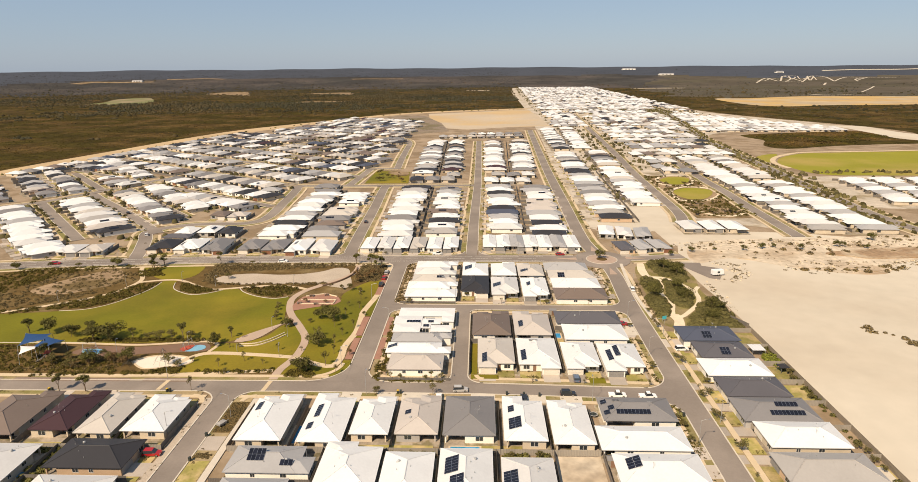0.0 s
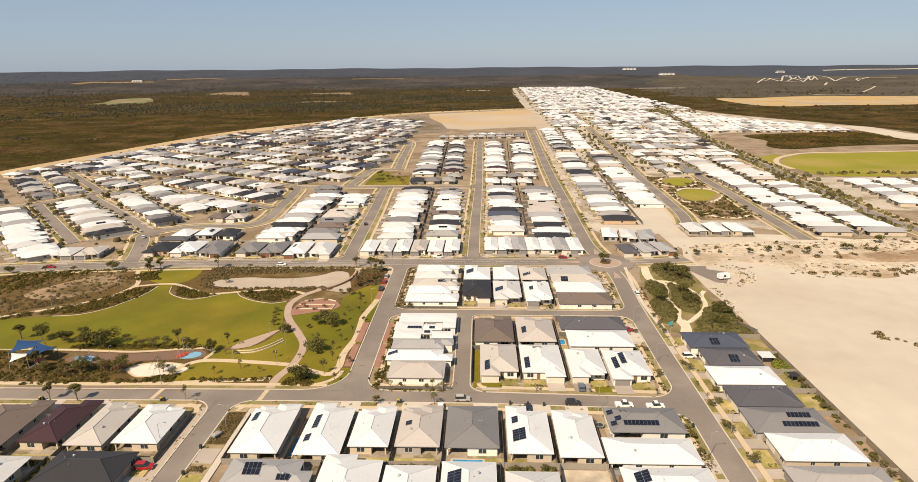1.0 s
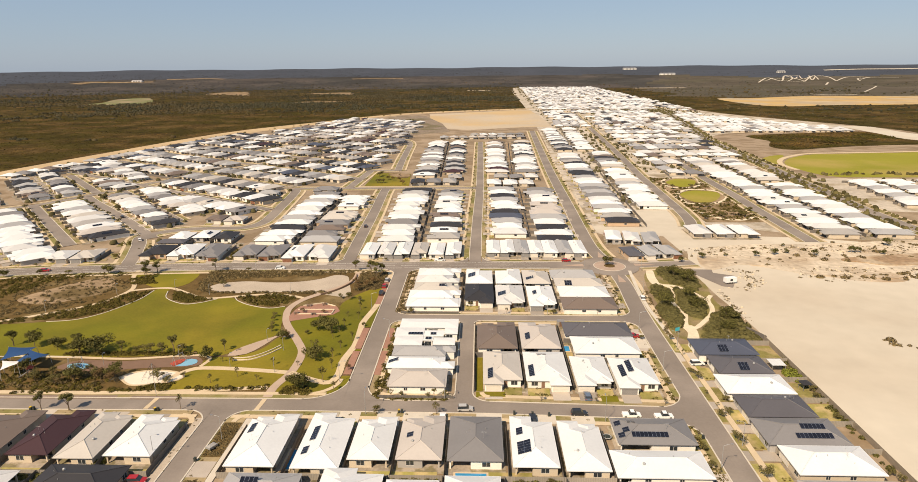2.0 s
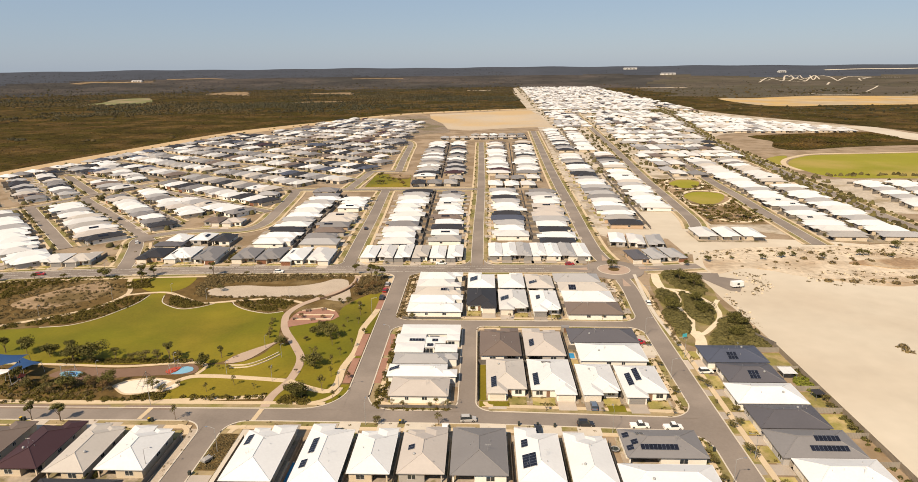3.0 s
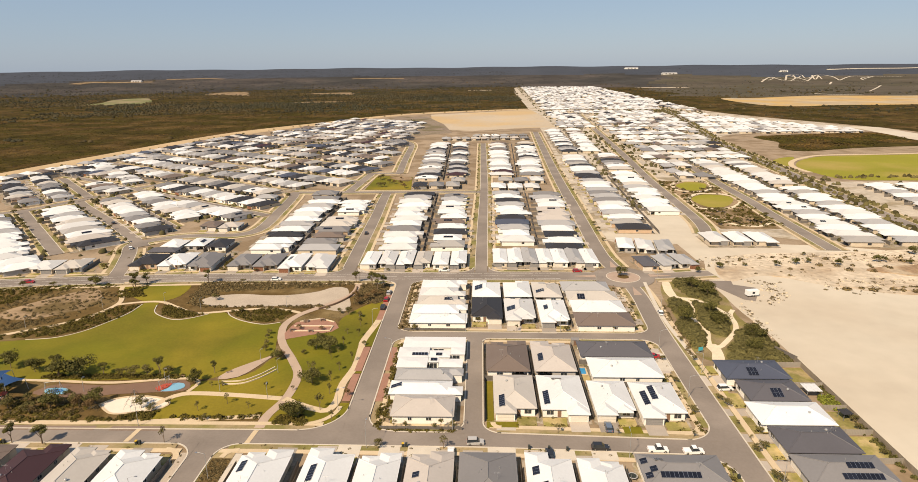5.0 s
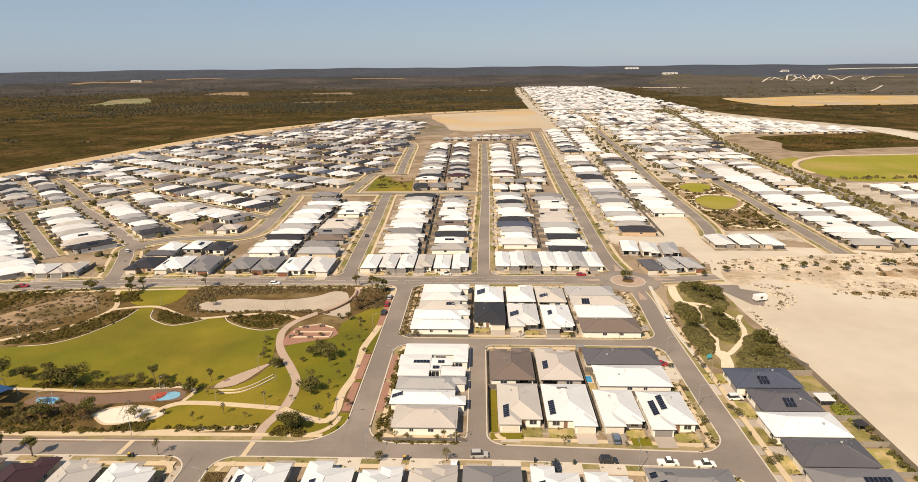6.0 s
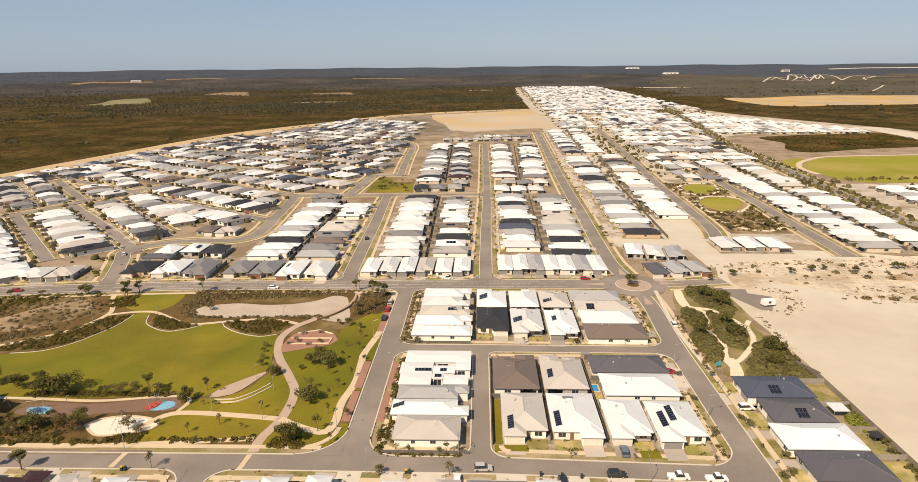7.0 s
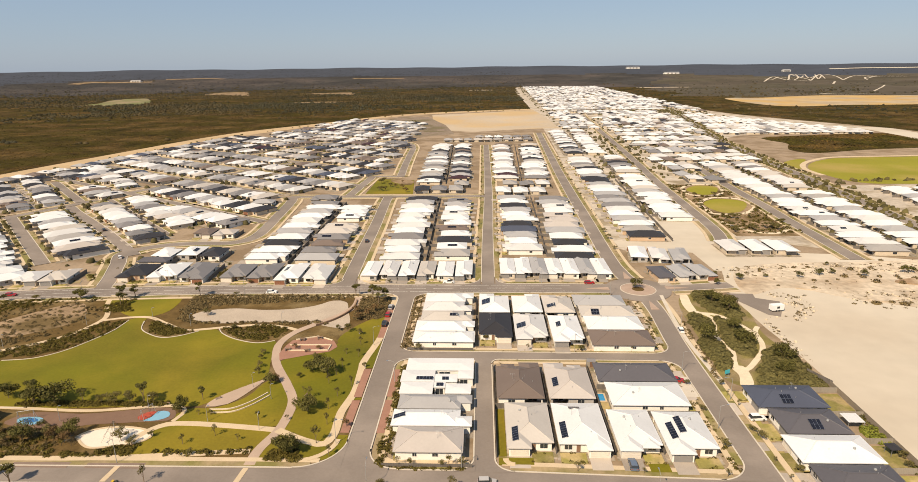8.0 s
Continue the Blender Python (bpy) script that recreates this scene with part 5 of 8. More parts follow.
patch("lawn", [(-170, 285), (-140, 288), (-134.5, 274), (-138, 265.5), (-146, 264.5), (-153, 268), (-161, 276)], 0.16, LAWN, "small mown lawn beside the street")
patch("lawn", [(-62.5, 188), (-63, 201), (-67.5, 211), (-74.5, 223), (-72.6, 231), (-60.6, 238), (-56, 249), (-50, 262), (-45, 264), (-44.6, 246), (-46.6, 228), (-45.9, 208), (-47.4, 197), (-47, 187), (-49, 182), (-56, 184)], 0.16, LAWN, "mown lawn dotted with young trees", step=3)
patch("lawn", [(-99, 179), (-96, 188), (-88, 189.6), (-76, 188.4), (-64, 186.6), (-66, 178), (-86, 175.6), (-98, 174.6)], 0.16, LAWN, "narrow mown lawn between two paths")
patch("lawn", [(-63, 186), (-54, 182), (-49, 181), (-44.5, 176), (-52, 172.8), (-62, 172.4), (-64.6, 178)], 0.16, LAWN, "mown corner lawn")
patch("lawn", [(-94, 190), (-76, 188.8), (-64, 189), (-63.4, 200), (-67.5, 210), (-74.5, 214), (-78, 204), (-85, 198), (-93, 197)], 0.16, LAWN, "mown lawn beside the terrace")
patch("lawn", [(-57.6, 240), (-59, 247), (-54, 258), (-50, 263), (-45.6, 266), (-45, 248), (-48, 236)], 0.172, LAWN, "mown lawn beside the picnic area")
for a, b in ((223, 243), (203, 204.2), (176, 185)):
    patch("lawn", [(-45.6, a), (-42.9, a), (-42.9, b), (-45.6, b)], 0.2, LAWN, "strip of mown grass beside the street", False)
patch("dry_basin", [(-122.8, 264), (-121, 270), (-109, 273.4), (-96, 272), (-84.5, 273.2), (-75.8, 277), (-70, 282.5), (-64, 281), (-61, 271), (-58.2, 260.3), (-59.5, 254.6), (-66, 256), (-75.5, 259.6), (-92, 259.6), (-103, 258.6), (-114.6, 259)], 0.15, GRAVEL, "dry drainage basin of pale gravel")
patch("dry_basin", [(-200, 250), (-190, 268), (-178, 279), (-169, 270), (-166, 260), (-174, 250), (-186, 244)], 0.15, BASIN, "dry sandy basin with low scrub")


def park_path(points, width, material, label, edge=True, z=0.22):
    line = smooth(points, 1.5)
    g = Geo()
    a, b = offset(line, width / 2), offset(line, -width / 2)
    for i in range(len(line) - 1):
        g.face([(*b[i], z), (*b[i + 1], z), (*a[i + 1], z), (*a[i], z)])
        for e in (a, b):
            g.face([(*e[i], z - 0.1), (*e[i + 1], z - 0.1), (*e[i + 1], z), (*e[i], z)])
    structure(g.make("footpath", material), label)


park_path([(-65.2, 171.6), (-65, 178), (-62.5, 188), (-63, 201), (-67.5, 211), (-75, 224), (-78, 232), (-79.5, 241), (-77, 250), (-71, 258), (-63, 268), (-59.5, 277), (-60, 290)], 2.8, PATH_PINK, "winding pinkish path through the park", z=0.232)
park_path([(-63, 187), (-76, 188.6), (-88, 189.6), (-95, 189), (-99, 185), (-101, 180)], 2.2, PATH, "winding cream path", z=0.226)
park_path([(-63, 187), (-57, 183.6), (-52, 181.4), (-48.5, 181), (-47, 186), (-47.4, 196), (-45.8, 208), (-46.4, 222), (-46.6, 228), (-44.2, 245), (-43.6, 262), (-43.9, 289)], 2.4, PATH, "cream path beside the street", z=0.238)
park_path([(-67, 177.4), (-86, 175.4), (-103, 173.8), (-120, 173.2), (-160, 173), (-240, 172)], 1.9, PATH, "cream path beside the street", z=0.244)
park_path([(-230, 212), (-195, 224), (-177, 233.5), (-166, 241.5), (-160, 249), (-157, 259), (-158, 266), (-165, 278), (-168, 288)], 2.0, PATH, "cream path along the planting", z=0.23)
park_path([(-157.5, 260), (-148, 263.4), (-139, 263.6), (-130, 258), (-120, 252), (-112, 252.8), (-104, 255), (-92, 257), (-82, 255), (-76, 252)], 1.7, PATH, "narrow cream path between garden beds", z=0.224)
park_path([(-160, 197), (-139, 196.4), (-121, 195.6), (-105, 198), (-97, 198.6), (-93, 196), (-94, 190.5)], 1.3, PATH, "cream edging path of the playground", z=0.228)
for line in ([(-171, 226), (-161, 228), (-154, 234), (-149, 244), (-146.4, 252), (-146, 261)], [(-139.6, 260), (-137, 253), (-132, 248.4), (-125, 245), (-119, 246.6), (-113.5, 251)], [(-107, 253.4), (-104, 249), (-97, 244), (-88, 241), (-82, 243)], [(-240, 196.4), (-160, 196.4), (-140, 196.8)]):
    ribbon("garden_edge", smooth(line, 1.5), 0, 0.35, 0.26, KERB, "concrete mowing edge", None, 0.12)
patch("terrace", [(-88, 198.4), (-82, 200), (-78.6, 206), (-76, 213), (-73.5, 217), (-77, 214), (-83, 208), (-87, 203)], 0.235, PATH_PINK, "paved pinkish terrace by the lawn")
for k in range(2):
    ribbon("seat_wall", smooth([(-86 + k, 196.6 - k * 1.6), (-80 + k, 197.2 - k * 1.6), (-75.5 + k, 201 - k * 1.6), (-72 + k, 206.5 - k * 1.6)], 1.0), 0, 0.3, 0.5, LIMESTONE, "curved low limestone seating wall", None, 0.5)
patch("playground", [(-141, 191), (-136, 194.6), (-121, 194), (-105, 197), (-98, 197.6), (-94.6, 194), (-95.6, 191), (-104, 190), (-117, 188.4), (-123, 186.4), (-134, 187), (-141, 188.4)], 0.2, SOFTFALL, "brown rubber playground surface")
patch("rubber_mound", [(-138.6, 191.4), (-134, 192), (-131, 190.6), (-131.4, 188.4), (-135, 188.2), (-138, 189.2)], 0.27, PALE_BLUE, "pale blue rubber play surface")
patch("rubber_mound", [(-137, 190.6), (-134, 191.2), (-132.4, 190), (-134, 189), (-136.4, 189.2)], 0.33, BLUE, "dark blue rubber play surface")
patch("rubber_mound", [(-100.6, 195.6), (-97.4, 195.4), (-96.2, 193), (-98.4, 191), (-102.4, 190.6), (-101, 192.6)], 0.27, PALE_BLUE, "pale blue rubber play surface")
patch("rubber_mound", [(-103.4, 195), (-101, 195.4), (-101.4, 192.6), (-103, 190.8), (-105, 192.4)], 0.29, RED, "red rubber play surface")
patch("sand_pit", [(-116.6, 182.6), (-113.6, 186), (-107, 187.6), (-99.6, 186.4), (-96.2, 183.6), (-98, 180.6), (-104, 178.6), (-110.6, 178)], 0.22, paint("play_sand", (0.60, 0.53, 0.44), 0.95, 0.05, 0.2, 0.05, 3, bump=0.03), "white play sand in a curved pit")
ribbon("garden_edge", smooth([(-116.6, 182.6), (-113.6, 186), (-107, 187.6), (-99.6, 186.4), (-96.2, 183.6), (-98, 180.6), (-104, 178.6), (-110.6, 178), (-116.6, 182.6)], 1.0), -0.35, 0.3, 0.34, PATH, "concrete rim of the sand pit", None, 0.15)
patch("picnic_paving", [(-75.5, 227.9), (-77.2, 233), (-76.6, 239.4), (-75.6, 243.3), (-67, 247.2), (-60.6, 243.6), (-58.1, 238.4), (-59.9, 234.8), (-68, 231.4)], 0.24, BRICKPAVE, "red-brown paved picnic area", False)
for a, b in (((-74.6, 234.9), (-60.8, 235.4)), ((-60.8, 235.4), (-60.6, 239.6)), ((-60.6, 239.6), (-75.4, 239.4)), ((-74.4, 243.6), (-67, 246.6)), ((-67, 246.6), (-61, 243.4))):
    ribbon("garden_wall", straight([a, b], 1.0), -0.16, 0.16, 0.6, LIMESTONE, "low limestone wall of the picnic area", None, 0.6)
for x, a, b in ((-44.3, 186, 202.6), (-44.3, 204.6, 222), (-34.6, 186, 203), (-34.6, 205, 222), (-44.0, 246, 276)):
    patch("parking_bay", [(x - 1.2, a), (x + 1.2, a), (x + 1.2, b), (x - 1.2, b)], 0.25, BRICKPAVE, "red brick parking bay beside the street", False)
BROWNPAVE = paint("brown_brick_paving", (0.185, 0.135, 0.105), 0.9, 0.1, 0.3, 0.1, 4)
for a, b in ((-176, -152), (-148, -129), (-125.3, -110.6), (-106.2, -91.5)):
    patch("parking_bay", [(a, 170.0 + 0.004 * a), (b, 170.0 + 0.004 * b), (b, 172.2 + 0.004 * b), (a, 172.0 + 0.004 * a)], 0.25, BROWNPAVE, "red brick parking bay beside the street", False)
ribbon("footpath", straight([(-32.6, 176), (-32.8, 226)], 3), -0.7, 0.7, 0.257, PATH, "cream concrete footpath", 0.2, 0.12)
ribbon("verge", straight([(-34.2, 174), (-34.2, 228)], 3), -1.2, 1.0, 0.2, VERGE, "dry grass verge", 0.2, 0.1)
ribbon("footpath", straight([(-33.2, 242), (-33.2, 288)], 3), -0.7, 0.7, 0.25, PATH, "cream concrete footpath", 0.2, 0.12)
ribbon("boardwalk", smooth([(-71.5, 257.6), (-66.4, 262.6), (-62.6, 269.6), (-61.2, 276), (-61.4, 282)], 1.0), -2.0, -1.5, 0.9, TIMBER, "dark timber retaining edge beside the path", None, 0.8)


def swing_frame(x, y, turn):
    base = new("swing_set")
    base.matrix_basis = pose(x, y, 0.2, 0, 0, turn)
    for s in (-1, 1):
        for t in (-1, 1):
            Geo().tube((s * 2.2, t * 1.0, 0), (s * 1.9, 0, 3.2), 0.06, 0.05, 7).make("leg", STEEL, base)
    Geo().tube((-2.2, 0, 3.2), (2.2, 0, 3.2), 0.06, 0.06, 7).make("crossbar", STEEL, base)
    for s in (-0.8, 0.8):
        g = Geo().box(s - 0.25, s + 0.25, -0.1, 0.1, 0.5, 0.55)
        g.tube((s - 0.22, 0, 0.55), (s - 0.22, 0, 3.2), 0.012, 0.012, 4).tube((s + 0.22, 0, 0.55), (s + 0.22, 0, 3.2), 0.012, 0.012, 4)
        g.make("swing_seat", RUBBER, base)
    tagged(base, "grey steel swing frame on a rubber surface", "swing")


def shade_sail(x, y, turn, size, material, label):
    base = new("shade_sail")
    base.matrix_basis = pose(x, y, 0.2, 0, 0, turn)
    h = (3.6, 4.8, 3.6, 4.8)
    c = [(-size, -size), (size, -size), (size, size), (-size, size)]
    for (a, b), z in zip(c, h):
        Geo().tube((a * 1.08, b * 1.08, 0), (a, b, z + 0.1), 0.09, 0.07, 8).make("mast", STEEL, base)
    g = Geo()
    n = 8
    grid = {}
    for i in range(n + 1):
        for j in range(n + 1):
            u, v = i / n, j / n
            z = (1 - u) * (1 - v) * h[0] + u * (1 - v) * h[1] + u * v * h[2] + (1 - u) * v * h[3]
            pull = 0.14 * math.sin(math.pi * v) * (1 - 2 * u), 0.14 * math.sin(math.pi * u) * (1 - 2 * v)
            grid[i, j] = len(g.v)
            g.v.append(((2 * u - 1) * size + pull[0] * size, (2 * v - 1) * size + pull[1] * size, z))
    for i in range(n):
        for j in range(n):
            g.f.append((grid[i, j], grid[i + 1, j], grid[i + 1, j + 1], grid[i, j + 1]))
            g.m.append(0)
    g.make("canopy", material, base)
    tagged(base, label, "shade sail")


def climbing_net(x, y):
    base = new("climbing_net")
    base.matrix_basis = pose(x, y, 0.2)
    Geo().tube((0, 0, 0), (0, 0, 5.2), 0.09, 0.07, 8).make("mast", STEEL, base)
    g = Geo()
    for k in range(8):
        a = k * math.pi / 4
        g.tube((0, 0, 5.1), (3.6 * math.cos(a), 3.6 * math.sin(a), 0.1), 0.025, 0.025, 4)
    for r in (0.25, 0.5, 0.75):
        for k in range(8):
            a, b = k * math.pi / 4, (k + 1) * math.pi / 4
            z = 5.1 - r * 5
            g.tube((3.6 * r * math.cos(a), 3.6 * r * math.sin(a), z), (3.6 * r * math.cos(b), 3.6 * r * math.sin(b), z), 0.02, 0.02, 4)
    g.make("rope_net", PLASTIC, base)
    tagged(base, "dark rope climbing net round a mast in the sand pit", "climbing frame")


def play_hoop(x, y):
    base = new("play_tunnel")
    base.matrix_basis = pose(x, y, 0.2)
    for k in range(5):
        g = Geo()
        for i in range(9):
            a, b = math.pi * i / 9, math.pi * (i + 1) / 9
            g.tube((1.4 * math.cos(a), k * 0.6, 1.6 * math.sin(a)), (1.4 * math.cos(b), k * 0.6, 1.6 * math.sin(b)), 0.05, 0.05, 5)
        g.make("hoop", PLASTIC, base)
    tagged(base, "dark steel hoops of a play tunnel beside the sand pit", "play tunnel")


def slide(x, y, turn):
    base = new("slide")
    base.matrix_basis = pose(x, y, 0.2, 0, 0, turn)
    Geo().box(-0.8, 0.8, -0.8, 0.8, 1.6, 1.7).make("platform", TIMBER, base)
    for a in (-0.7, 0.7):
        for b in (-0.7, 0.7):
            Geo().tube((a, b, 0), (a, b, 3.0), 0.06, 0.06, 7).make("post", STEEL, base)
    Geo().face([(-1, -1, 3.0), (1, -1, 3.0), (0, 0, 3.9)]).face([(1, -1, 3.0), (1, 1, 3.0), (0, 0, 3.9)]).face([(1, 1, 3.0), (-1, 1, 3.0), (0, 0, 3.9)]).face([(-1, 1, 3.0), (-1, -1, 3.0), (0, 0, 3.9)]).make("roof", RED, base)
    g = Geo()
    for i in range(6):
        u, w = i / 6, (i + 1) / 6
        z0, z1 = 1.7 * (1 - u) ** 1.3 + 0.15, 1.7 * (1 - w) ** 1.3 + 0.15
        g.face([(0.8 + 3 * u, -0.3, z0), (0.8 + 3 * w, -0.3, z1), (0.8 + 3 * w, 0.3, z1), (0.8 + 3 * u, 0.3, z0)])
        for s in (-0.3, 0.3):
            g.face([(0.8 + 3 * u, s, z0), (0.8 + 3 * w, s, z1), (0.8 + 3 * w, s * 1.1, z1 + 0.2), (0.8 + 3 * u, s * 1.1, z0 + 0.2)])
    g.make("chute", ALLOY, base)
    tagged(base, "small playground tower with a metal slide", "slide")


swing_frame(-102, 192.6, 70)
shade_sail(-155.6, 191.6, 18, 4.0, CANVAS, "blue canvas shade sail over the playground")
shade_sail(-148.6, 188.2, -8, 3.4, CANVAS, "blue canvas shade sail over the playground")
shade_sail(-152.0, 183.2, 28, 2.4, paint("sail_white", (0.60, 0.58, 0.56), 0.8, 0.06, 0.5, 0.04, 3), "small white canvas shade sail")
slide(-145.5, 183, 200)
climbing_net(-105.5, 182.6)
play_hoop(-116.5, 178.6)
swing_frame(-135.5, 190, 20)


def bench(x, y, turn):
    base = new("bench")
    base.matrix_basis = pose(x, y, 0.24, 0, 0, turn)
    for k in range(3):
        Geo().box(-0.9, 0.9, -0.22 + k * 0.15, -0.1 + k * 0.15, 0.43, 0.47).make("slat", TIMBER, base)
    for s in (-0.7, 0.7):
        Geo().box(s - 0.04, s + 0.04, -0.2, 0.22, 0, 0.43).make("leg", STEEL, base)
    tagged(base, "timber slat bench in the park", "bench", "park benches")


def picnic_table(x, y, turn):
    base = new("picnic_table")
    base.matrix_basis = pose(x, y, 0.24, 0, 0, turn)
    Geo().box(-1, 1, -0.4, 0.4, 0.7, 0.76).make("tabletop", TIMBER, base)
    for s in (-1, 1):
        Geo().box(-1, 1, s * 0.75 - 0.14, s * 0.75 + 0.14, 0.42, 0.47).make("seat", TIMBER, base)
        Geo().box(s * 0.7 - 0.05, s * 0.7 + 0.05, -0.8, 0.8, 0.0, 0.7).make("leg", STEEL, base)
    tagged(base, "timber picnic table with fixed benches on paving", "picnic table", "picnic tables")


for x, y, t in ((-75, 235.4, 10), (-68, 234.8, 20), (-72, 243.6, 5), (-66, 245, 15)):
    picnic_table(x, y, t)
for x, y, t in ((-86, 202.8, 40), (-60, 205, 80), (-100, 199.6, 0), (-52, 250, 60)):
    bench(x, y, t)

# trees of the park
for kind, places in (
        ("wide", ((-160, 204.5, 1.2), (-150, 202, 1.0), (-139.8, 198.6, 1.35), (-134, 199.4, 1.2), (-94.1, 195.8, 0.9), (-61.9, 220.1, 0.85), (-56.8, 218.6, 0.95), (-60.6, 223.6, 0.8), (-57.1, 196.4, 0.85), (-55.6, 176.4, 1.0), (-58.5, 177.4, 0.8), (-130, 180.6, 0.9), (-118.2, 183, 0.9), (-73.1, 211.6, 0.6))),
        ("tall", ((-141, 200.6, 1.15), (-107.5, 200.6, 0.9), (-50, 279, 1), (-47.5, 281, 1), (-53, 283, 0.9), (-160, 281, 1), (-157.4, 286, 1.0), (-158, 276, 0.9), (-146, 182, 0.9), (-90.5, 202.4, 0.65), (-168, 205, 1.0), (-126, 200.4, 0.75))),
        ("round", ((-115.8, 199.4, 0.95), (-111.1, 199.6, 1), (-104.6, 200.6, 0.8), (-120, 200, 0.8), (-103.2, 181, 0.9), (-99.4, 179.4, 0.7), (-96.1, 183.2, 0.5), (-123.6, 182.4, 1), (-134.5, 178, 1), (-142.6, 180.3, 1.1), (-139, 184, 0.9), (-63.1, 228.4, 0.6), (-65.2, 216.4, 0.6), (-60.8, 252, 0.7), (-57, 251, 0.9), (-82, 228.4, 0.55), (-82.6, 232.4, 0.55), (-79.4, 218.4, 0.7), (-80.4, 223, 0.6), (-84.7, 194.2, 0.5), (-52, 248.6, 0.7), (-101, 253, 0.7), (-117, 266, 0.8), (-128, 186, 0.8), (-82, 175.6, 0.5))),
        ("rust", ((-118, 180, 0.9), (-122, 181.4, 1), (-72.6, 236.6, 0.6), (-64, 236, 0.6), (-72, 213.6, 0.7), (-44.4, 189, 0.6), (-50, 270, 1), (-55, 262, 1), (-52, 266, 0.9), (-57, 268, 0.9), (-47.6, 273, 0.8))),
        ("young", ((-54.9, 212.6, 1.1), (-53.8, 218.3, 1), (-52.9, 223.1, 1.15), (-53.7, 232.9, 1), (-47.5, 211, 0.9), (-58.4, 203.8, 1), (-60.9, 197.3, 1), (-61.8, 191.8, 0.9), (-61.2, 207.2, 0.9), (-50.7, 181.2, 1.3), (-50.4, 205, 1), (-51.6, 198, 1), (-50, 190, 1), (-70, 192, 0.9), (-88, 194, 0.8), (-72, 182, 0.9), (-86, 180, 1), (-79, 184, 1), (-50, 240, 1), (-49, 231, 1), (-46, 175.6, 1)))):
    for x, y, size in places:
        tree(kind, x, y, size)

# planted beds
PR = np.random.default_rng(9)
beds = [([(-175, 228), (-160, 231), (-153, 238), (-148, 248), (-147, 260), (-156, 258), (-160, 250), (-167, 241), (-178, 233), (-235, 212), (-235, 206)], 300, 0), ([(-137, 261), (-132, 250), (-125, 247), (-119, 248.6), (-116, 251), (-123, 253.4)], 120, 0), ([(-106, 254), (-98, 246), (-88, 243), (-80, 248), (-80, 254), (-90, 257)], 140, 0),
        ([(-130, 283), (-60, 286), (-60, 289), (-130, 288)], 170, 1), ([(-58, 262), (-46, 264), (-45.6, 287), (-58, 287)], 300, 1), ([(-128, 262), (-118, 258), (-66, 258), (-72, 261), (-108, 259), (-120, 260), (-124, 268), (-118, 276), (-66, 284), (-66, 286), (-130, 284)], 330, 1),
        ([(-210, 240), (-200, 272), (-178, 283), (-165, 275), (-160, 262), (-168, 250), (-190, 240)], 110, 1), ([(-235, 222), (-196, 228), (-178, 237), (-164, 250), (-190, 240), (-212, 246), (-235, 262)], 260, 1), ([(-235, 262), (-210, 246), (-200, 272), (-178, 284), (-166, 277), (-170, 286), (-222, 278)], 260, 0), ([(-132, 286), (-131, 270), (-124, 270), (-122, 277), (-126, 286)], 60, 1), ([(-145, 174), (-66, 178.6), (-68, 176.4), (-145, 172.4)], 60, 0), ([(-152, 174.5), (-119, 175.4), (-119, 186), (-128, 186), (-152, 186)], 100, 0), ([(-152, 174.5), (-119, 175.4), (-119, 186), (-128, 186), (-152, 186)], 70, 1), ([(-145, 197.4), (-100, 198.8), (-100, 201), (-145, 200)], 130, 0),
        ([(-62, 174), (-52, 173), (-55, 178), (-62, 178)], 40, 0), ([(-155, 284), (-165, 276), (-160, 268), (-150, 270), (-157, 280)], 70, 0), ([(-240, 176), (-150, 176), (-150, 195), (-240, 195)], 420, 0), ([(-105, 176), (-97, 176.5), (-97, 180), (-105, 178)], 30, 0), ([(-35, 236.5), (-31.5, 236.5), (-31.5, 288), (-35, 288)], 60, 1), ([(-33.6, 174), (-30.4, 174), (-30.4, 226), (-33.6, 226)], 90, 0)]
for k, (poly, n, kind) in enumerate(beds):
    n = int(n * 1.9)
    p = within(poly, n, k)
    shrub_bed("shrub_bed", "dense low native shrubs in a mulched bed" if not kind else "dry greyish low scrub", p, PR.uniform(0.35, 1.2, n) ** 1.0, SHRUB[kind], 26, 0.8, k)

# the bushy reserve east of the street
patch("reserve_ground", [(69.5, 217), (71, 240), (73, 274), (79, 291), (93, 296), (99, 274), (96, 251), (99, 222), (84, 211)], 0.10, paint("reserve_soil", (0.165, 0.135, 0.042), 0.95, 0.25, 0.15, 0.2, 1.5, second=(0.20, 0.15, 0.075), second_size=0.12), "grassy ground of a small reserve")
patch("plaza", [(77.8, 291), (80.6, 290.5), (79.4, 281), (78.6, 272), (75.6, 271.6), (75.4, 280)], 0.2, LIMESTONE, "pale paved entry to the reserve", step=1.5)
patch("plaza", [(72.6, 213.5), (76.6, 213.8), (78.6, 222), (78.2, 226.4), (74.2, 226), (74.6, 220)], 0.2, LIMESTONE, "pale paved clearing in the reserve", step=1.5)
park_path([(77, 273), (80, 270.6), (82.2, 266.5), (81.3, 260), (78.8, 253), (77.9, 247), (79.2, 238), (77, 230), (75.8, 225)], 1.7, LIMESTONE, "winding pale concrete path through the reserve", z=0.212)
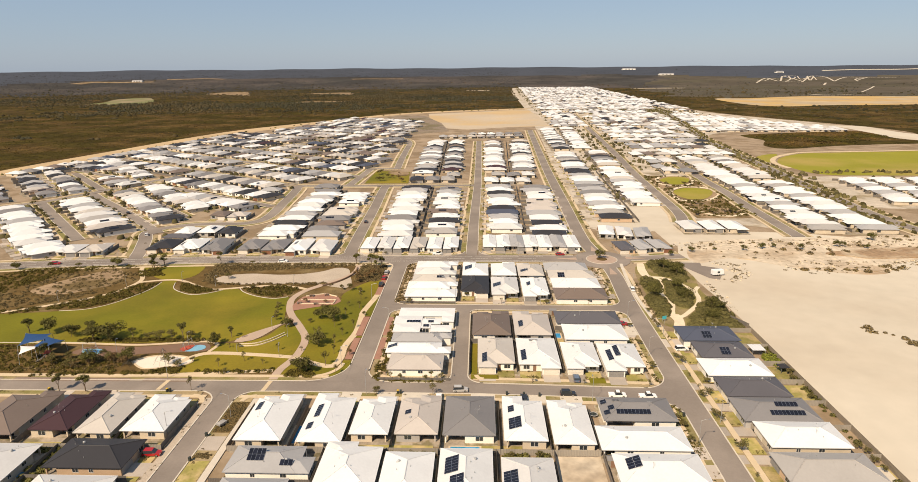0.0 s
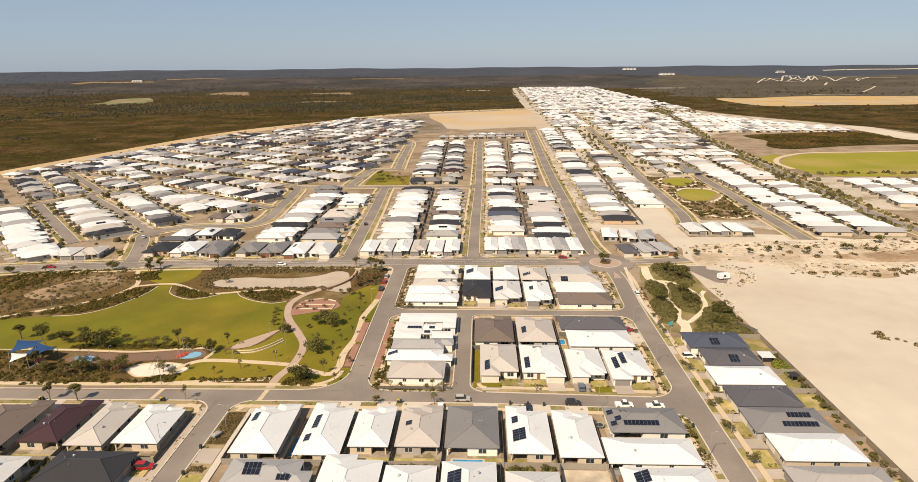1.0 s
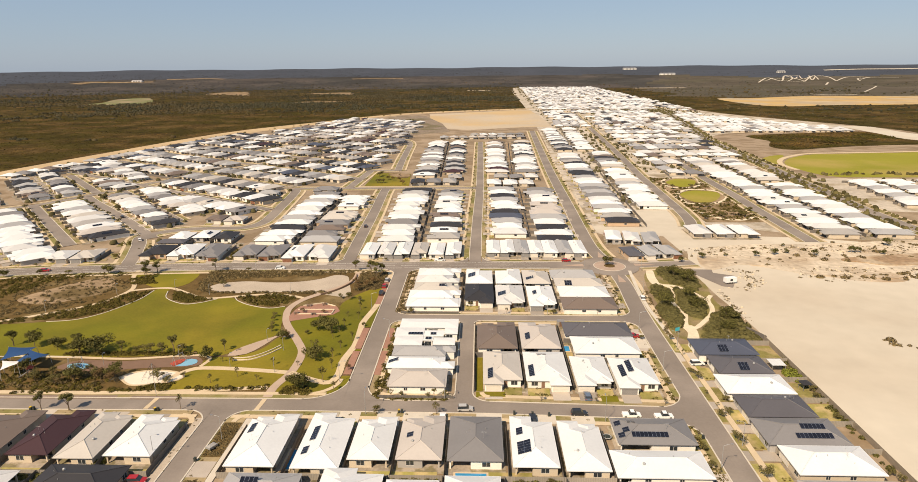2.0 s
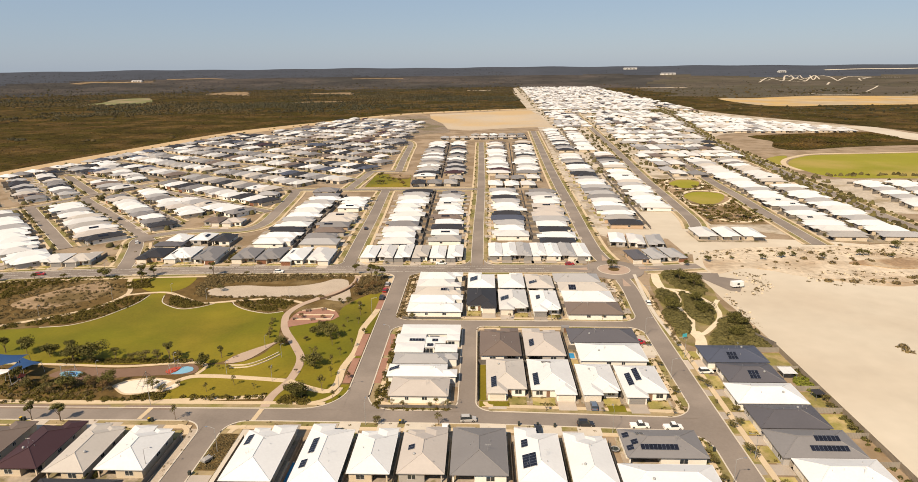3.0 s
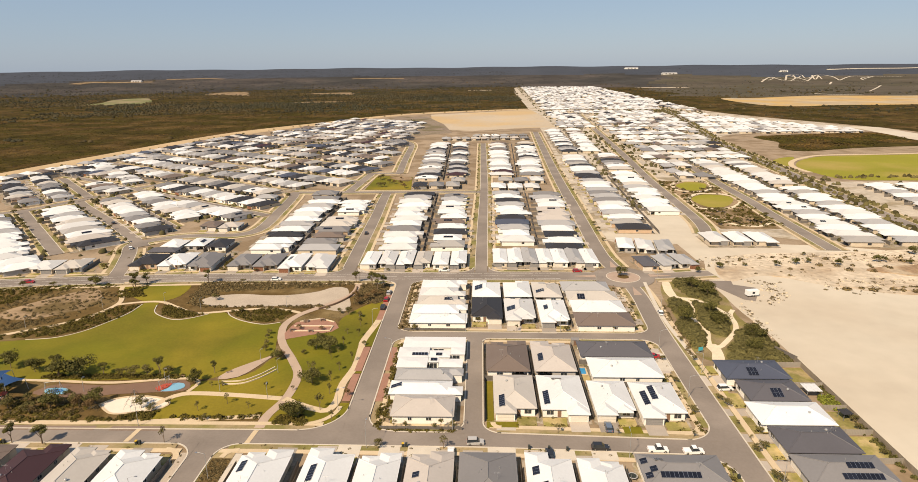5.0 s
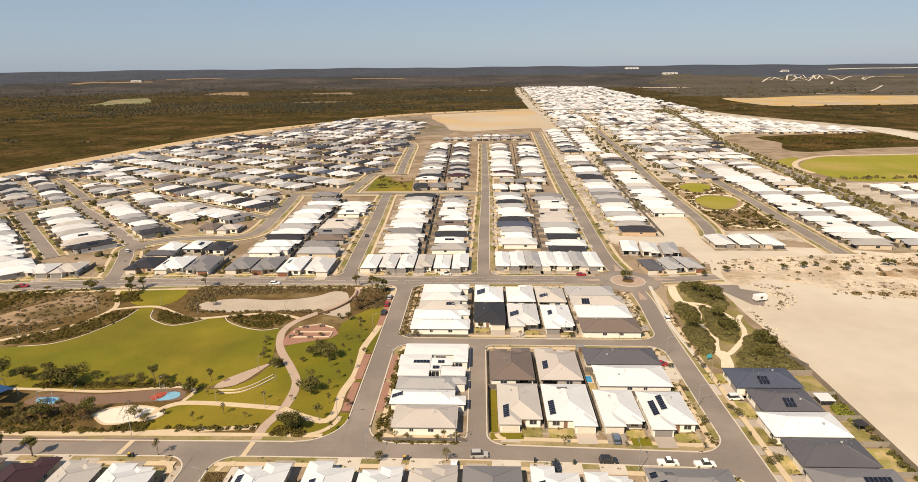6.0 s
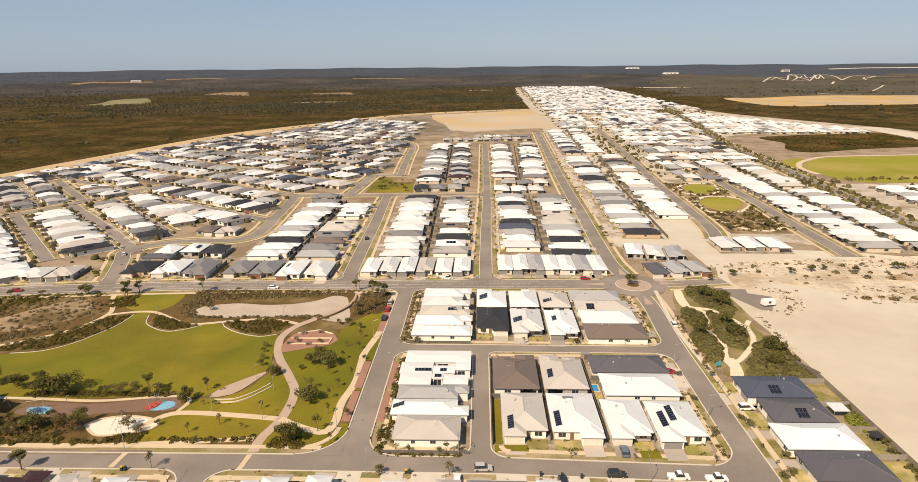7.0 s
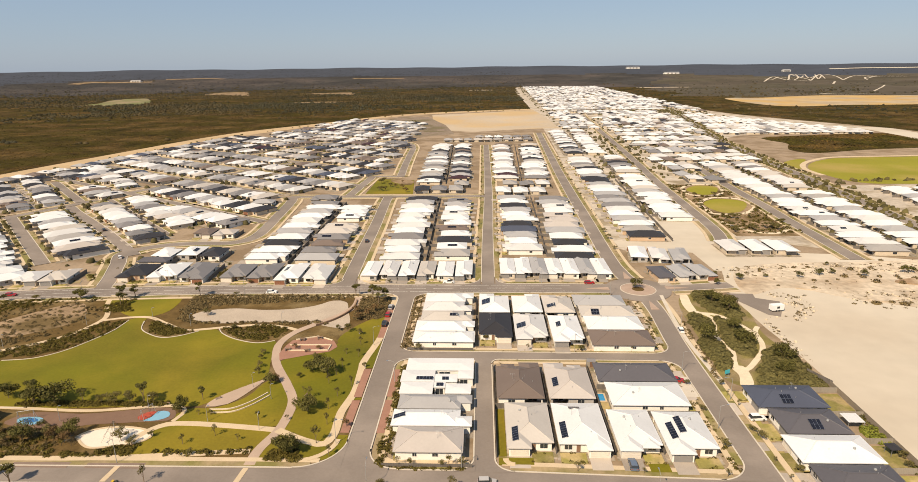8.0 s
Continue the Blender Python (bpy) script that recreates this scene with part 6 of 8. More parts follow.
park_path([(78, 271), (84, 269.6), (88, 265.5), (90.6, 259.5), (92.4, 252), (92.2, 245), (89.3, 237.3), (83.8, 229.8), (79.8, 225), (77, 223)], 1.9, LIMESTONE, "winding pale concrete path through the reserve", z=0.206)
park_path([(96.5, 258), (93.5, 253), (92.3, 246)], 1.8, LIMESTONE, "winding pale concrete path through the reserve", z=0.209)
park_path([(69.6, 290), (67.6, 268), (66.4, 246), (66.8, 228), (67.4, 214)], 1.5, KERB, "pale concrete footpath beside the reserve", z=0.285)
res = np.concatenate([within(poly, m, 70 + k) for k, (poly, m) in enumerate((([(84.5, 293.4), (92, 293.5), (96.4, 276), (94, 263), (91.6, 263), (88, 269), (83.4, 273), (82, 284)], 200), ([(74.4, 270), (79, 268), (80, 258), (76.6, 249.5), (72.4, 256)], 100), ([(70.4, 245), (75.5, 248), (77.4, 237), (74, 226.5), (70.8, 222.5), (69.8, 232)], 130), ([(83.8, 266), (88.4, 261), (90.6, 251), (88, 239), (83, 232.5), (80.8, 238), (79.8, 246), (82.8, 256)], 190), ([(90.6, 237), (97, 240), (98.2, 228.8), (98.2, 212.4), (79, 212.6), (80.5, 220.6), (86, 228.6)], 240)))])
shrub_bed("shrub_thicket", "dense dark green thicket of tall shrubs", res, PR.uniform(0.8, 2.0, len(res)), paint("thicket_leaf", (0.098, 0.086, 0.032), 0.85, 0.32, 0.10, 0.0, 1, island=0.28, spec=0.08), 100, 0.9, 74)
for x, y in ((88, 282), (92, 274), (86, 254), (85, 244), (94, 232), (90, 222), (74, 246)):
    tree("wide", x, y, 1.0)
shrub_bed("shrub_bed", "low grey-green verge shrubs in gravel", within([(66.4, 216), (68.4, 216), (70.5, 262), (68, 262)], 60, 75), PR.uniform(0.4, 0.9, 60), SHRUB[1], 24, 0.8, 76)

# scrub on the sand
n = 210
p = np.concatenate([within([(104, 300), (112, 326), (190, 340), (250, 345), (400, 354), (400, 322), (190, 306), (130, 296)], n, 80), within([(150, 282), (190, 278), (250, 306), (330, 330), (330, 310), (230, 292)], 300, 81), within([(140, 214), (155, 196), (165, 188), (168, 192), (150, 208), (143, 216)], 40, 82)])
shrub_bed("dune_scrub", "scattered low dune scrub on the sand", p, 0.3 + 1.9 * PR.uniform(0, 1, len(p)) ** 2.5, SHRUB[1], 34, 0.7, 83)
for k, (x, y, r) in enumerate(((300, 300, 14), (185, 284, 9), (160, 287, 7), (136, 300, 5), (240, 318, 12), (330, 330, 14))):
    patch("spoil_heap", [(x + r * math.cos(a) * (1 + 0.25 * math.sin(3 * a + k)), y + r * 0.5 * math.sin(a)) for a in np.linspace(0, 2 * math.pi, 10)[:-1]], 0.5, SAND_ROUGH, "low heap of brown spoil on the sand", True, 0.45)
patch("access_track", [(97.6, 296), (99, 292.6), (109, 292.3), (108, 287.5), (116.5, 283.5), (114, 276), (109.5, 267.5), (105.5, 269.5), (99.5, 284)], 0.16, ASPHALT, "grey asphalt stub ending on the sand", False)
bands = [within(poly, m, 140 + k) for k, (poly, m) in enumerate((([(98.7, 312), (136, 318), (168, 320), (215, 320), (330, 324), (330, 338), (174, 334), (141, 333), (102, 326)], 520), ([(144, 281), (156, 275.5), (186, 279), (260, 296), (330, 308), (330, 318), (195, 294), (174, 296.6), (154, 297)], 420), ([(112, 296), (131, 291), (124, 270), (114, 262), (102, 268), (116, 269), (120, 285)], 90), ([(100, 262), (101.5, 230), (103, 230), (103, 262)], 40)))]
p = np.concatenate(bands)
shrub_bed("dune_scrub", "dry grey tufts and rubble on the sand", p, 0.2 + 0.8 * PR.uniform(0, 1, len(p)) ** 2, SHRUB[1], 14, 0.5, 145)
stones = Geo()
for x, y in p[::3] + PR.normal(size=p[::3].shape) * 2:
    r = PR.uniform(0.2, 0.6)
    stones.prism([(x + r * math.cos(t) * PR.uniform(0.7, 1.2), y + r * math.sin(t) * PR.uniform(0.7, 1.2)) for t in (0, 1.2, 2.5, 3.8, 5.0)], 0.1, 0.1 + r * 0.7)
tagged(stones.make("rubble", LIMESTONE), "pale limestone rubble lying on the sand", "rubble", "", "stuff")
patch("soil_bank", [(178, 307.5), (188, 312), (212, 316.5), (260, 324), (300, 322), (290, 308), (240, 303), (198, 299.5), (188, 303)], 0.55, paint("brown_soil", (0.27, 0.18, 0.105), 0.95, 0.25, 0.06, 0.25, 0.6, bump=0.06, second=(0.36, 0.28, 0.19), second_size=0.08), "low bank of brown soil on the sand", True, 0.5)
for x, y, s in ((101.8, 316.7, 0.7), (110.5, 310.6, 1.1), (139, 313.9, 0.8), (149.9, 317.1, 0.9), (156.7, 319.3, 0.8), (169.5, 315.6, 1.0), (190.6, 320.5, 1.3), (194, 321, 1.0), (216.3, 333.8, 1.2), (161, 331.8, 0.7), (123.9, 313.8, 0.5), (205, 318, 0.9), (98, 304, 0.9)):
    tree("wide", x, y, 0.6 * s)

# yards behind the rows on the northern street
for poly in ([(-188, 323), (-134, 326.5), (-134, 337), (-188, 334)], [(-128, 325.5), (-78, 325.5), (-78, 330), (-128, 330)], [(-62, 329.5), (-12, 329.5), (-12, 334), (-62, 334)]):
    patch("back_yard", poly, 0.115, PAD, "dark paved and planted back yards", False)
    q = within(poly, 40, 160)
    shrub_bed("shrub_bed", "garden shrubs in the back yards", q, PR.uniform(0.4, 1.1, 40), SHRUB[0], 24, 0.9, 161)

# small park among the eastern blocks
patch("park_ground", [(138.6, 384), (138.4, 440), (141, 540), (184, 540), (184.4, 470), (180.5, 420), (178.5, 384)], 0.1, BASIN, "brown mulched ground of a small park", False)
patch("lawn", [(152, 516), (160, 530), (169, 535), (179, 527), (170, 505), (158, 499)], 0.2, OVAL, "small curved lawn")
patch("lawn", [(147.6, 460), (151.3, 474), (163.8, 484), (178, 478), (176.8, 464), (164.4, 444), (152, 442)], 0.2, OVAL, "small oval lawn")
park_path([(144, 440), (146, 468), (160, 487), (176, 486), (182, 474), (180, 458), (166, 440), (150, 437), (144, 440)], 3.2, LIMESTONE, "cream path round a small lawn")
park_path([(148, 500), (152, 526), (166, 539), (182, 532), (174, 504), (160, 494), (148, 500)], 2.8, LIMESTONE, "cream path round a small lawn")
park_path([(141, 420), (150, 396), (162, 390), (173, 398), (180, 414), (181, 440)], 2.8, LIMESTONE, "cream path through the small park")
p = within([(140, 390), (142, 538), (183, 538), (180, 390)], 620, 90)
p = p[~inside([(145, 438), (147, 470), (162, 489), (180, 482), (180, 456), (164, 438)], p) & ~inside([(148, 497), (152, 528), (168, 540), (183, 530), (174, 502), (158, 494)], p)]
shrub_bed("shrub_bed", "native shrubs in a small park", p, PR.uniform(0.6, 1.6, len(p)), SHRUB[0], 26, 0.9, 91)
for x, y in within([(139, 392), (141, 530), (182, 530), (184, 392)], 40, 92):
    if not inside([(144, 436), (145, 472), (162, 491), (184, 482), (182, 452), (164, 436)], np.array([[x, y]]))[0] and not inside([(146, 495), (150, 530), (168, 542), (185, 530), (176, 500), (158, 492)], np.array([[x, y]]))[0]:
        tree("round", x, y, 1.0)
patch("lawn", [(-97, 505), (-60, 505), (-65, 562), (-97, 570)], 0.2, LAWN, "small grassed square", False)
patch("garden_bed", [(-84, 556), (-67, 540), (-66, 560), (-82, 566)], 0.23, BASIN, "mulched bed in the grassed square")
for x, y in within([(-96, 520), (-66, 508), (-64, 556), (-96, 564)], 10, 93):
    tree("rust" if x > -80 else "round", x, y, 1.1)

# street trees
TR = random.Random(12)


def avenue_of_trees(line, d, gap, start, end, kinds, size=1.0, keep=0.85):
    seg = np.linalg.norm(np.diff(line, axis=0), axis=1)
    s = np.concatenate([[0], np.cumsum(seg)])
    side = offset(line, d)
    t = start
    while t < min(end, s[-1]):
        p = [float(np.interp(t, s, side[:, j])) for j in (0, 1)]
        if TR.random() < keep and free(np.array([p]), 0.6)[0]:
            tree(TR.choice(kinds), p[0], p[1], size * TR.uniform(0.75, 1.2))
        t += gap * TR.uniform(0.75, 1.25)


for kind, x, y, size in (("tall", -128.6, 163.4, 0.85), ("tall", -120.2, 163.2, 0.88), ("young", -88.0, 164.4, 1.25), ("round", -31, 163.3, 0.75), ("young", -14, 163.4, 1.2)):
    tree(kind, x, y, size)
avenue_of_trees(S_STREET, 4.4, 17, 232, 320, ("young",), 1.0)
avenue_of_trees(EAST, -5.4, 16, 180, 300, ("young", "round"), 0.7)
avenue_of_trees(EAST, 5.2, 16, 180, 330, ("young", "round"), 0.6)
avenue_of_trees(MID, 4.0, 17, 10, 92, ("round", "young"), 0.7)
avenue_of_trees(NORTH, -8.0, 15, 250, 470, ("round", "tall", "wide"), 0.85)
avenue_of_trees(NORTH, 7.8, 14, 250, 575, ("round", "young"), 0.6)
avenue_of_trees(AVENUE, 5.6, 15, 12, 480, ("young",), 0.9)
avenue_of_trees(AVENUE, -5.6, 15, 12, 480, ("young",), 0.9)
avenue_of_trees(K_ROAD, 5.4, 15, 12, 300, ("round", "young"), 0.7)
avenue_of_trees(NORTH_EAST, -6.2, 17, 40, 400, ("round", "young"), 0.7)
for k in range(2):
    avenue_of_trees(WEST[k], 5.4, 11, 15, 200, ("round",), 0.8)
    avenue_of_trees(WEST[k], -5.4, 13, 15, 200, ("round", "young"), 0.7)
tree("wide", 60.6, 298.4, 0.75, None, 0.4)
for x, y in ((-17, 172.4), (-25, 172.6), (-12, 172.6), (-45.6, 223.4), (-29.4, 188), (-29, 181), (-30, 176), (-5.6, 245), (70, 172), (68, 165), (96.5, 139), (97.6, 137), (97, 133), (97.4, 129.6), (97, 163), (98, 178), (97, 174), (15, 133), (8, 132.8), (-21, 132.6), (-17, 132.4), (-14, 132.8), (-26, 133), (55, 141), (54.6, 152), (55.4, 148)):
    tree("round", x, y, 0.55)

# distant trees: along the far streets and in the bush
def dome_mass(name, label, places, sizes, material, seed, flat=0.75):
    """Distant crowns as rough eight-sided clumps joined into one mass."""
    rng = np.random.default_rng(seed)
    n = len(places)
    z = ground_height(places[:, 0], places[:, 1])
    ang = np.arange(6) * math.pi / 3
    tmpl = np.concatenate([np.stack([np.cos(ang), np.sin(ang), np.full(6, 0.15)], 1), np.stack([0.72 * np.cos(ang + 0.5), 0.72 * np.sin(ang + 0.5), np.full(6, 0.7)], 1), [(0.05, 0.05, 1.0)]])
    faces = np.array([f for i in range(6) for j in [(i + 1) % 6] for f in ((i, j, 6 + i), (j, 6 + j, 6 + i), (6 + i, 6 + j, 12))])
    m = len(tmpl)
    a = rng.uniform(0, 6.28, n)
    jit = tmpl[None] * rng.uniform(0.7, 1.25, (n, m, 3))
    x = (jit[..., 0] * np.cos(a)[:, None] - jit[..., 1] * np.sin(a)[:, None]) * sizes[:, None] + places[:, 0, None]
    y = (jit[..., 0] * np.sin(a)[:, None] + jit[..., 1] * np.cos(a)[:, None]) * sizes[:, None] + places[:, 1, None]
    h = jit[..., 2] * sizes[:, None] * flat + z[:, None]
    v = np.stack([x, y, h], -1).reshape(-1, 3).astype(np.float32)
    f = (faces[None] + m * np.arange(n)[:, None, None]).reshape(-1).astype(np.int32)
    data = bpy.data.meshes.new(name)
    data.vertices.add(len(v))
    data.vertices.foreach_set("co", v.ravel())
    data.loops.add(len(f))
    data.loops.foreach_set("vertex_index", f)
    data.polygons.add(len(f) // 3)
    data.polygons.foreach_set("loop_start", np.arange(0, len(f), 3, dtype=np.int32))
    data.update(calc_edges=True)
    data.materials.append(material)
    return tagged(put(name, data), label, "trees", "", "stuff")


ESTATE_EDGE = [(-520, 60), (-472, 560), (-448, 705), (-392, 940), (-300, 1104), (-156, 1312), (86, 1432), (104, 1700), (132, 2700), (300, 3060), (440, 2960), (480, 2400), (452, 1600), (480, 1260), (610, 940), (570, 790), (480, 500), (420, 300), (300, 60), (0, -250)]
PASTURE = paint("far_pasture", (0.13, 0.135, 0.045), 0.95, 0.2, 0.02, 0.1, 0.1, second=(0.22, 0.165, 0.095), second_size=0.012)
FIELDS = [([(-1000, 2250), (-1010, 2400), (-930, 2470), (-790, 2130), (-880, 2200)], BASIN), ([(-1084, 1690), (-1075, 1750), (-1140, 1940), (-1095, 2030), (-1005, 1900), (-930, 1725), (-995, 1640)], PASTURE), ([(-650, 2260), (-560, 2330), (-480, 2340), (-450, 2160), (-560, 2200)], BASIN), ([(-520, 1700), (-500, 1750), (-400, 1760), (-380, 1720)], BASIN),
          ([(620, 2560), (640, 2600), (820, 2600), (800, 2560)], SAND_ROUGH), ([(-60, 2440), (-40, 2470), (40, 2470), (30, 2440)], SAND_ROUGH)]
for poly, material in FIELDS:
    patch("field", poly, 0.12, material, "cleared field in the bushland", True, 0.1, 40)
CLEAR = [q for q, _ in FIELDS] + [ESTATE_EDGE, [(645, 1780), (760, 1805), (968, 1895), (1217, 1866), (1720, 1920), (1610, 1590), (975, 1465), (811, 1460), (695, 1425), (630, 1500)], [(540, 1000), (540, 780), (700, 680), (750, 720), (600, 990)], [(280, 540), (280, 660), (330, 690), (505, 720), (660, 710), (660, 540)]]
TRACKS = [[(1241, 2884), (1399, 3155), (1378, 2962), (1537, 3272), (1601, 3258)], [(1453, 2903), (1661, 3237), (1675, 3130), (1578, 2877)], [(1537, 3272), (1453, 2903), (1378, 2962)], [(1578, 2877), (1739, 3075), (1800, 2998)], [(1252, 2110), (1539, 2521)], [(1601, 3258), (1520, 3050), (1661, 3237), (1560, 2990)], [(1399, 3155), (1470, 3060), (1560, 3190)], [(1660, 2840), (1720, 2960), (1800, 2998), (1900, 2960)],
          [(-1908, 2919), (-1900, 3050), (-1772, 3046), (-1637, 3120)], [(-1656, 3300), (-1500, 3380), (-1380, 3380)], [(-700, 3440), (-600, 3480), (-430, 3500)]]
BR = np.random.default_rng(21)
n = 150000
r = 560 * (4700 / 560) ** BR.uniform(0, 1, n) ** 0.8
a = BR.uniform(-0.86, 0.82, n)
p = np.stack([r * np.sin(a), r * np.cos(a)], 1)
ok = np.ones(n, bool)
for poly in CLEAR:
    ok &= ~inside(poly, p)
for line in TRACKS:
    for x, y in straight(line, 15):
        ok &= ~((np.abs(p[:, 0] - x) < 20) & (p[:, 1] > y - 110) & (p[:, 1] < y + 15))
p, r = p[ok], r[ok]
thick = np.array([noise.noise(Vector((x * 0.0022, y * 0.0040, 0))) + 0.6 * noise.noise(Vector((x * 0.011, y * 0.014, 4))) + 0.35 * noise.noise(Vector((x * 0.04, y * 0.05, 8))) for x, y in p])
forest = (r + 260 * (p[:, 0] > 150) > 1380 + 420 * thick) & (thick + BR.normal(size=len(r)) * 0.12 > -0.15 - np.clip((r - 1900) / 2500, 0, 0.5))
forest |= (thick > 0.62) & (BR.uniform(0, 1, len(r)) < 0.35)
low = ~forest & (thick + BR.normal(size=len(r)) * 0.15 > -0.45)
dome_mass("heath", "low brown and olive heath scrub", p[low], BR.uniform(0.4, 1.3, low.sum()) * (0.6 + r[low] / 2600), HEATH, 22, 0.42)
forest &= ~((p[:, 0] > 0.06 * p[:, 1]) & (BR.uniform(0, 1, len(r)) < 0.88))
forest &= r < 4000 + BR.normal(size=len(r)) * 300
far_p, far_r = p[forest], r[forest]
size = 0.68 * np.clip(2.3 * np.exp(0.5 * BR.normal(size=len(far_p))), 0.9, 4.6) * (0.8 + far_r / 3600) * (1 + 0.5 * np.clip(thick[forest], -0.6, 0.8))
# trees past about 2500 m take the leaf colour with haze in it
haze_tinted = far_r + BR.normal(size=len(far_r)) * 400 > 2500
dome_mass("woodland", "dark olive woodland beyond the heath", far_p[~haze_tinted], size[~haze_tinted], FOREST, 23, 0.9)
dome_mass("woodland", "far woodland with distance haze in its leaf colour", far_p[haze_tinted], 0.7 * size[haze_tinted], HAZY_FOREST, 29, 0.5)
q = within([(367, 864), (465, 891), (536, 903), (545, 850), (530, 800), (478, 790), (455, 760), (412, 742), (354, 720), (340, 742), (351, 770), (362, 800), (355, 834)], 1900, 24)
dome_mass("heath", "low olive heath scrub beside the oval", q, BR.uniform(0.5, 1.6, len(q)), HEATH, 25, 0.55)
q = np.concatenate([within(poly, m, 30 + i) for i, (poly, m) in enumerate((([(300, 980), (318, 980), (355, 1230), (400, 1450), (340, 1440), (318, 1190)], 130), ([(200, 1900), (260, 1900), (300, 2050), (210, 2050)], 50), ([(215, 1326), (385, 1326), (385, 1350), (215, 1350)], 190), ([(345, 1180), (398, 1180), (400, 1330), (352, 1330)], 150), ([(160, 1760), (265, 1760), (265, 1800), (160, 1800)], 50), ([(110, 900), (440, 900), (440, 2700), (140, 2700)], 2600), ([(-330, 650), (-100, 650), (-120, 1150), (-250, 1050)], 700), ([(100, 560), (240, 560), (290, 880), (120, 880)], 800), ([(190, 350), (246, 350), (290, 560), (215, 560)], 170), ([(100, 420), (132, 420), (146, 560), (104, 560)], 60), ([(296, 415), (390, 415), (400, 525), (300, 525)], 120), ([(-340, 420), (-170, 400), (-110, 640), (-380, 640)], 700), ([(-330, 330), (-200, 310), (-150, 330), (-150, 480), (-330, 440)], 140)))])
q = q[free(q, 1.0)]
dome_mass("distant_trees", "olive trees among the far houses", q, BR.uniform(0.8, 2.5, len(q)), paint("garden_tree_leaf", (0.075, 0.065, 0.030), 0.9, 0.2, 0.05, 0.0, 1, island=0.4, spec=0.05), 26, 1.25)
rows = []
for d in (-9, -6.5, 6.5, 9, 0.4):
    side = offset(TREE_ROAD, d)
    rows.append(side[::2] + BR.normal(size=side[::2].shape) * 1.2)
rows.append(np.stack([np.linspace(300, 470, 60), 552 + 18 * np.sin(np.linspace(0, 3, 60)) - np.linspace(0, 36, 60)], 1) + BR.normal(size=(60, 2)) * 2)
q = np.concatenate(rows)
dome_mass("roadside_trees", "dark trees lining the wide estate road", q, BR.uniform(0.8, 2.3, len(q)), paint("roadside_leaf", (0.078, 0.066, 0.026), 0.85, 0.2, 0.05, 0.0, 1, island=0.5, spec=0.06), 27, 1.2)
q = np.concatenate([offset(smooth([(-455, 553), (-428, 690), (-378, 905), (-295, 1072), (-152, 1290), (86, 1404)], 14), d) for d in (-9, -12)])
q = q[BR.uniform(0, 1, len(q)) < 0.35] + BR.normal(size=(1, 2))
dome_mass("roadside_trees", "dark shrubs beside the sand track", q, BR.uniform(0.9, 2.2, len(q)), LEAF[0], 28, 1.0)

# garden shrubs at the house fronts and on the verges
sh = []
GR = np.random.default_rng(31)
for q, fine in LAWNS:
    (x0, y0), (x1, y1), (x2, y2), (x3, y3) = q
    m = 7 if fine > 1 else 3
    for _ in range(m):
        u, v = GR.uniform(0, 1), GR.choice((GR.uniform(0, 0.18), GR.uniform(0.82, 1)))
        sh.append((x0 + (x3 - x0) * u + (x1 - x0) * v, y0 + (y3 - y0) * u + (y1 - y0) * v))
sh = np.array(sh)
shrub_bed("garden_shrubs", "small garden shrubs in front of the houses", sh, GR.uniform(0.25, 0.7, len(sh)), SHRUB[0], 18, 0.9, 32)
vs = []
for line, d in ((EAST, 4.8), (S_STREET, -4.2), (MID, 3.6), (MID, -3.4), (NORTH, -6.6), (NORTH, 6.6), (AVENUE, 4.8), (AVENUE, -4.8), (K_ROAD, 4.4), (NORTH_EAST, 5.6), (NORTH_EAST, -5.6), (SIDE, 4.6), (SIDE, -4.4)):
    side = offset(line, d)
    side = side[(side[:, 1] > 100) & (side[:, 1] < 620)]
    side = np.repeat(side, 2, 0) + GR.normal(size=(2 * len(side), 2)) * 0.6
    vs.append(side[GR.uniform(0, 1, len(side)) < 0.42])
vs = np.concatenate(vs)
vs = vs[free(vs, 0.4)]
shrub_bed("verge_shrubs", "small tufts and shrubs on the verges", vs, GR.uniform(0.22, 0.6, len(vs)), SHRUB[1], 16, 0.8, 33)


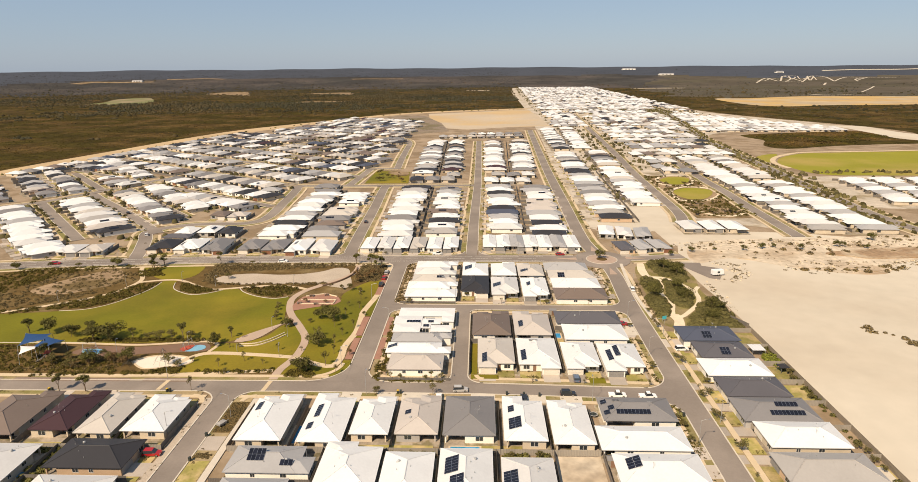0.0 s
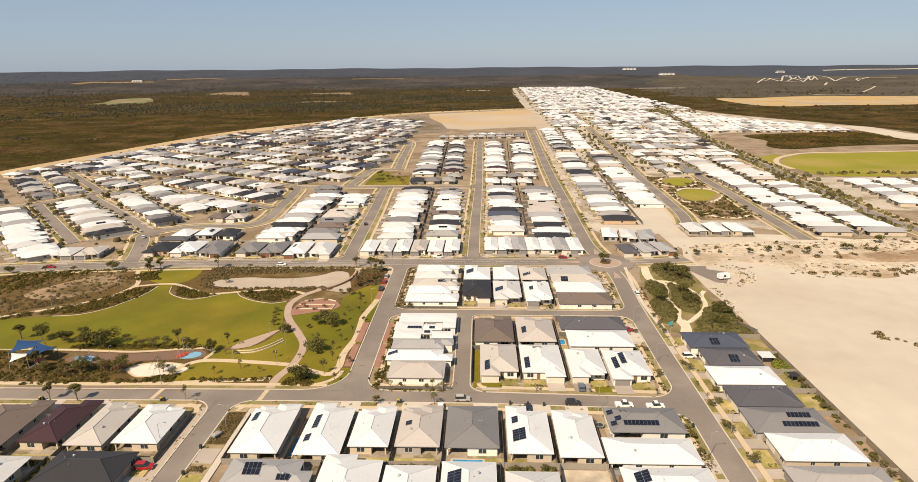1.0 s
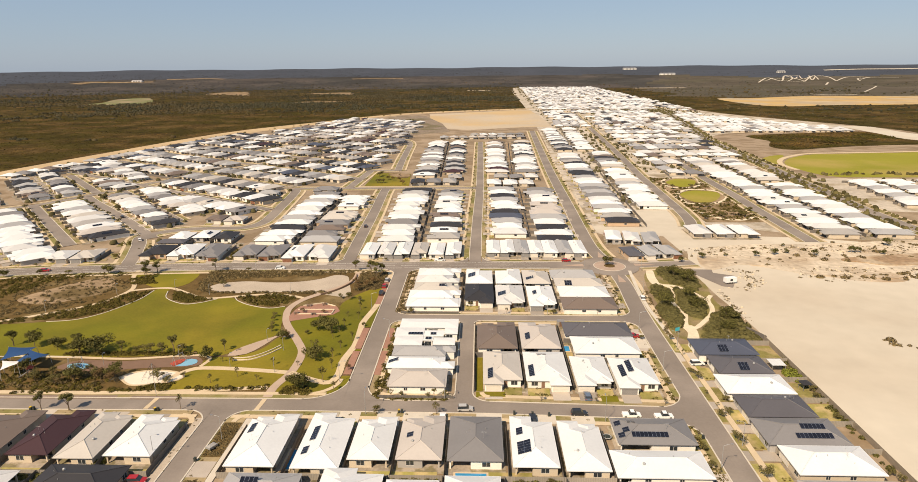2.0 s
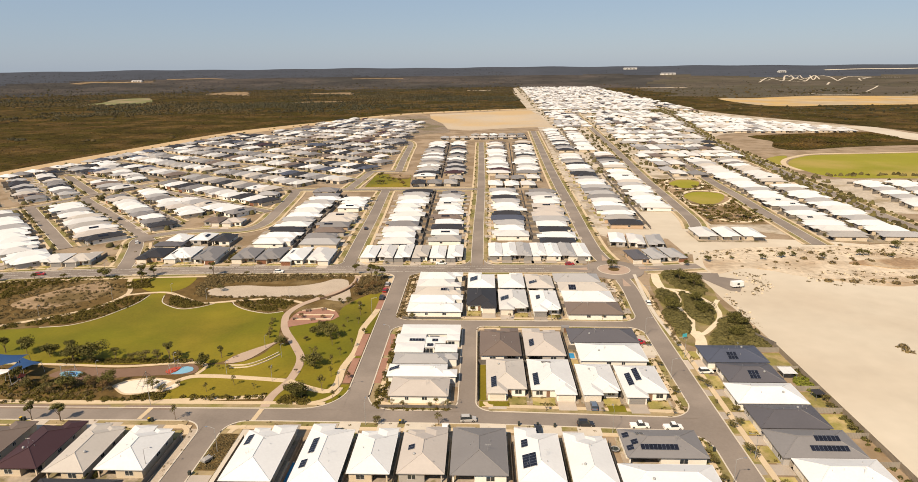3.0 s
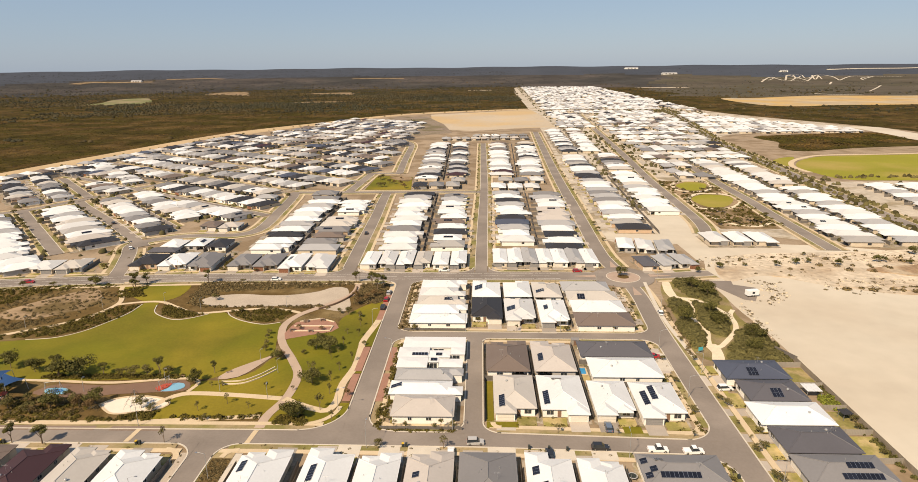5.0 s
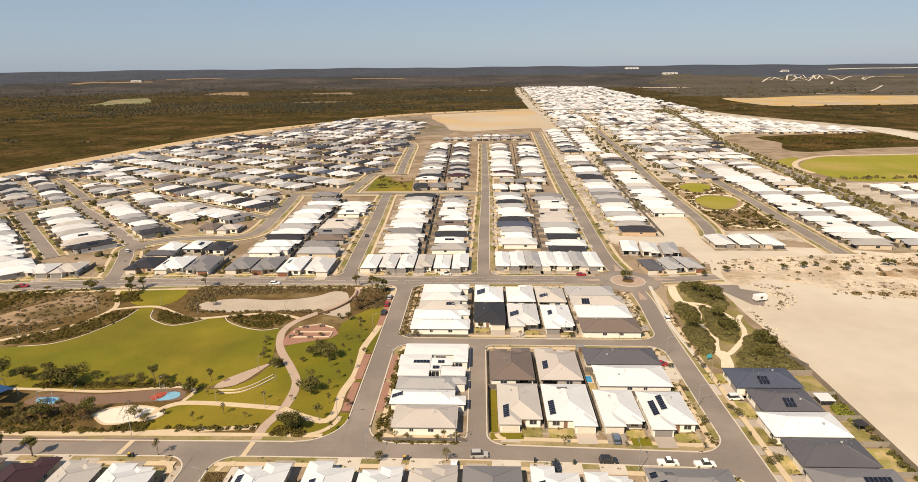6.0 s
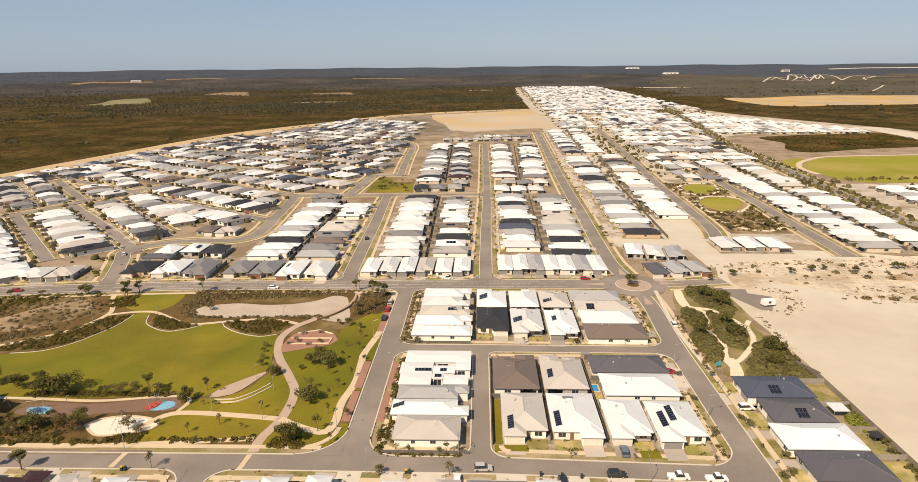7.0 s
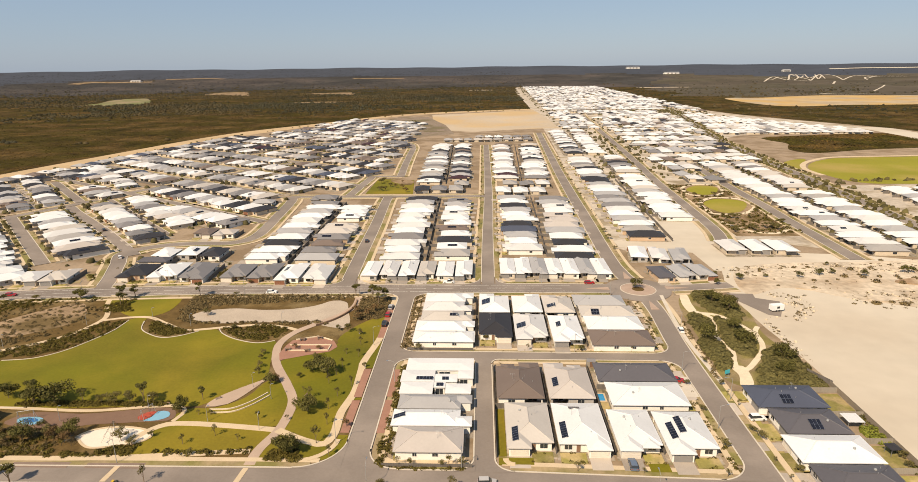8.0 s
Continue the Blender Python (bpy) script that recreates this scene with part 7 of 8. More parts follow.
# ---- vehicles ----
def car(x, y, turn, colour, shape="hatch", words=""):
    base = new("car")
    base.matrix_basis = pose(x, y, 0.25, 0, 0, turn)
    length, width = (5.2, 1.85) if shape == "ute" else (4.6, 1.82)
    h = length / 2
    tall = {"ute": 1.78, "suv": 1.72, "hatch": 1.46}[shape]
    side = [(-h, 0.35), (-h + 0.05, 0.85), (h - 1.15, 0.98), (h - 0.1, 0.78), (h, 0.4), (h - 0.1, 0.25), (-h + 0.1, 0.25)]
    g = Geo()
    k = len(side)
    for s in (-1, 1):
        g.face([(u, s * width / 2 * (0.97 if v > 0.8 else 1), v) for u, v in (side if s < 0 else side[::-1])][::-1])
    for i in range(k):
        (u0, v0), (u1, v1) = side[i], side[(i + 1) % k]
        w0, w1 = (width / 2 * (0.97 if v > 0.8 else 1) for v in (v0, v1))
        g.face([(u0, -w0, v0), (u0, w0, v0), (u1, w1, v1), (u1, -w1, v1)])
    g.make("body", CAR[colour], base)
    back = {"ute": -0.75, "suv": -h + 0.1, "hatch": -h + 0.25}[shape]
    low = [(back, 0.86), (h - 1.15, 0.97), (h - 1.95, tall - 0.06), (back + 0.35, tall - 0.06)]
    c = Geo()
    for s in (-1, 1):
        c.face([(u, s * width / 2 * (0.95 if v < 1.1 else 0.80), v) for u, v in low][::-s])
    for i in range(4):
        (u0, v0), (u1, v1) = low[i], low[(i + 1) % 4]
        w0, w1 = (width / 2 * (0.95 if v < 1.1 else 0.80) for v in (v0, v1))
        c.face([(u0, -w0, v0), (u0, w0, v0), (u1, w1, v1), (u1, -w1, v1)])
    c.make("glasshouse", GLASS, base, None)
    r = Geo().box(back + 0.33, h - 1.93, -width * 0.41, width * 0.41, tall - 0.07, tall)
    r.make("cabin_roof", CAR[colour], base)
    if shape == "ute":
        Geo().box(-h + 0.08, -0.8, -width * 0.45, width * 0.45, 0.85, 1.0 if colour == "white" else 1.72).make("canopy", CAR[colour], base)
    for u in (-h + 0.85, h - 0.9):
        for s in (-1, 1):
            t = Geo().tube((u, s * (width / 2 - 0.18), 0.33), (u, s * (width / 2 + 0.02), 0.33), 0.33, 0.33, 14).make("wheel", RUBBER, base)
            Geo().tube((u, s * (width / 2), 0.33), (u, s * (width / 2 + 0.03), 0.33), 0.19, 0.17, 10).make("rim", ALLOY, t)
    for s in (-1, 1):
        Geo().box(h - 0.12, h - 0.02, s * 0.62 - 0.18, s * 0.62 + 0.18, 0.58, 0.74).make("headlight", LAMP_LENS, base)
        Geo().box(-h + 0.0, -h + 0.06, s * 0.68 - 0.12, s * 0.68 + 0.12, 0.62, 0.82).make("tail_light", RED, base)
    tagged(base, words or f"{colour.replace('_', '-')} {'utility vehicle' if shape == 'ute' else 'car'} parked beside the street", "car", "parked cars")


for x, y, t, colour, shape, words in ((-5.8, 165.6, 3, "silver", "suv", "silver car with dark windows parked at the kerb"), (26.3, 163.9, 0, "black", "suv", "black four-wheel drive parked at the kerb"), (40.8, 163.4, 0, "white", "ute", "white utility parked at the kerb"),
                                      (49.6, 162.9, 2, "white", "ute", "white tray utility parked at the kerb"), (-83.2, 132.2, 3, "red", "suv", "red car on a driveway beside a dark-roofed house"), (53.6, 215.6, -5, "red", "hatch", "red car on a driveway"),
                                      (30.2, 173.2, 88, "blue_grey", "hatch", "blue-grey car on a driveway"), (69.4, 194.6, 4, "white", "suv", "white car on a driveway"), (-44.2, 257.6, 88, "black", "suv", "black car in a brick parking bay"), (-44.2, 266.6, 88, "red", "hatch", "dark red car in a brick parking bay"),
                                      (-44.2, 274.4, 88, "silver", "hatch", "silver car in a brick parking bay"), (41.4, 304.2, 2, "red", "hatch", "red car beside a row of cottages"), (-99.2, 291.2, 3, "white", "hatch", "white car on the northern street"), (-213.4, 286.4, 8, "red", "hatch", "red car on the northern street"), (-196, 341, 120, "white", "hatch", "white car at a street corner"),
                                      (66.5, 253.4, 86, "white", "hatch", "white car parked beside the reserve"), (-22, 304.6, 0, "white", "ute", "white tray utility in front of cottages"), (-71.8, 372, 95, "black", "hatch", "black car on a side street"), (-238, 396, 130, "black", "hatch", "black car on a western street"), (-12, 160.8, 90, "white", "hatch", "white car on a short driveway"), (13, 160.9, 90, "black", "hatch", "black car on a short driveway")):
    car(x, y, t, colour, shape, words)


# ---- street furniture ----
def lamp_post(x, y, turn, high=7.0, arm=1.8):
    base = new("street_lamp")
    base.matrix_basis = pose(x, y, 0.05, 0, 0, turn)
    Geo().tube((0, 0, 0), (0, 0, high), 0.09, 0.05, 8).make("pole", STEEL, base)
    a = Geo()
    for i in range(4):
        u, v = i / 4, (i + 1) / 4
        a.tube((arm * u, 0, high + 0.5 * math.sin(u * 1.57)), (arm * v, 0, high + 0.5 * math.sin(v * 1.57)), 0.04, 0.035, 6)
    a.make("arm", STEEL, base)
    Geo().box(arm - 0.1, arm + 0.5, -0.13, 0.13, high + 0.44, high + 0.54).make("lamp_head", ALLOY, base)
    tagged(base, "slim galvanised street lamp with a curved arm", "street lamp", "street lamps")


for x, y, t in ((-83.6, 141, 0), (-70, 150, 180), (-34, 163, 90), (-12, 171.4, -90), (33, 160.6, 90), (-99, 171.8, -90), (-45.4, 181, 0), (-34.4, 214, 180), (-45.4, 240, 0), (57.0, 190, 0), (66, 205, 180), (57.2, 222, 0), (66, 150, 180), (56.8, 140, 0), (67, 255, 180), (48, 290, 90), (75, 290, 120), (-10, 236, -90), (25, 235.8, -90), (-20, 303.6, -90), (20, 304.6, -90), (-60, 289.6, 90), (-110, 288.2, 90), (-150, 301.4, -90), (-180, 285, 90)):
    lamp_post(x, y, t)
for x, y, t in ((-84, 190.8, 0), (-70, 203, 30), (-103.5, 196, 0), (-126, 190, 0), (-68, 187, 90), (-137, 262, 0), (-119, 256, 0), (-160, 256, 0), (-178, 236, 0), (-84, 258, 0), (-78, 210, 0)):
    lamp_post(x, y, t, 4.6, 0.5)


def bins(x, y, turn, lids=(YELLOW, PLASTIC)):
    for k, lid in enumerate(lids):
        base = new("wheelie_bin")
        base.matrix_basis = pose(x + 0.9 * k * math.cos(radians(turn)), y + 0.9 * k * math.sin(radians(turn)), 0.25, 0, 0, turn)
        g = Geo().prism([(-0.24, -0.27), (0.24, -0.27), (0.24, 0.27), (-0.24, 0.27)], 0.08, 0.12)
        g.box(-0.27, 0.27, -0.32, 0.32, 0.12, 0.98)
        g.make("bin_body", PLASTIC, base)
        Geo().box(-0.3, 0.3, -0.36, 0.36, 0.98, 1.07).make("lid", lid, base)
        for s in (-0.22, 0.22):
            Geo().tube((s - 0.04, -0.3, 0.1), (s + 0.04, -0.3, 0.1), 0.1, 0.1, 8).make("wheel", RUBBER, base)
        tagged(base, "dark wheelie bin with a yellow lid at the kerb" if lid is YELLOW else "dark green wheelie bin at the kerb", "bin", "wheelie bins")


for x, y in ((-131.5, 163.2), (-95, 163.5), (-24.6, 163.9)):
    bins(x, y, 0)
for x, y in ((8.1, 163.6), (13.2, 163.3), (17.8, 163.0), (57, 153), (-72.9, 140.6), (-72.5, 130.0)):
    bins(x, y, 0, (PLASTIC,))
structure(Geo().box(52.7, 57.6, 206.4, 218.6, 0.05, 0.279).make("crossover", KERB), "wide pale concrete driveway with a red car")
# pale concrete crossovers of the near row
for x0, x1, y1 in ((-41.4, -35.4, 164.3), (-30.6, -25.2, 164.3), (-23.2, -15.0, 164.2), (-2.6, 4.6, 164.0), (13.8, 19.6, 163.4), (23.8, 30.2, 162.95)):
    structure(Geo().box(x0, x1, 159.2, y1, 0.05, 0.279).make("crossover", KERB), "pale concrete crossover to a driveway")


def pool(x0, x1, y0, y1):
    g = Geo().box(x0 - 0.5, x1 + 0.5, y0 - 0.5, y1 + 0.5, 0.05, 0.2)
    structure(g.make("pool_surround", PATH), "paved surround of a swimming pool")
    structure(Geo().box(x0, x1, y0, y1, 0.1, 0.23).make("pool", WATER), "blue swimming pool in a back garden")


pool(-50.2, -48.6, 138, 146)
pool(27.7, 29.4, 203.9, 207.7)
pool(-112.4, -108.6, 122.8, 124.8)
pool(-7.5, 0, 135.4, 137.4)


def sign_board(x, y):
    base = new("sign_board")
    base.matrix_basis = pose(x, y, 0.1, 0, 0, 20)
    for s in (-0.7, 0.7):
        Geo().tube((s, 0, 0), (s, 0, 2.2), 0.04, 0.04, 6).make("post", STEEL, base)
    Geo().box(-0.9, 0.9, -0.05, 0.05, 0.9, 2.2).make("board", paint("sign_turquoise", (0.05, 0.36, 0.42), 0.6), base)
    tagged(base, "turquoise sign board beside the reserve path", "sign")


sign_board(70.6, 219.6)
patch("sand_lot", [(19.2, 112), (30.4, 112), (30.4, 134), (19.2, 134)], 0.12, SAND_ROUGH, "vacant churned sandy lot between houses", False)


def garden_shed(x, y, w, d, high, material):
    base = new("garden_shed")
    base.matrix_basis = pose(x, y, 0.05)
    Geo().box(-w / 2, w / 2, -d / 2, d / 2, 0, high).make("wall", material, base)
    g = Geo()
    g.face([(-w / 2 - 0.1, -d / 2 - 0.1, high), (w / 2 + 0.1, -d / 2 - 0.1, high), (w / 2 + 0.1, 0, high + 0.5), (-w / 2 - 0.1, 0, high + 0.5)]).face([(-w / 2 - 0.1, 0, high + 0.5), (w / 2 + 0.1, 0, high + 0.5), (w / 2 + 0.1, d / 2 + 0.1, high), (-w / 2 - 0.1, d / 2 + 0.1, high)])
    g.make("roof", ROOFS["G"], base)
    Geo().box(-0.5, 0.5, -d / 2 - 0.04, -d / 2, 0, 1.85).make("door", DOOR, base)
    tagged(base, "small metal garden shed by the back fence", "shed", "garden sheds")


def site_trailer(x, y, turn):
    base = new("site_trailer")
    base.matrix_basis = pose(x, y, 0.2, 0, 0, turn)
    Geo().box(-2.6, 2.6, -1.15, 1.15, 0.55, 2.7).make("body", CAR["white"], base)
    Geo().box(-2.7, 3.6, -0.08, 0.08, 0.42, 0.55).make("drawbar", STEEL, base)
    for u in (-0.7, 0.5):
        for s in (-1, 1):
            Geo().tube((u, s * 0.95, 0.36), (u, s * 1.15, 0.36), 0.36, 0.36, 12).make("wheel", RUBBER, base)
    Geo().box(-0.6, 0.6, -1.19, -1.15, 1.3, 2.2).make("window", GLASS, base)
    tagged(base, "white box trailer parked on the asphalt stub", "trailer")


site_trailer(110.4, 273.6, 12)


def box_trailer(x, y, turn):
    """A small open trailer with a covered load."""
    base = new("box_trailer")
    base.matrix_basis = pose(x, y, 0.22, 0, 0, turn)
    tray = Geo()
    tray.box(-1.25, 1.25, -0.85, 0.85, 0.45, 0.52)
    for y0, y1 in ((-0.85, -0.8), (0.8, 0.85)):
        tray.box(-1.25, 1.25, y0, y1, 0.52, 0.95)
    for x0, x1 in ((-1.25, -1.2), (1.2, 1.25)):
        tray.box(x0, x1, -0.8, 0.8, 0.52, 0.95)
    tray.make("tray", STEEL, base)
    Geo().hip(-1.18, 1.18, -0.78, 0.78, 1.0, 0.35, 0.45).make("load_cover", ROOFS["A"], base)
    Geo().box(1.25, 2.5, -0.04, 0.04, 0.45, 0.52).make("drawbar", STEEL, base)
    for k in (-1, 1):
        Geo().tube((0, k * 0.87, 0.3), (0, k * 1.05, 0.3), 0.3, 0.3, 12).make("wheel", RUBBER, base)
    tagged(base, "small grey box trailer with a covered load in a verge bed", "trailer")


box_trailer(-71.0, 146.0, 62)


def trampoline(x, y):
    base = new("trampoline")
    base.matrix_basis = pose(x, y, 0.1)
    mat, pad = Geo(), Geo()
    ring = [(math.cos(k * math.tau / 24), math.sin(k * math.tau / 24)) for k in range(24)]
    mat.prism([(0.98 * a, 0.98 * b) for a, b in ring], 0.70, 0.72)
    mat.make("jumping_mat", PLASTIC, base)
    for (a, b), (c, d) in zip(ring, ring[1:] + ring[:1]):
        pad.prism([(0.96 * a, 0.96 * b), (1.2 * a, 1.2 * b), (1.2 * c, 1.2 * d), (0.96 * c, 0.96 * d)], 0.72, 0.76)
    pad.make("edge_pad", CAR["silver"], base)
    for a, b in ring[::4]:
        Geo().tube((1.15 * a, 1.15 * b, 0), (1.15 * a, 1.15 * b, 1.9), 0.025, 0.025, 6).make("pole", STEEL, base)
    tagged(base, "round trampoline with a dark mat beside a grey-roofed house", "trampoline")


trampoline(31.9, 152.7)
for x, y in ((33, 144), (32.6, 131), (28.8, 226)):
    garden_shed(x, y, 2.6, 2.2, 2.0, FENCE_PALE)
# gardens at the corners of the loop street
for poly, mat, words in (([(-176, 307), (-160, 306), (-160, 301), (-175, 301)], YARD, "green front garden of a dark-roofed corner house"), ([(-193, 316), (-187, 306), (-191, 305.4), (-199, 316)], VERGE, "dry verge garden at a street corner"), ([(-222, 305), (-194, 306.4), (-193.4, 303), (-222, 301.6)], VERGE, "dry front gardens along the street"), ([(-203, 329), (-195, 330), (-199, 345), (-206, 343)], VERGE, "leafy corner garden of a dark-roofed house")):
    patch("front_garden", poly, 0.2, mat, words, False)
p = np.concatenate([within([(-175, 306.6), (-160, 306), (-160, 303.4), (-175, 303.6)], 26, 160), within([(-203, 330), (-196, 331), (-199.5, 344), (-205, 342)], 50, 161), within([(-222, 305), (-194, 306.4), (-193.4, 303.6), (-222, 302)], 26, 162), within([(-133.2, 306), (-129.6, 306), (-129.6, 324), (-133.2, 324)], 60, 163), within([(-193, 315), (-188, 306.6), (-190.6, 306), (-197, 315)], 26, 164)])
p = p[free(p, 0.8)]
shrub_bed("shrub_bed", "mixed garden shrubs at a street corner", p, PR.uniform(0.35, 1.0, len(p)), SHRUB[0], 24, 0.95, 165)
# green lawns beside the houses of the middle block
for x0, x1, y0, y1 in ((-2.75, -0.7, 176.6, 198.4), (-2.75, 6.0, 173.2, 176.0), (34.2, 39.2, 171.0, 174.2)):
    structure(Geo().box(x0, x1, y0, y1, 0.05, 0.285).make("front_lawn", LAWN), "watered green lawn of a house")
# back gardens of the eastern strip and near blocks
for x0, x1, y0, y1 in ((91.5, 99, 197, 209), (91.5, 99, 173, 183), (91.5, 99, 160, 171), (95, 99, 122, 132), (66.5, 70, 186, 196), (66.5, 70, 174, 183), (-2.4, 11, 134.6, 138), (-33, -12, 134.7, 137.8), (-120, -83, 134.8, 137.2), (27.4, 30, 199.4, 203.0), (52.6, 56.6, 133, 160), (-111, -106.2, 125.6, 134), (-85.4, -82, 122, 134)):
    structure(Geo().box(x0, x1, y0, y1, 0.05, 0.18).make("back_lawn", YARD), "small patch of garden grass")


# pale sheds and works on the horizon
def warehouse(x, y, w, d, h, turn):
    z = float(ground_height(np.array(x), np.array(y)))
    base = new("warehouse")
    base.matrix_basis = pose(x, y, z, 0, 0, turn)
    Geo().box(-w / 2, w / 2, -d / 2, d / 2, -3, h).make("wall", WALLS[1], base)
    g = Geo()
    g.face([(-w / 2 - 1, -d / 2 - 1, h), (w / 2 + 1, -d / 2 - 1, h), (w / 2 + 1, 0, h + 5), (-w / 2 - 1, 0, h + 5)]).face([(-w / 2 - 1, 0, h + 5), (w / 2 + 1, 0, h + 5), (w / 2 + 1, d / 2 + 1, h), (-w / 2 - 1, d / 2 + 1, h)])
    g.make("roof", ROOFS["L"], base)
    for k in range(3):
        Geo().box(-4, 4, -0.3, 0.1, 0, 7).make("loading_door", GARAGE[1], base, pose((k - 1) * w / 4, -d / 2, 0))
    tagged(base, "long white warehouse far off in the bushland", "warehouse", "far warehouses")


for x, y, w, d in ((950, 4110, 80, 40), (1034, 3570, 80, 30), (1620, 3500, 40, 20), (-1700, 3090, 50, 20)):
    warehouse(x, y, w, d, 5, 0)
park_path([(290, 580), (290.5, 612), (304, 643), (328, 669), (360, 687), (440, 695), (560, 710), (660, 700)], 5, PATH, "cream path round the oval", z=0.15)


def draped(points, width, material, label):
    """A strip of cleared ground laid over the far rise."""
    line = smooth(points, 15)
    a, b = offset(line, width / 2), offset(line, -width / 2)
    za, zb = (ground_height(e[:, 0], e[:, 1]) + 1.0 for e in (a, b))
    g = Geo()
    for i in range(len(line) - 1):
        g.face([(*b[i], zb[i]), (*b[i + 1], zb[i + 1]), (*a[i + 1], za[i + 1]), (*a[i], za[i])])
    structure(g.make("cleared_strip", material), label)


for k, line in enumerate(TRACKS):
    draped(line, (8, 7, 6, 8, 6, 5, 6, 7, 60, 50, 45)[k], SAND if k < 8 else BASIN, "winding pale sand track in the far bush" if k < 8 else "pinkish cleared strip in the far bush")
for line, width in (([(1514, 3246), (1557, 3265), (1484, 3083), (1388, 2925)], 6), ([(1641, 3242), (1524, 2978), (1656, 3207)], 6), ([(1700, 2908), (1805, 3022)], 6), ([(1317, 3054), (1323, 2995), (1415, 3142)], 5), ([(1421, 2662), (1502, 2800)], 8), ([(1014, 2000), (1040, 1925), (1122, 1926)], 12)):
    draped(line, width, SAND, "winding pale sand track in the far bush")
draped([(1900, 3600), (2200, 3500), (2500, 3400)], 60, SAND, "pale cleared strip near the horizon")

# crossings, and the planted verge of the side street
for x in (-66, -98.5):
    structure(Geo().face([(x - 0.7, 164.5, 0.262), (x + 0.7, 164.5, 0.262), (x + 1.2, 170.4, 0.262), (x - 0.2, 170.4, 0.262)]).make("crossing", PATH), "pale paved pedestrian crossing")
ribbon("footpath", straight([(-80.4, 108), (-80.3, 160)], 2), -1.0, 1.0, 0.3, GRAVEL, "pale gravel path along a fence", None, 0.2)
ribbon("footpath", straight([(-66.3, 108), (-66.2, 160)], 2), -0.9, 0.9, 0.29, KERB, "pale concrete footpath", None, 0.2)
patch("verge", [(-72.7, 100), (-67.3, 100), (-67.3, 161), (-72.7, 161)], 0.2, VERGE, "dry verge beside the side street", False)
patch("garden_bed", [(-72.4, 142.4), (-67.4, 142.4), (-67.4, 158), (-72.4, 158)], 0.24, MULCH, "mulched garden bed on a verge", False)
patch("parking_bay", [(-72.6, 134.4), (-67.4, 134.4), (-67.4, 140.6), (-72.6, 140.6)], 0.245, DRIVE, "paved parking bay on a verge", False)
patch("lawn", [(-72.5, 112), (-67.5, 112), (-67.5, 130), (-72.5, 130)], 0.25, YARD, "rectangle of verge grass", False)
p = np.concatenate([within([(-72.2, 142.8), (-67.6, 142.8), (-67.6, 157.6), (-72.2, 157.6)], 300, 101), within([(-72.2, 131), (-68, 131), (-68, 133.4), (-72.2, 133.4)], 40, 105)])
shrub_bed("shrub_bed", "low dry shrubs in a verge bed", p, PR.uniform(0.25, 0.65, len(p)), SHRUB[1], 20, 0.8, 102)
p = within([(-79.4, 112), (-79.1, 112), (-79.1, 150), (-79.4, 150)], 14, 103)
shrub_bed("shrub_bed", "low dry shrubs along a kerb", p, PR.uniform(0.2, 0.5, len(p)), SHRUB[1], 18, 0.8, 104)
p = np.concatenate([within([(x0, 133.0), (x1, 133.0), (x1, 133.9), (x0, 133.9)], 26, 110 + i) for i, (x0, x1) in enumerate(((-23, -11), (5.6, 18), (-109, -104)))] + [within([(-110.8, 118), (-106.4, 118), (-106.4, 133.6), (-110.8, 133.6)], 50, 130), within([(-124, 133), (-111.6, 133), (-111.6, 134), (-124, 134)], 26, 132), within([(-98, 137.6), (-95.8, 137.6), (-95.8, 141), (-98, 141)], 12, 133)])
shrub_bed("shrub_bed", "leafy green bushes along a back fence", p, PR.uniform(0.5, 1.3, len(p)), LEAF[1], 40, 1.0, 115)
p = within([(97.2, 122), (99.2, 122), (99.2, 200), (97.2, 200)], 60, 116)
shrub_bed("shrub_bed", "leafy green bushes along a back fence", p, PR.uniform(0.4, 1.2, len(p)), LEAF[1], 36, 1.0, 117)
p = np.concatenate([within([(53.6, 133), (56.4, 133), (56.4, 160), (53.6, 160)], 60, 118), within([(53.4, 172), (56, 172), (56, 204), (53.4, 204)], 50, 119), within([(53.4, 220), (56, 220), (56, 228), (53.4, 228)], 12, 152), within([(53.4, 238), (56.6, 238), (57.6, 286), (53.4, 286)], 70, 120), within([(-30, 170.7), (-11, 170.7), (-11, 171.5), (-30, 171.5)], 60, 150), within([(-34, 173), (-31.6, 171.4), (-31, 173), (-33, 176)], 40, 151), within([(-29, 286.5), (46, 286.5), (46, 289), (-29, 289)], 90, 121)])
shrub_bed("shrub_bed", "mixed low shrubs beside the houses", p, PR.uniform(0.3, 0.8, len(p)), SHRUB[0], 22, 0.9, 122)

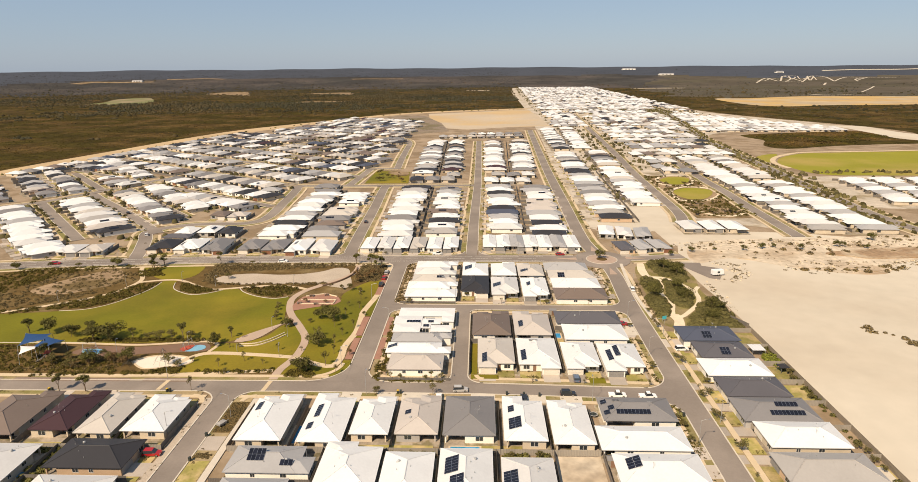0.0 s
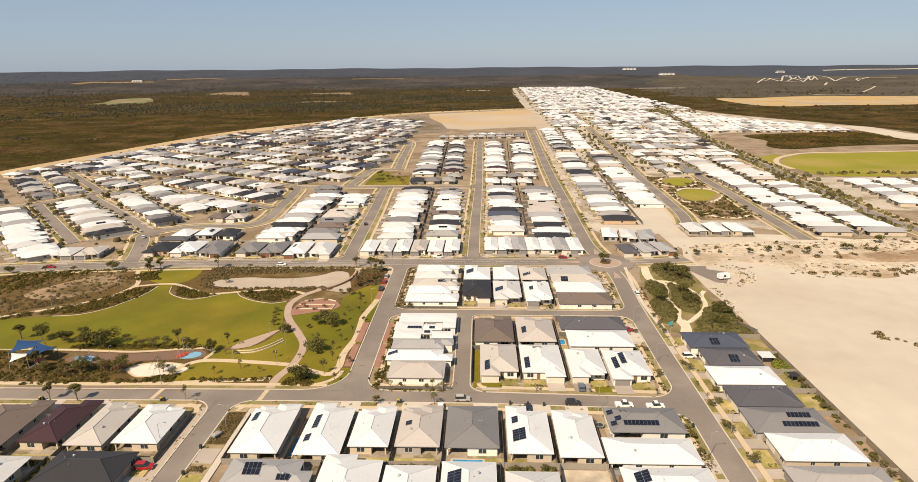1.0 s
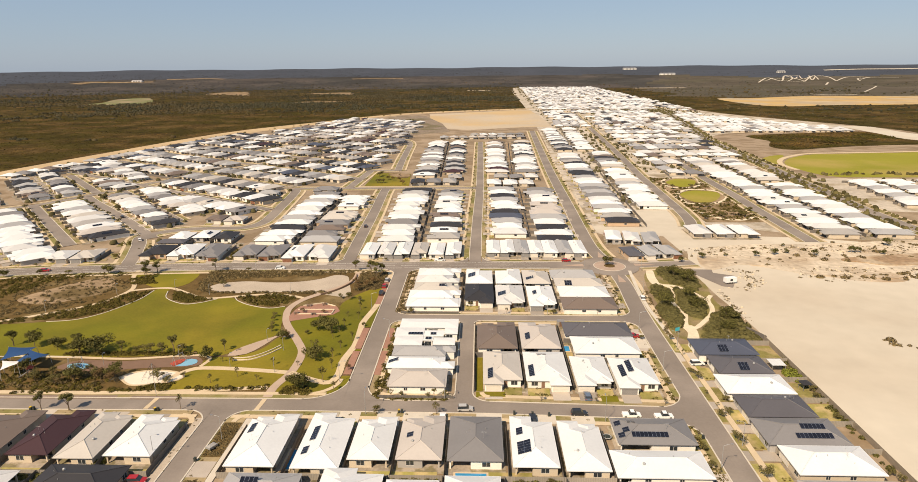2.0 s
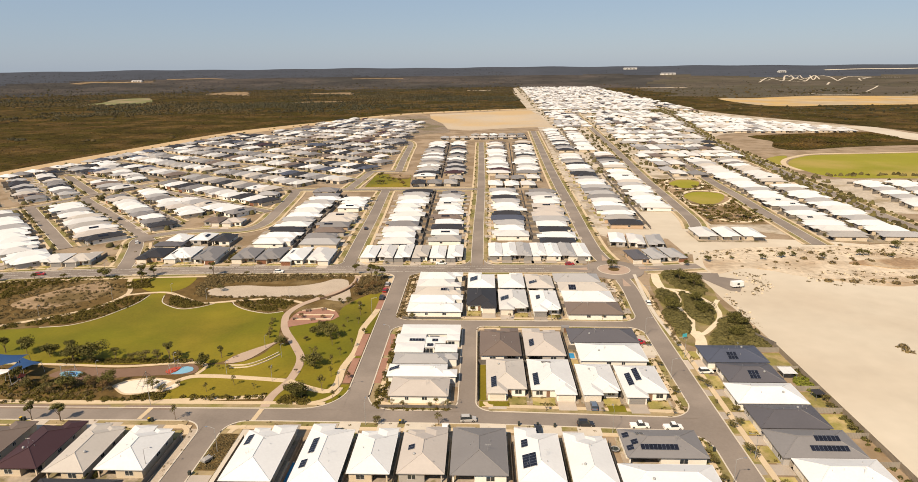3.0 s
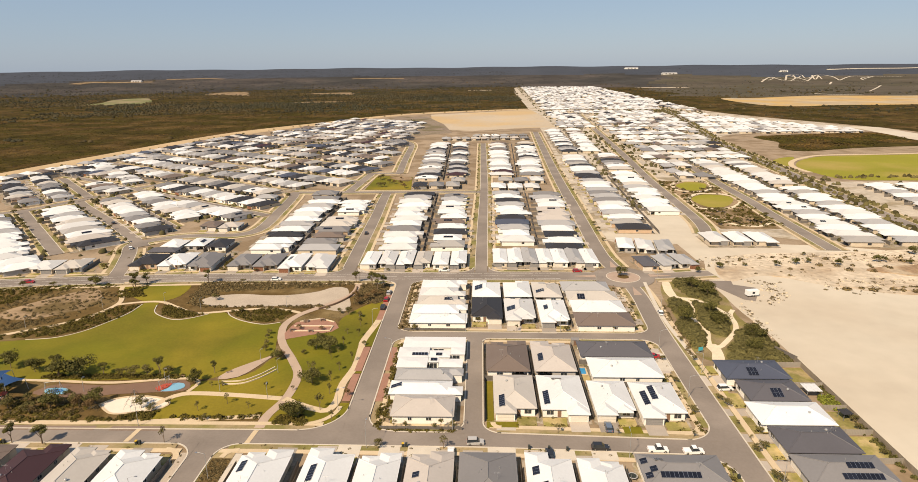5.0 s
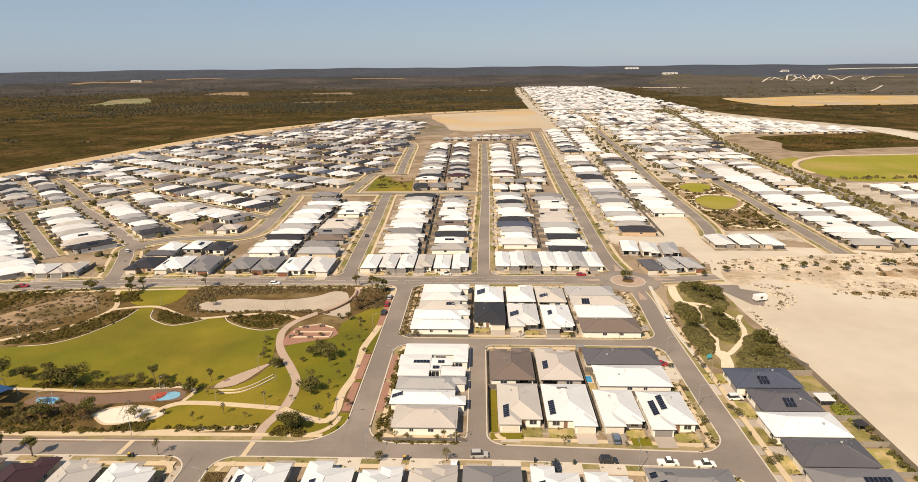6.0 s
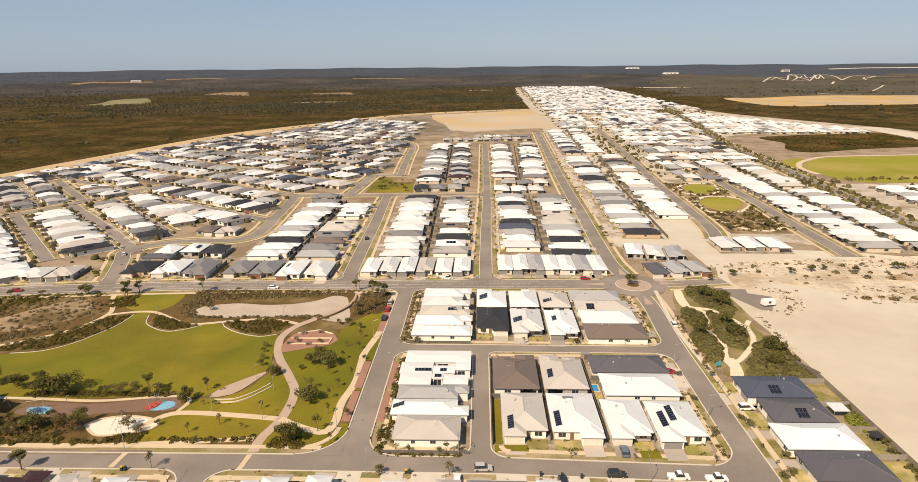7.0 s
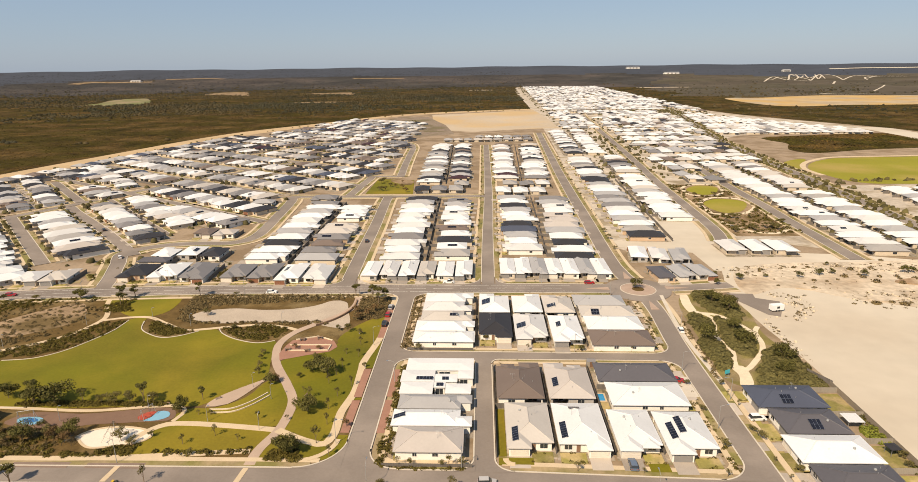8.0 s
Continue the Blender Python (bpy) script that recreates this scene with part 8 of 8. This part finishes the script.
# front gardens and drives along the eastern strip
for y0, y1 in ((196.6, 203.4), (180.0, 184.0), (167.6, 171.6), (155.8, 160.0), (143.6, 148.0), (131.6, 135.6)):
    structure(Geo().prism([(64.6, y0), (66.6, y0 + 0.3), (66.6, y1 - 0.3), (64.6, y1)], 0.1, 0.29).make("driveway", DRIVE), "grey paved driveway crossing")
    structure(Geo().prism([(68.5, y0 + 0.2), (73.2, y0 + 0.2), (73.2, y1 - 0.2), (68.5, y1 - 0.2)], 0.1, 0.27).make("driveway", DRIVE), "grey paved driveway to a garage")
for k, (y0, y1) in enumerate(((204, 210), (184.6, 192.6), (172, 179.4), (160.6, 167.2), (148.6, 155.4), (136, 143), (122, 131))):
    structure(Geo().box(68.6, 72.4, y0, y1, 0.05, 0.245).make("front_lawn", YARD), "patchy brown front lawn of a house")
    structure(Geo().box(64.9, 66.7, y0 + 0.3, y1 - 0.3, 0.05, 0.26).make("verge", YARD), "rectangle of dry verge grass")
    tree(("young", "round", "young", "round", "round", "young", "young")[k], 65.8, (y0 + y1) / 2, 0.55 if k != 4 else 0.8)
    q = within([(68.8, y0 + 0.3), (72.2, y0 + 0.3), (72.2, y0 + 1.3), (68.8, y0 + 1.3)], 12, 200 + k)
    shrub_bed("shrub_bed", "row of small garden shrubs at the edge of a lawn", q, PR.uniform(0.2, 0.5, 12), SHRUB[0], 18, 0.9, 210 + k)


def gazebo(x, y, turn):
    base = new("gazebo")
    base.matrix_basis = pose(x, y, 0.18, 0, 0, turn)
    for a in (-1.1, 1.1):
        for b in (-1.1, 1.1):
            Geo().box(a - 0.06, a + 0.06, b - 0.06, b + 0.06, 0, 2.1).make("post", FASCIA_DARK, base)
    Geo().hip(-1.5, 1.5, -1.5, 1.5, 2.2, 0.4, 0.1).make("roof", ROOFS["D"], base)
    tagged(base, "small black garden gazebo beside the back fence", "gazebo")


gazebo(96.4, 179.6, 8)
q = within([(95.2, 184), (98.6, 184), (98.6, 191), (95.2, 191)], 26, 230)
shrub_bed("shrub_bed", "bright green leafy bush by the back fence", q, PR.uniform(0.6, 1.4, 26), paint("bright_leaf", (0.14, 0.15, 0.025), 0.85, 0.2, 0.3, 0.0, 1, island=0.4, spec=0.08), 40, 1.0, 231)
structure(Geo().box(93.4, 98.6, 121.5, 131.5, 0.05, 0.21).make("terrace", KERB), "pale paved back terrace")


def patio_cover(x, y, w, d):
    base = new("patio_cover")
    base.matrix_basis = pose(x, y, 0.05)
    g = Geo()
    for k in range(6):
        u = -w / 2 + k * w / 6
        g.box(u + 0.02, u + w / 6 - 0.02, -d / 2, d / 2, 2.45 + 0.02 * (k % 2), 2.52 + 0.02 * (k % 2))
    g.make("roof_sheet", ROOFS["W"], base)
    for s in (-1, 1):
        for t in (-1, 1):
            Geo().box(-0.05, 0.05, -0.05, 0.05, 0, 2.45).make("post", STEEL, base, pose(s * (w / 2 - 0.15), t * (d / 2 - 0.15), 0))
    tagged(base, "white flat patio roof on steel posts behind a house", "patio roof")


patio_cover(93.6, 192.4, 4.4, 4.6)
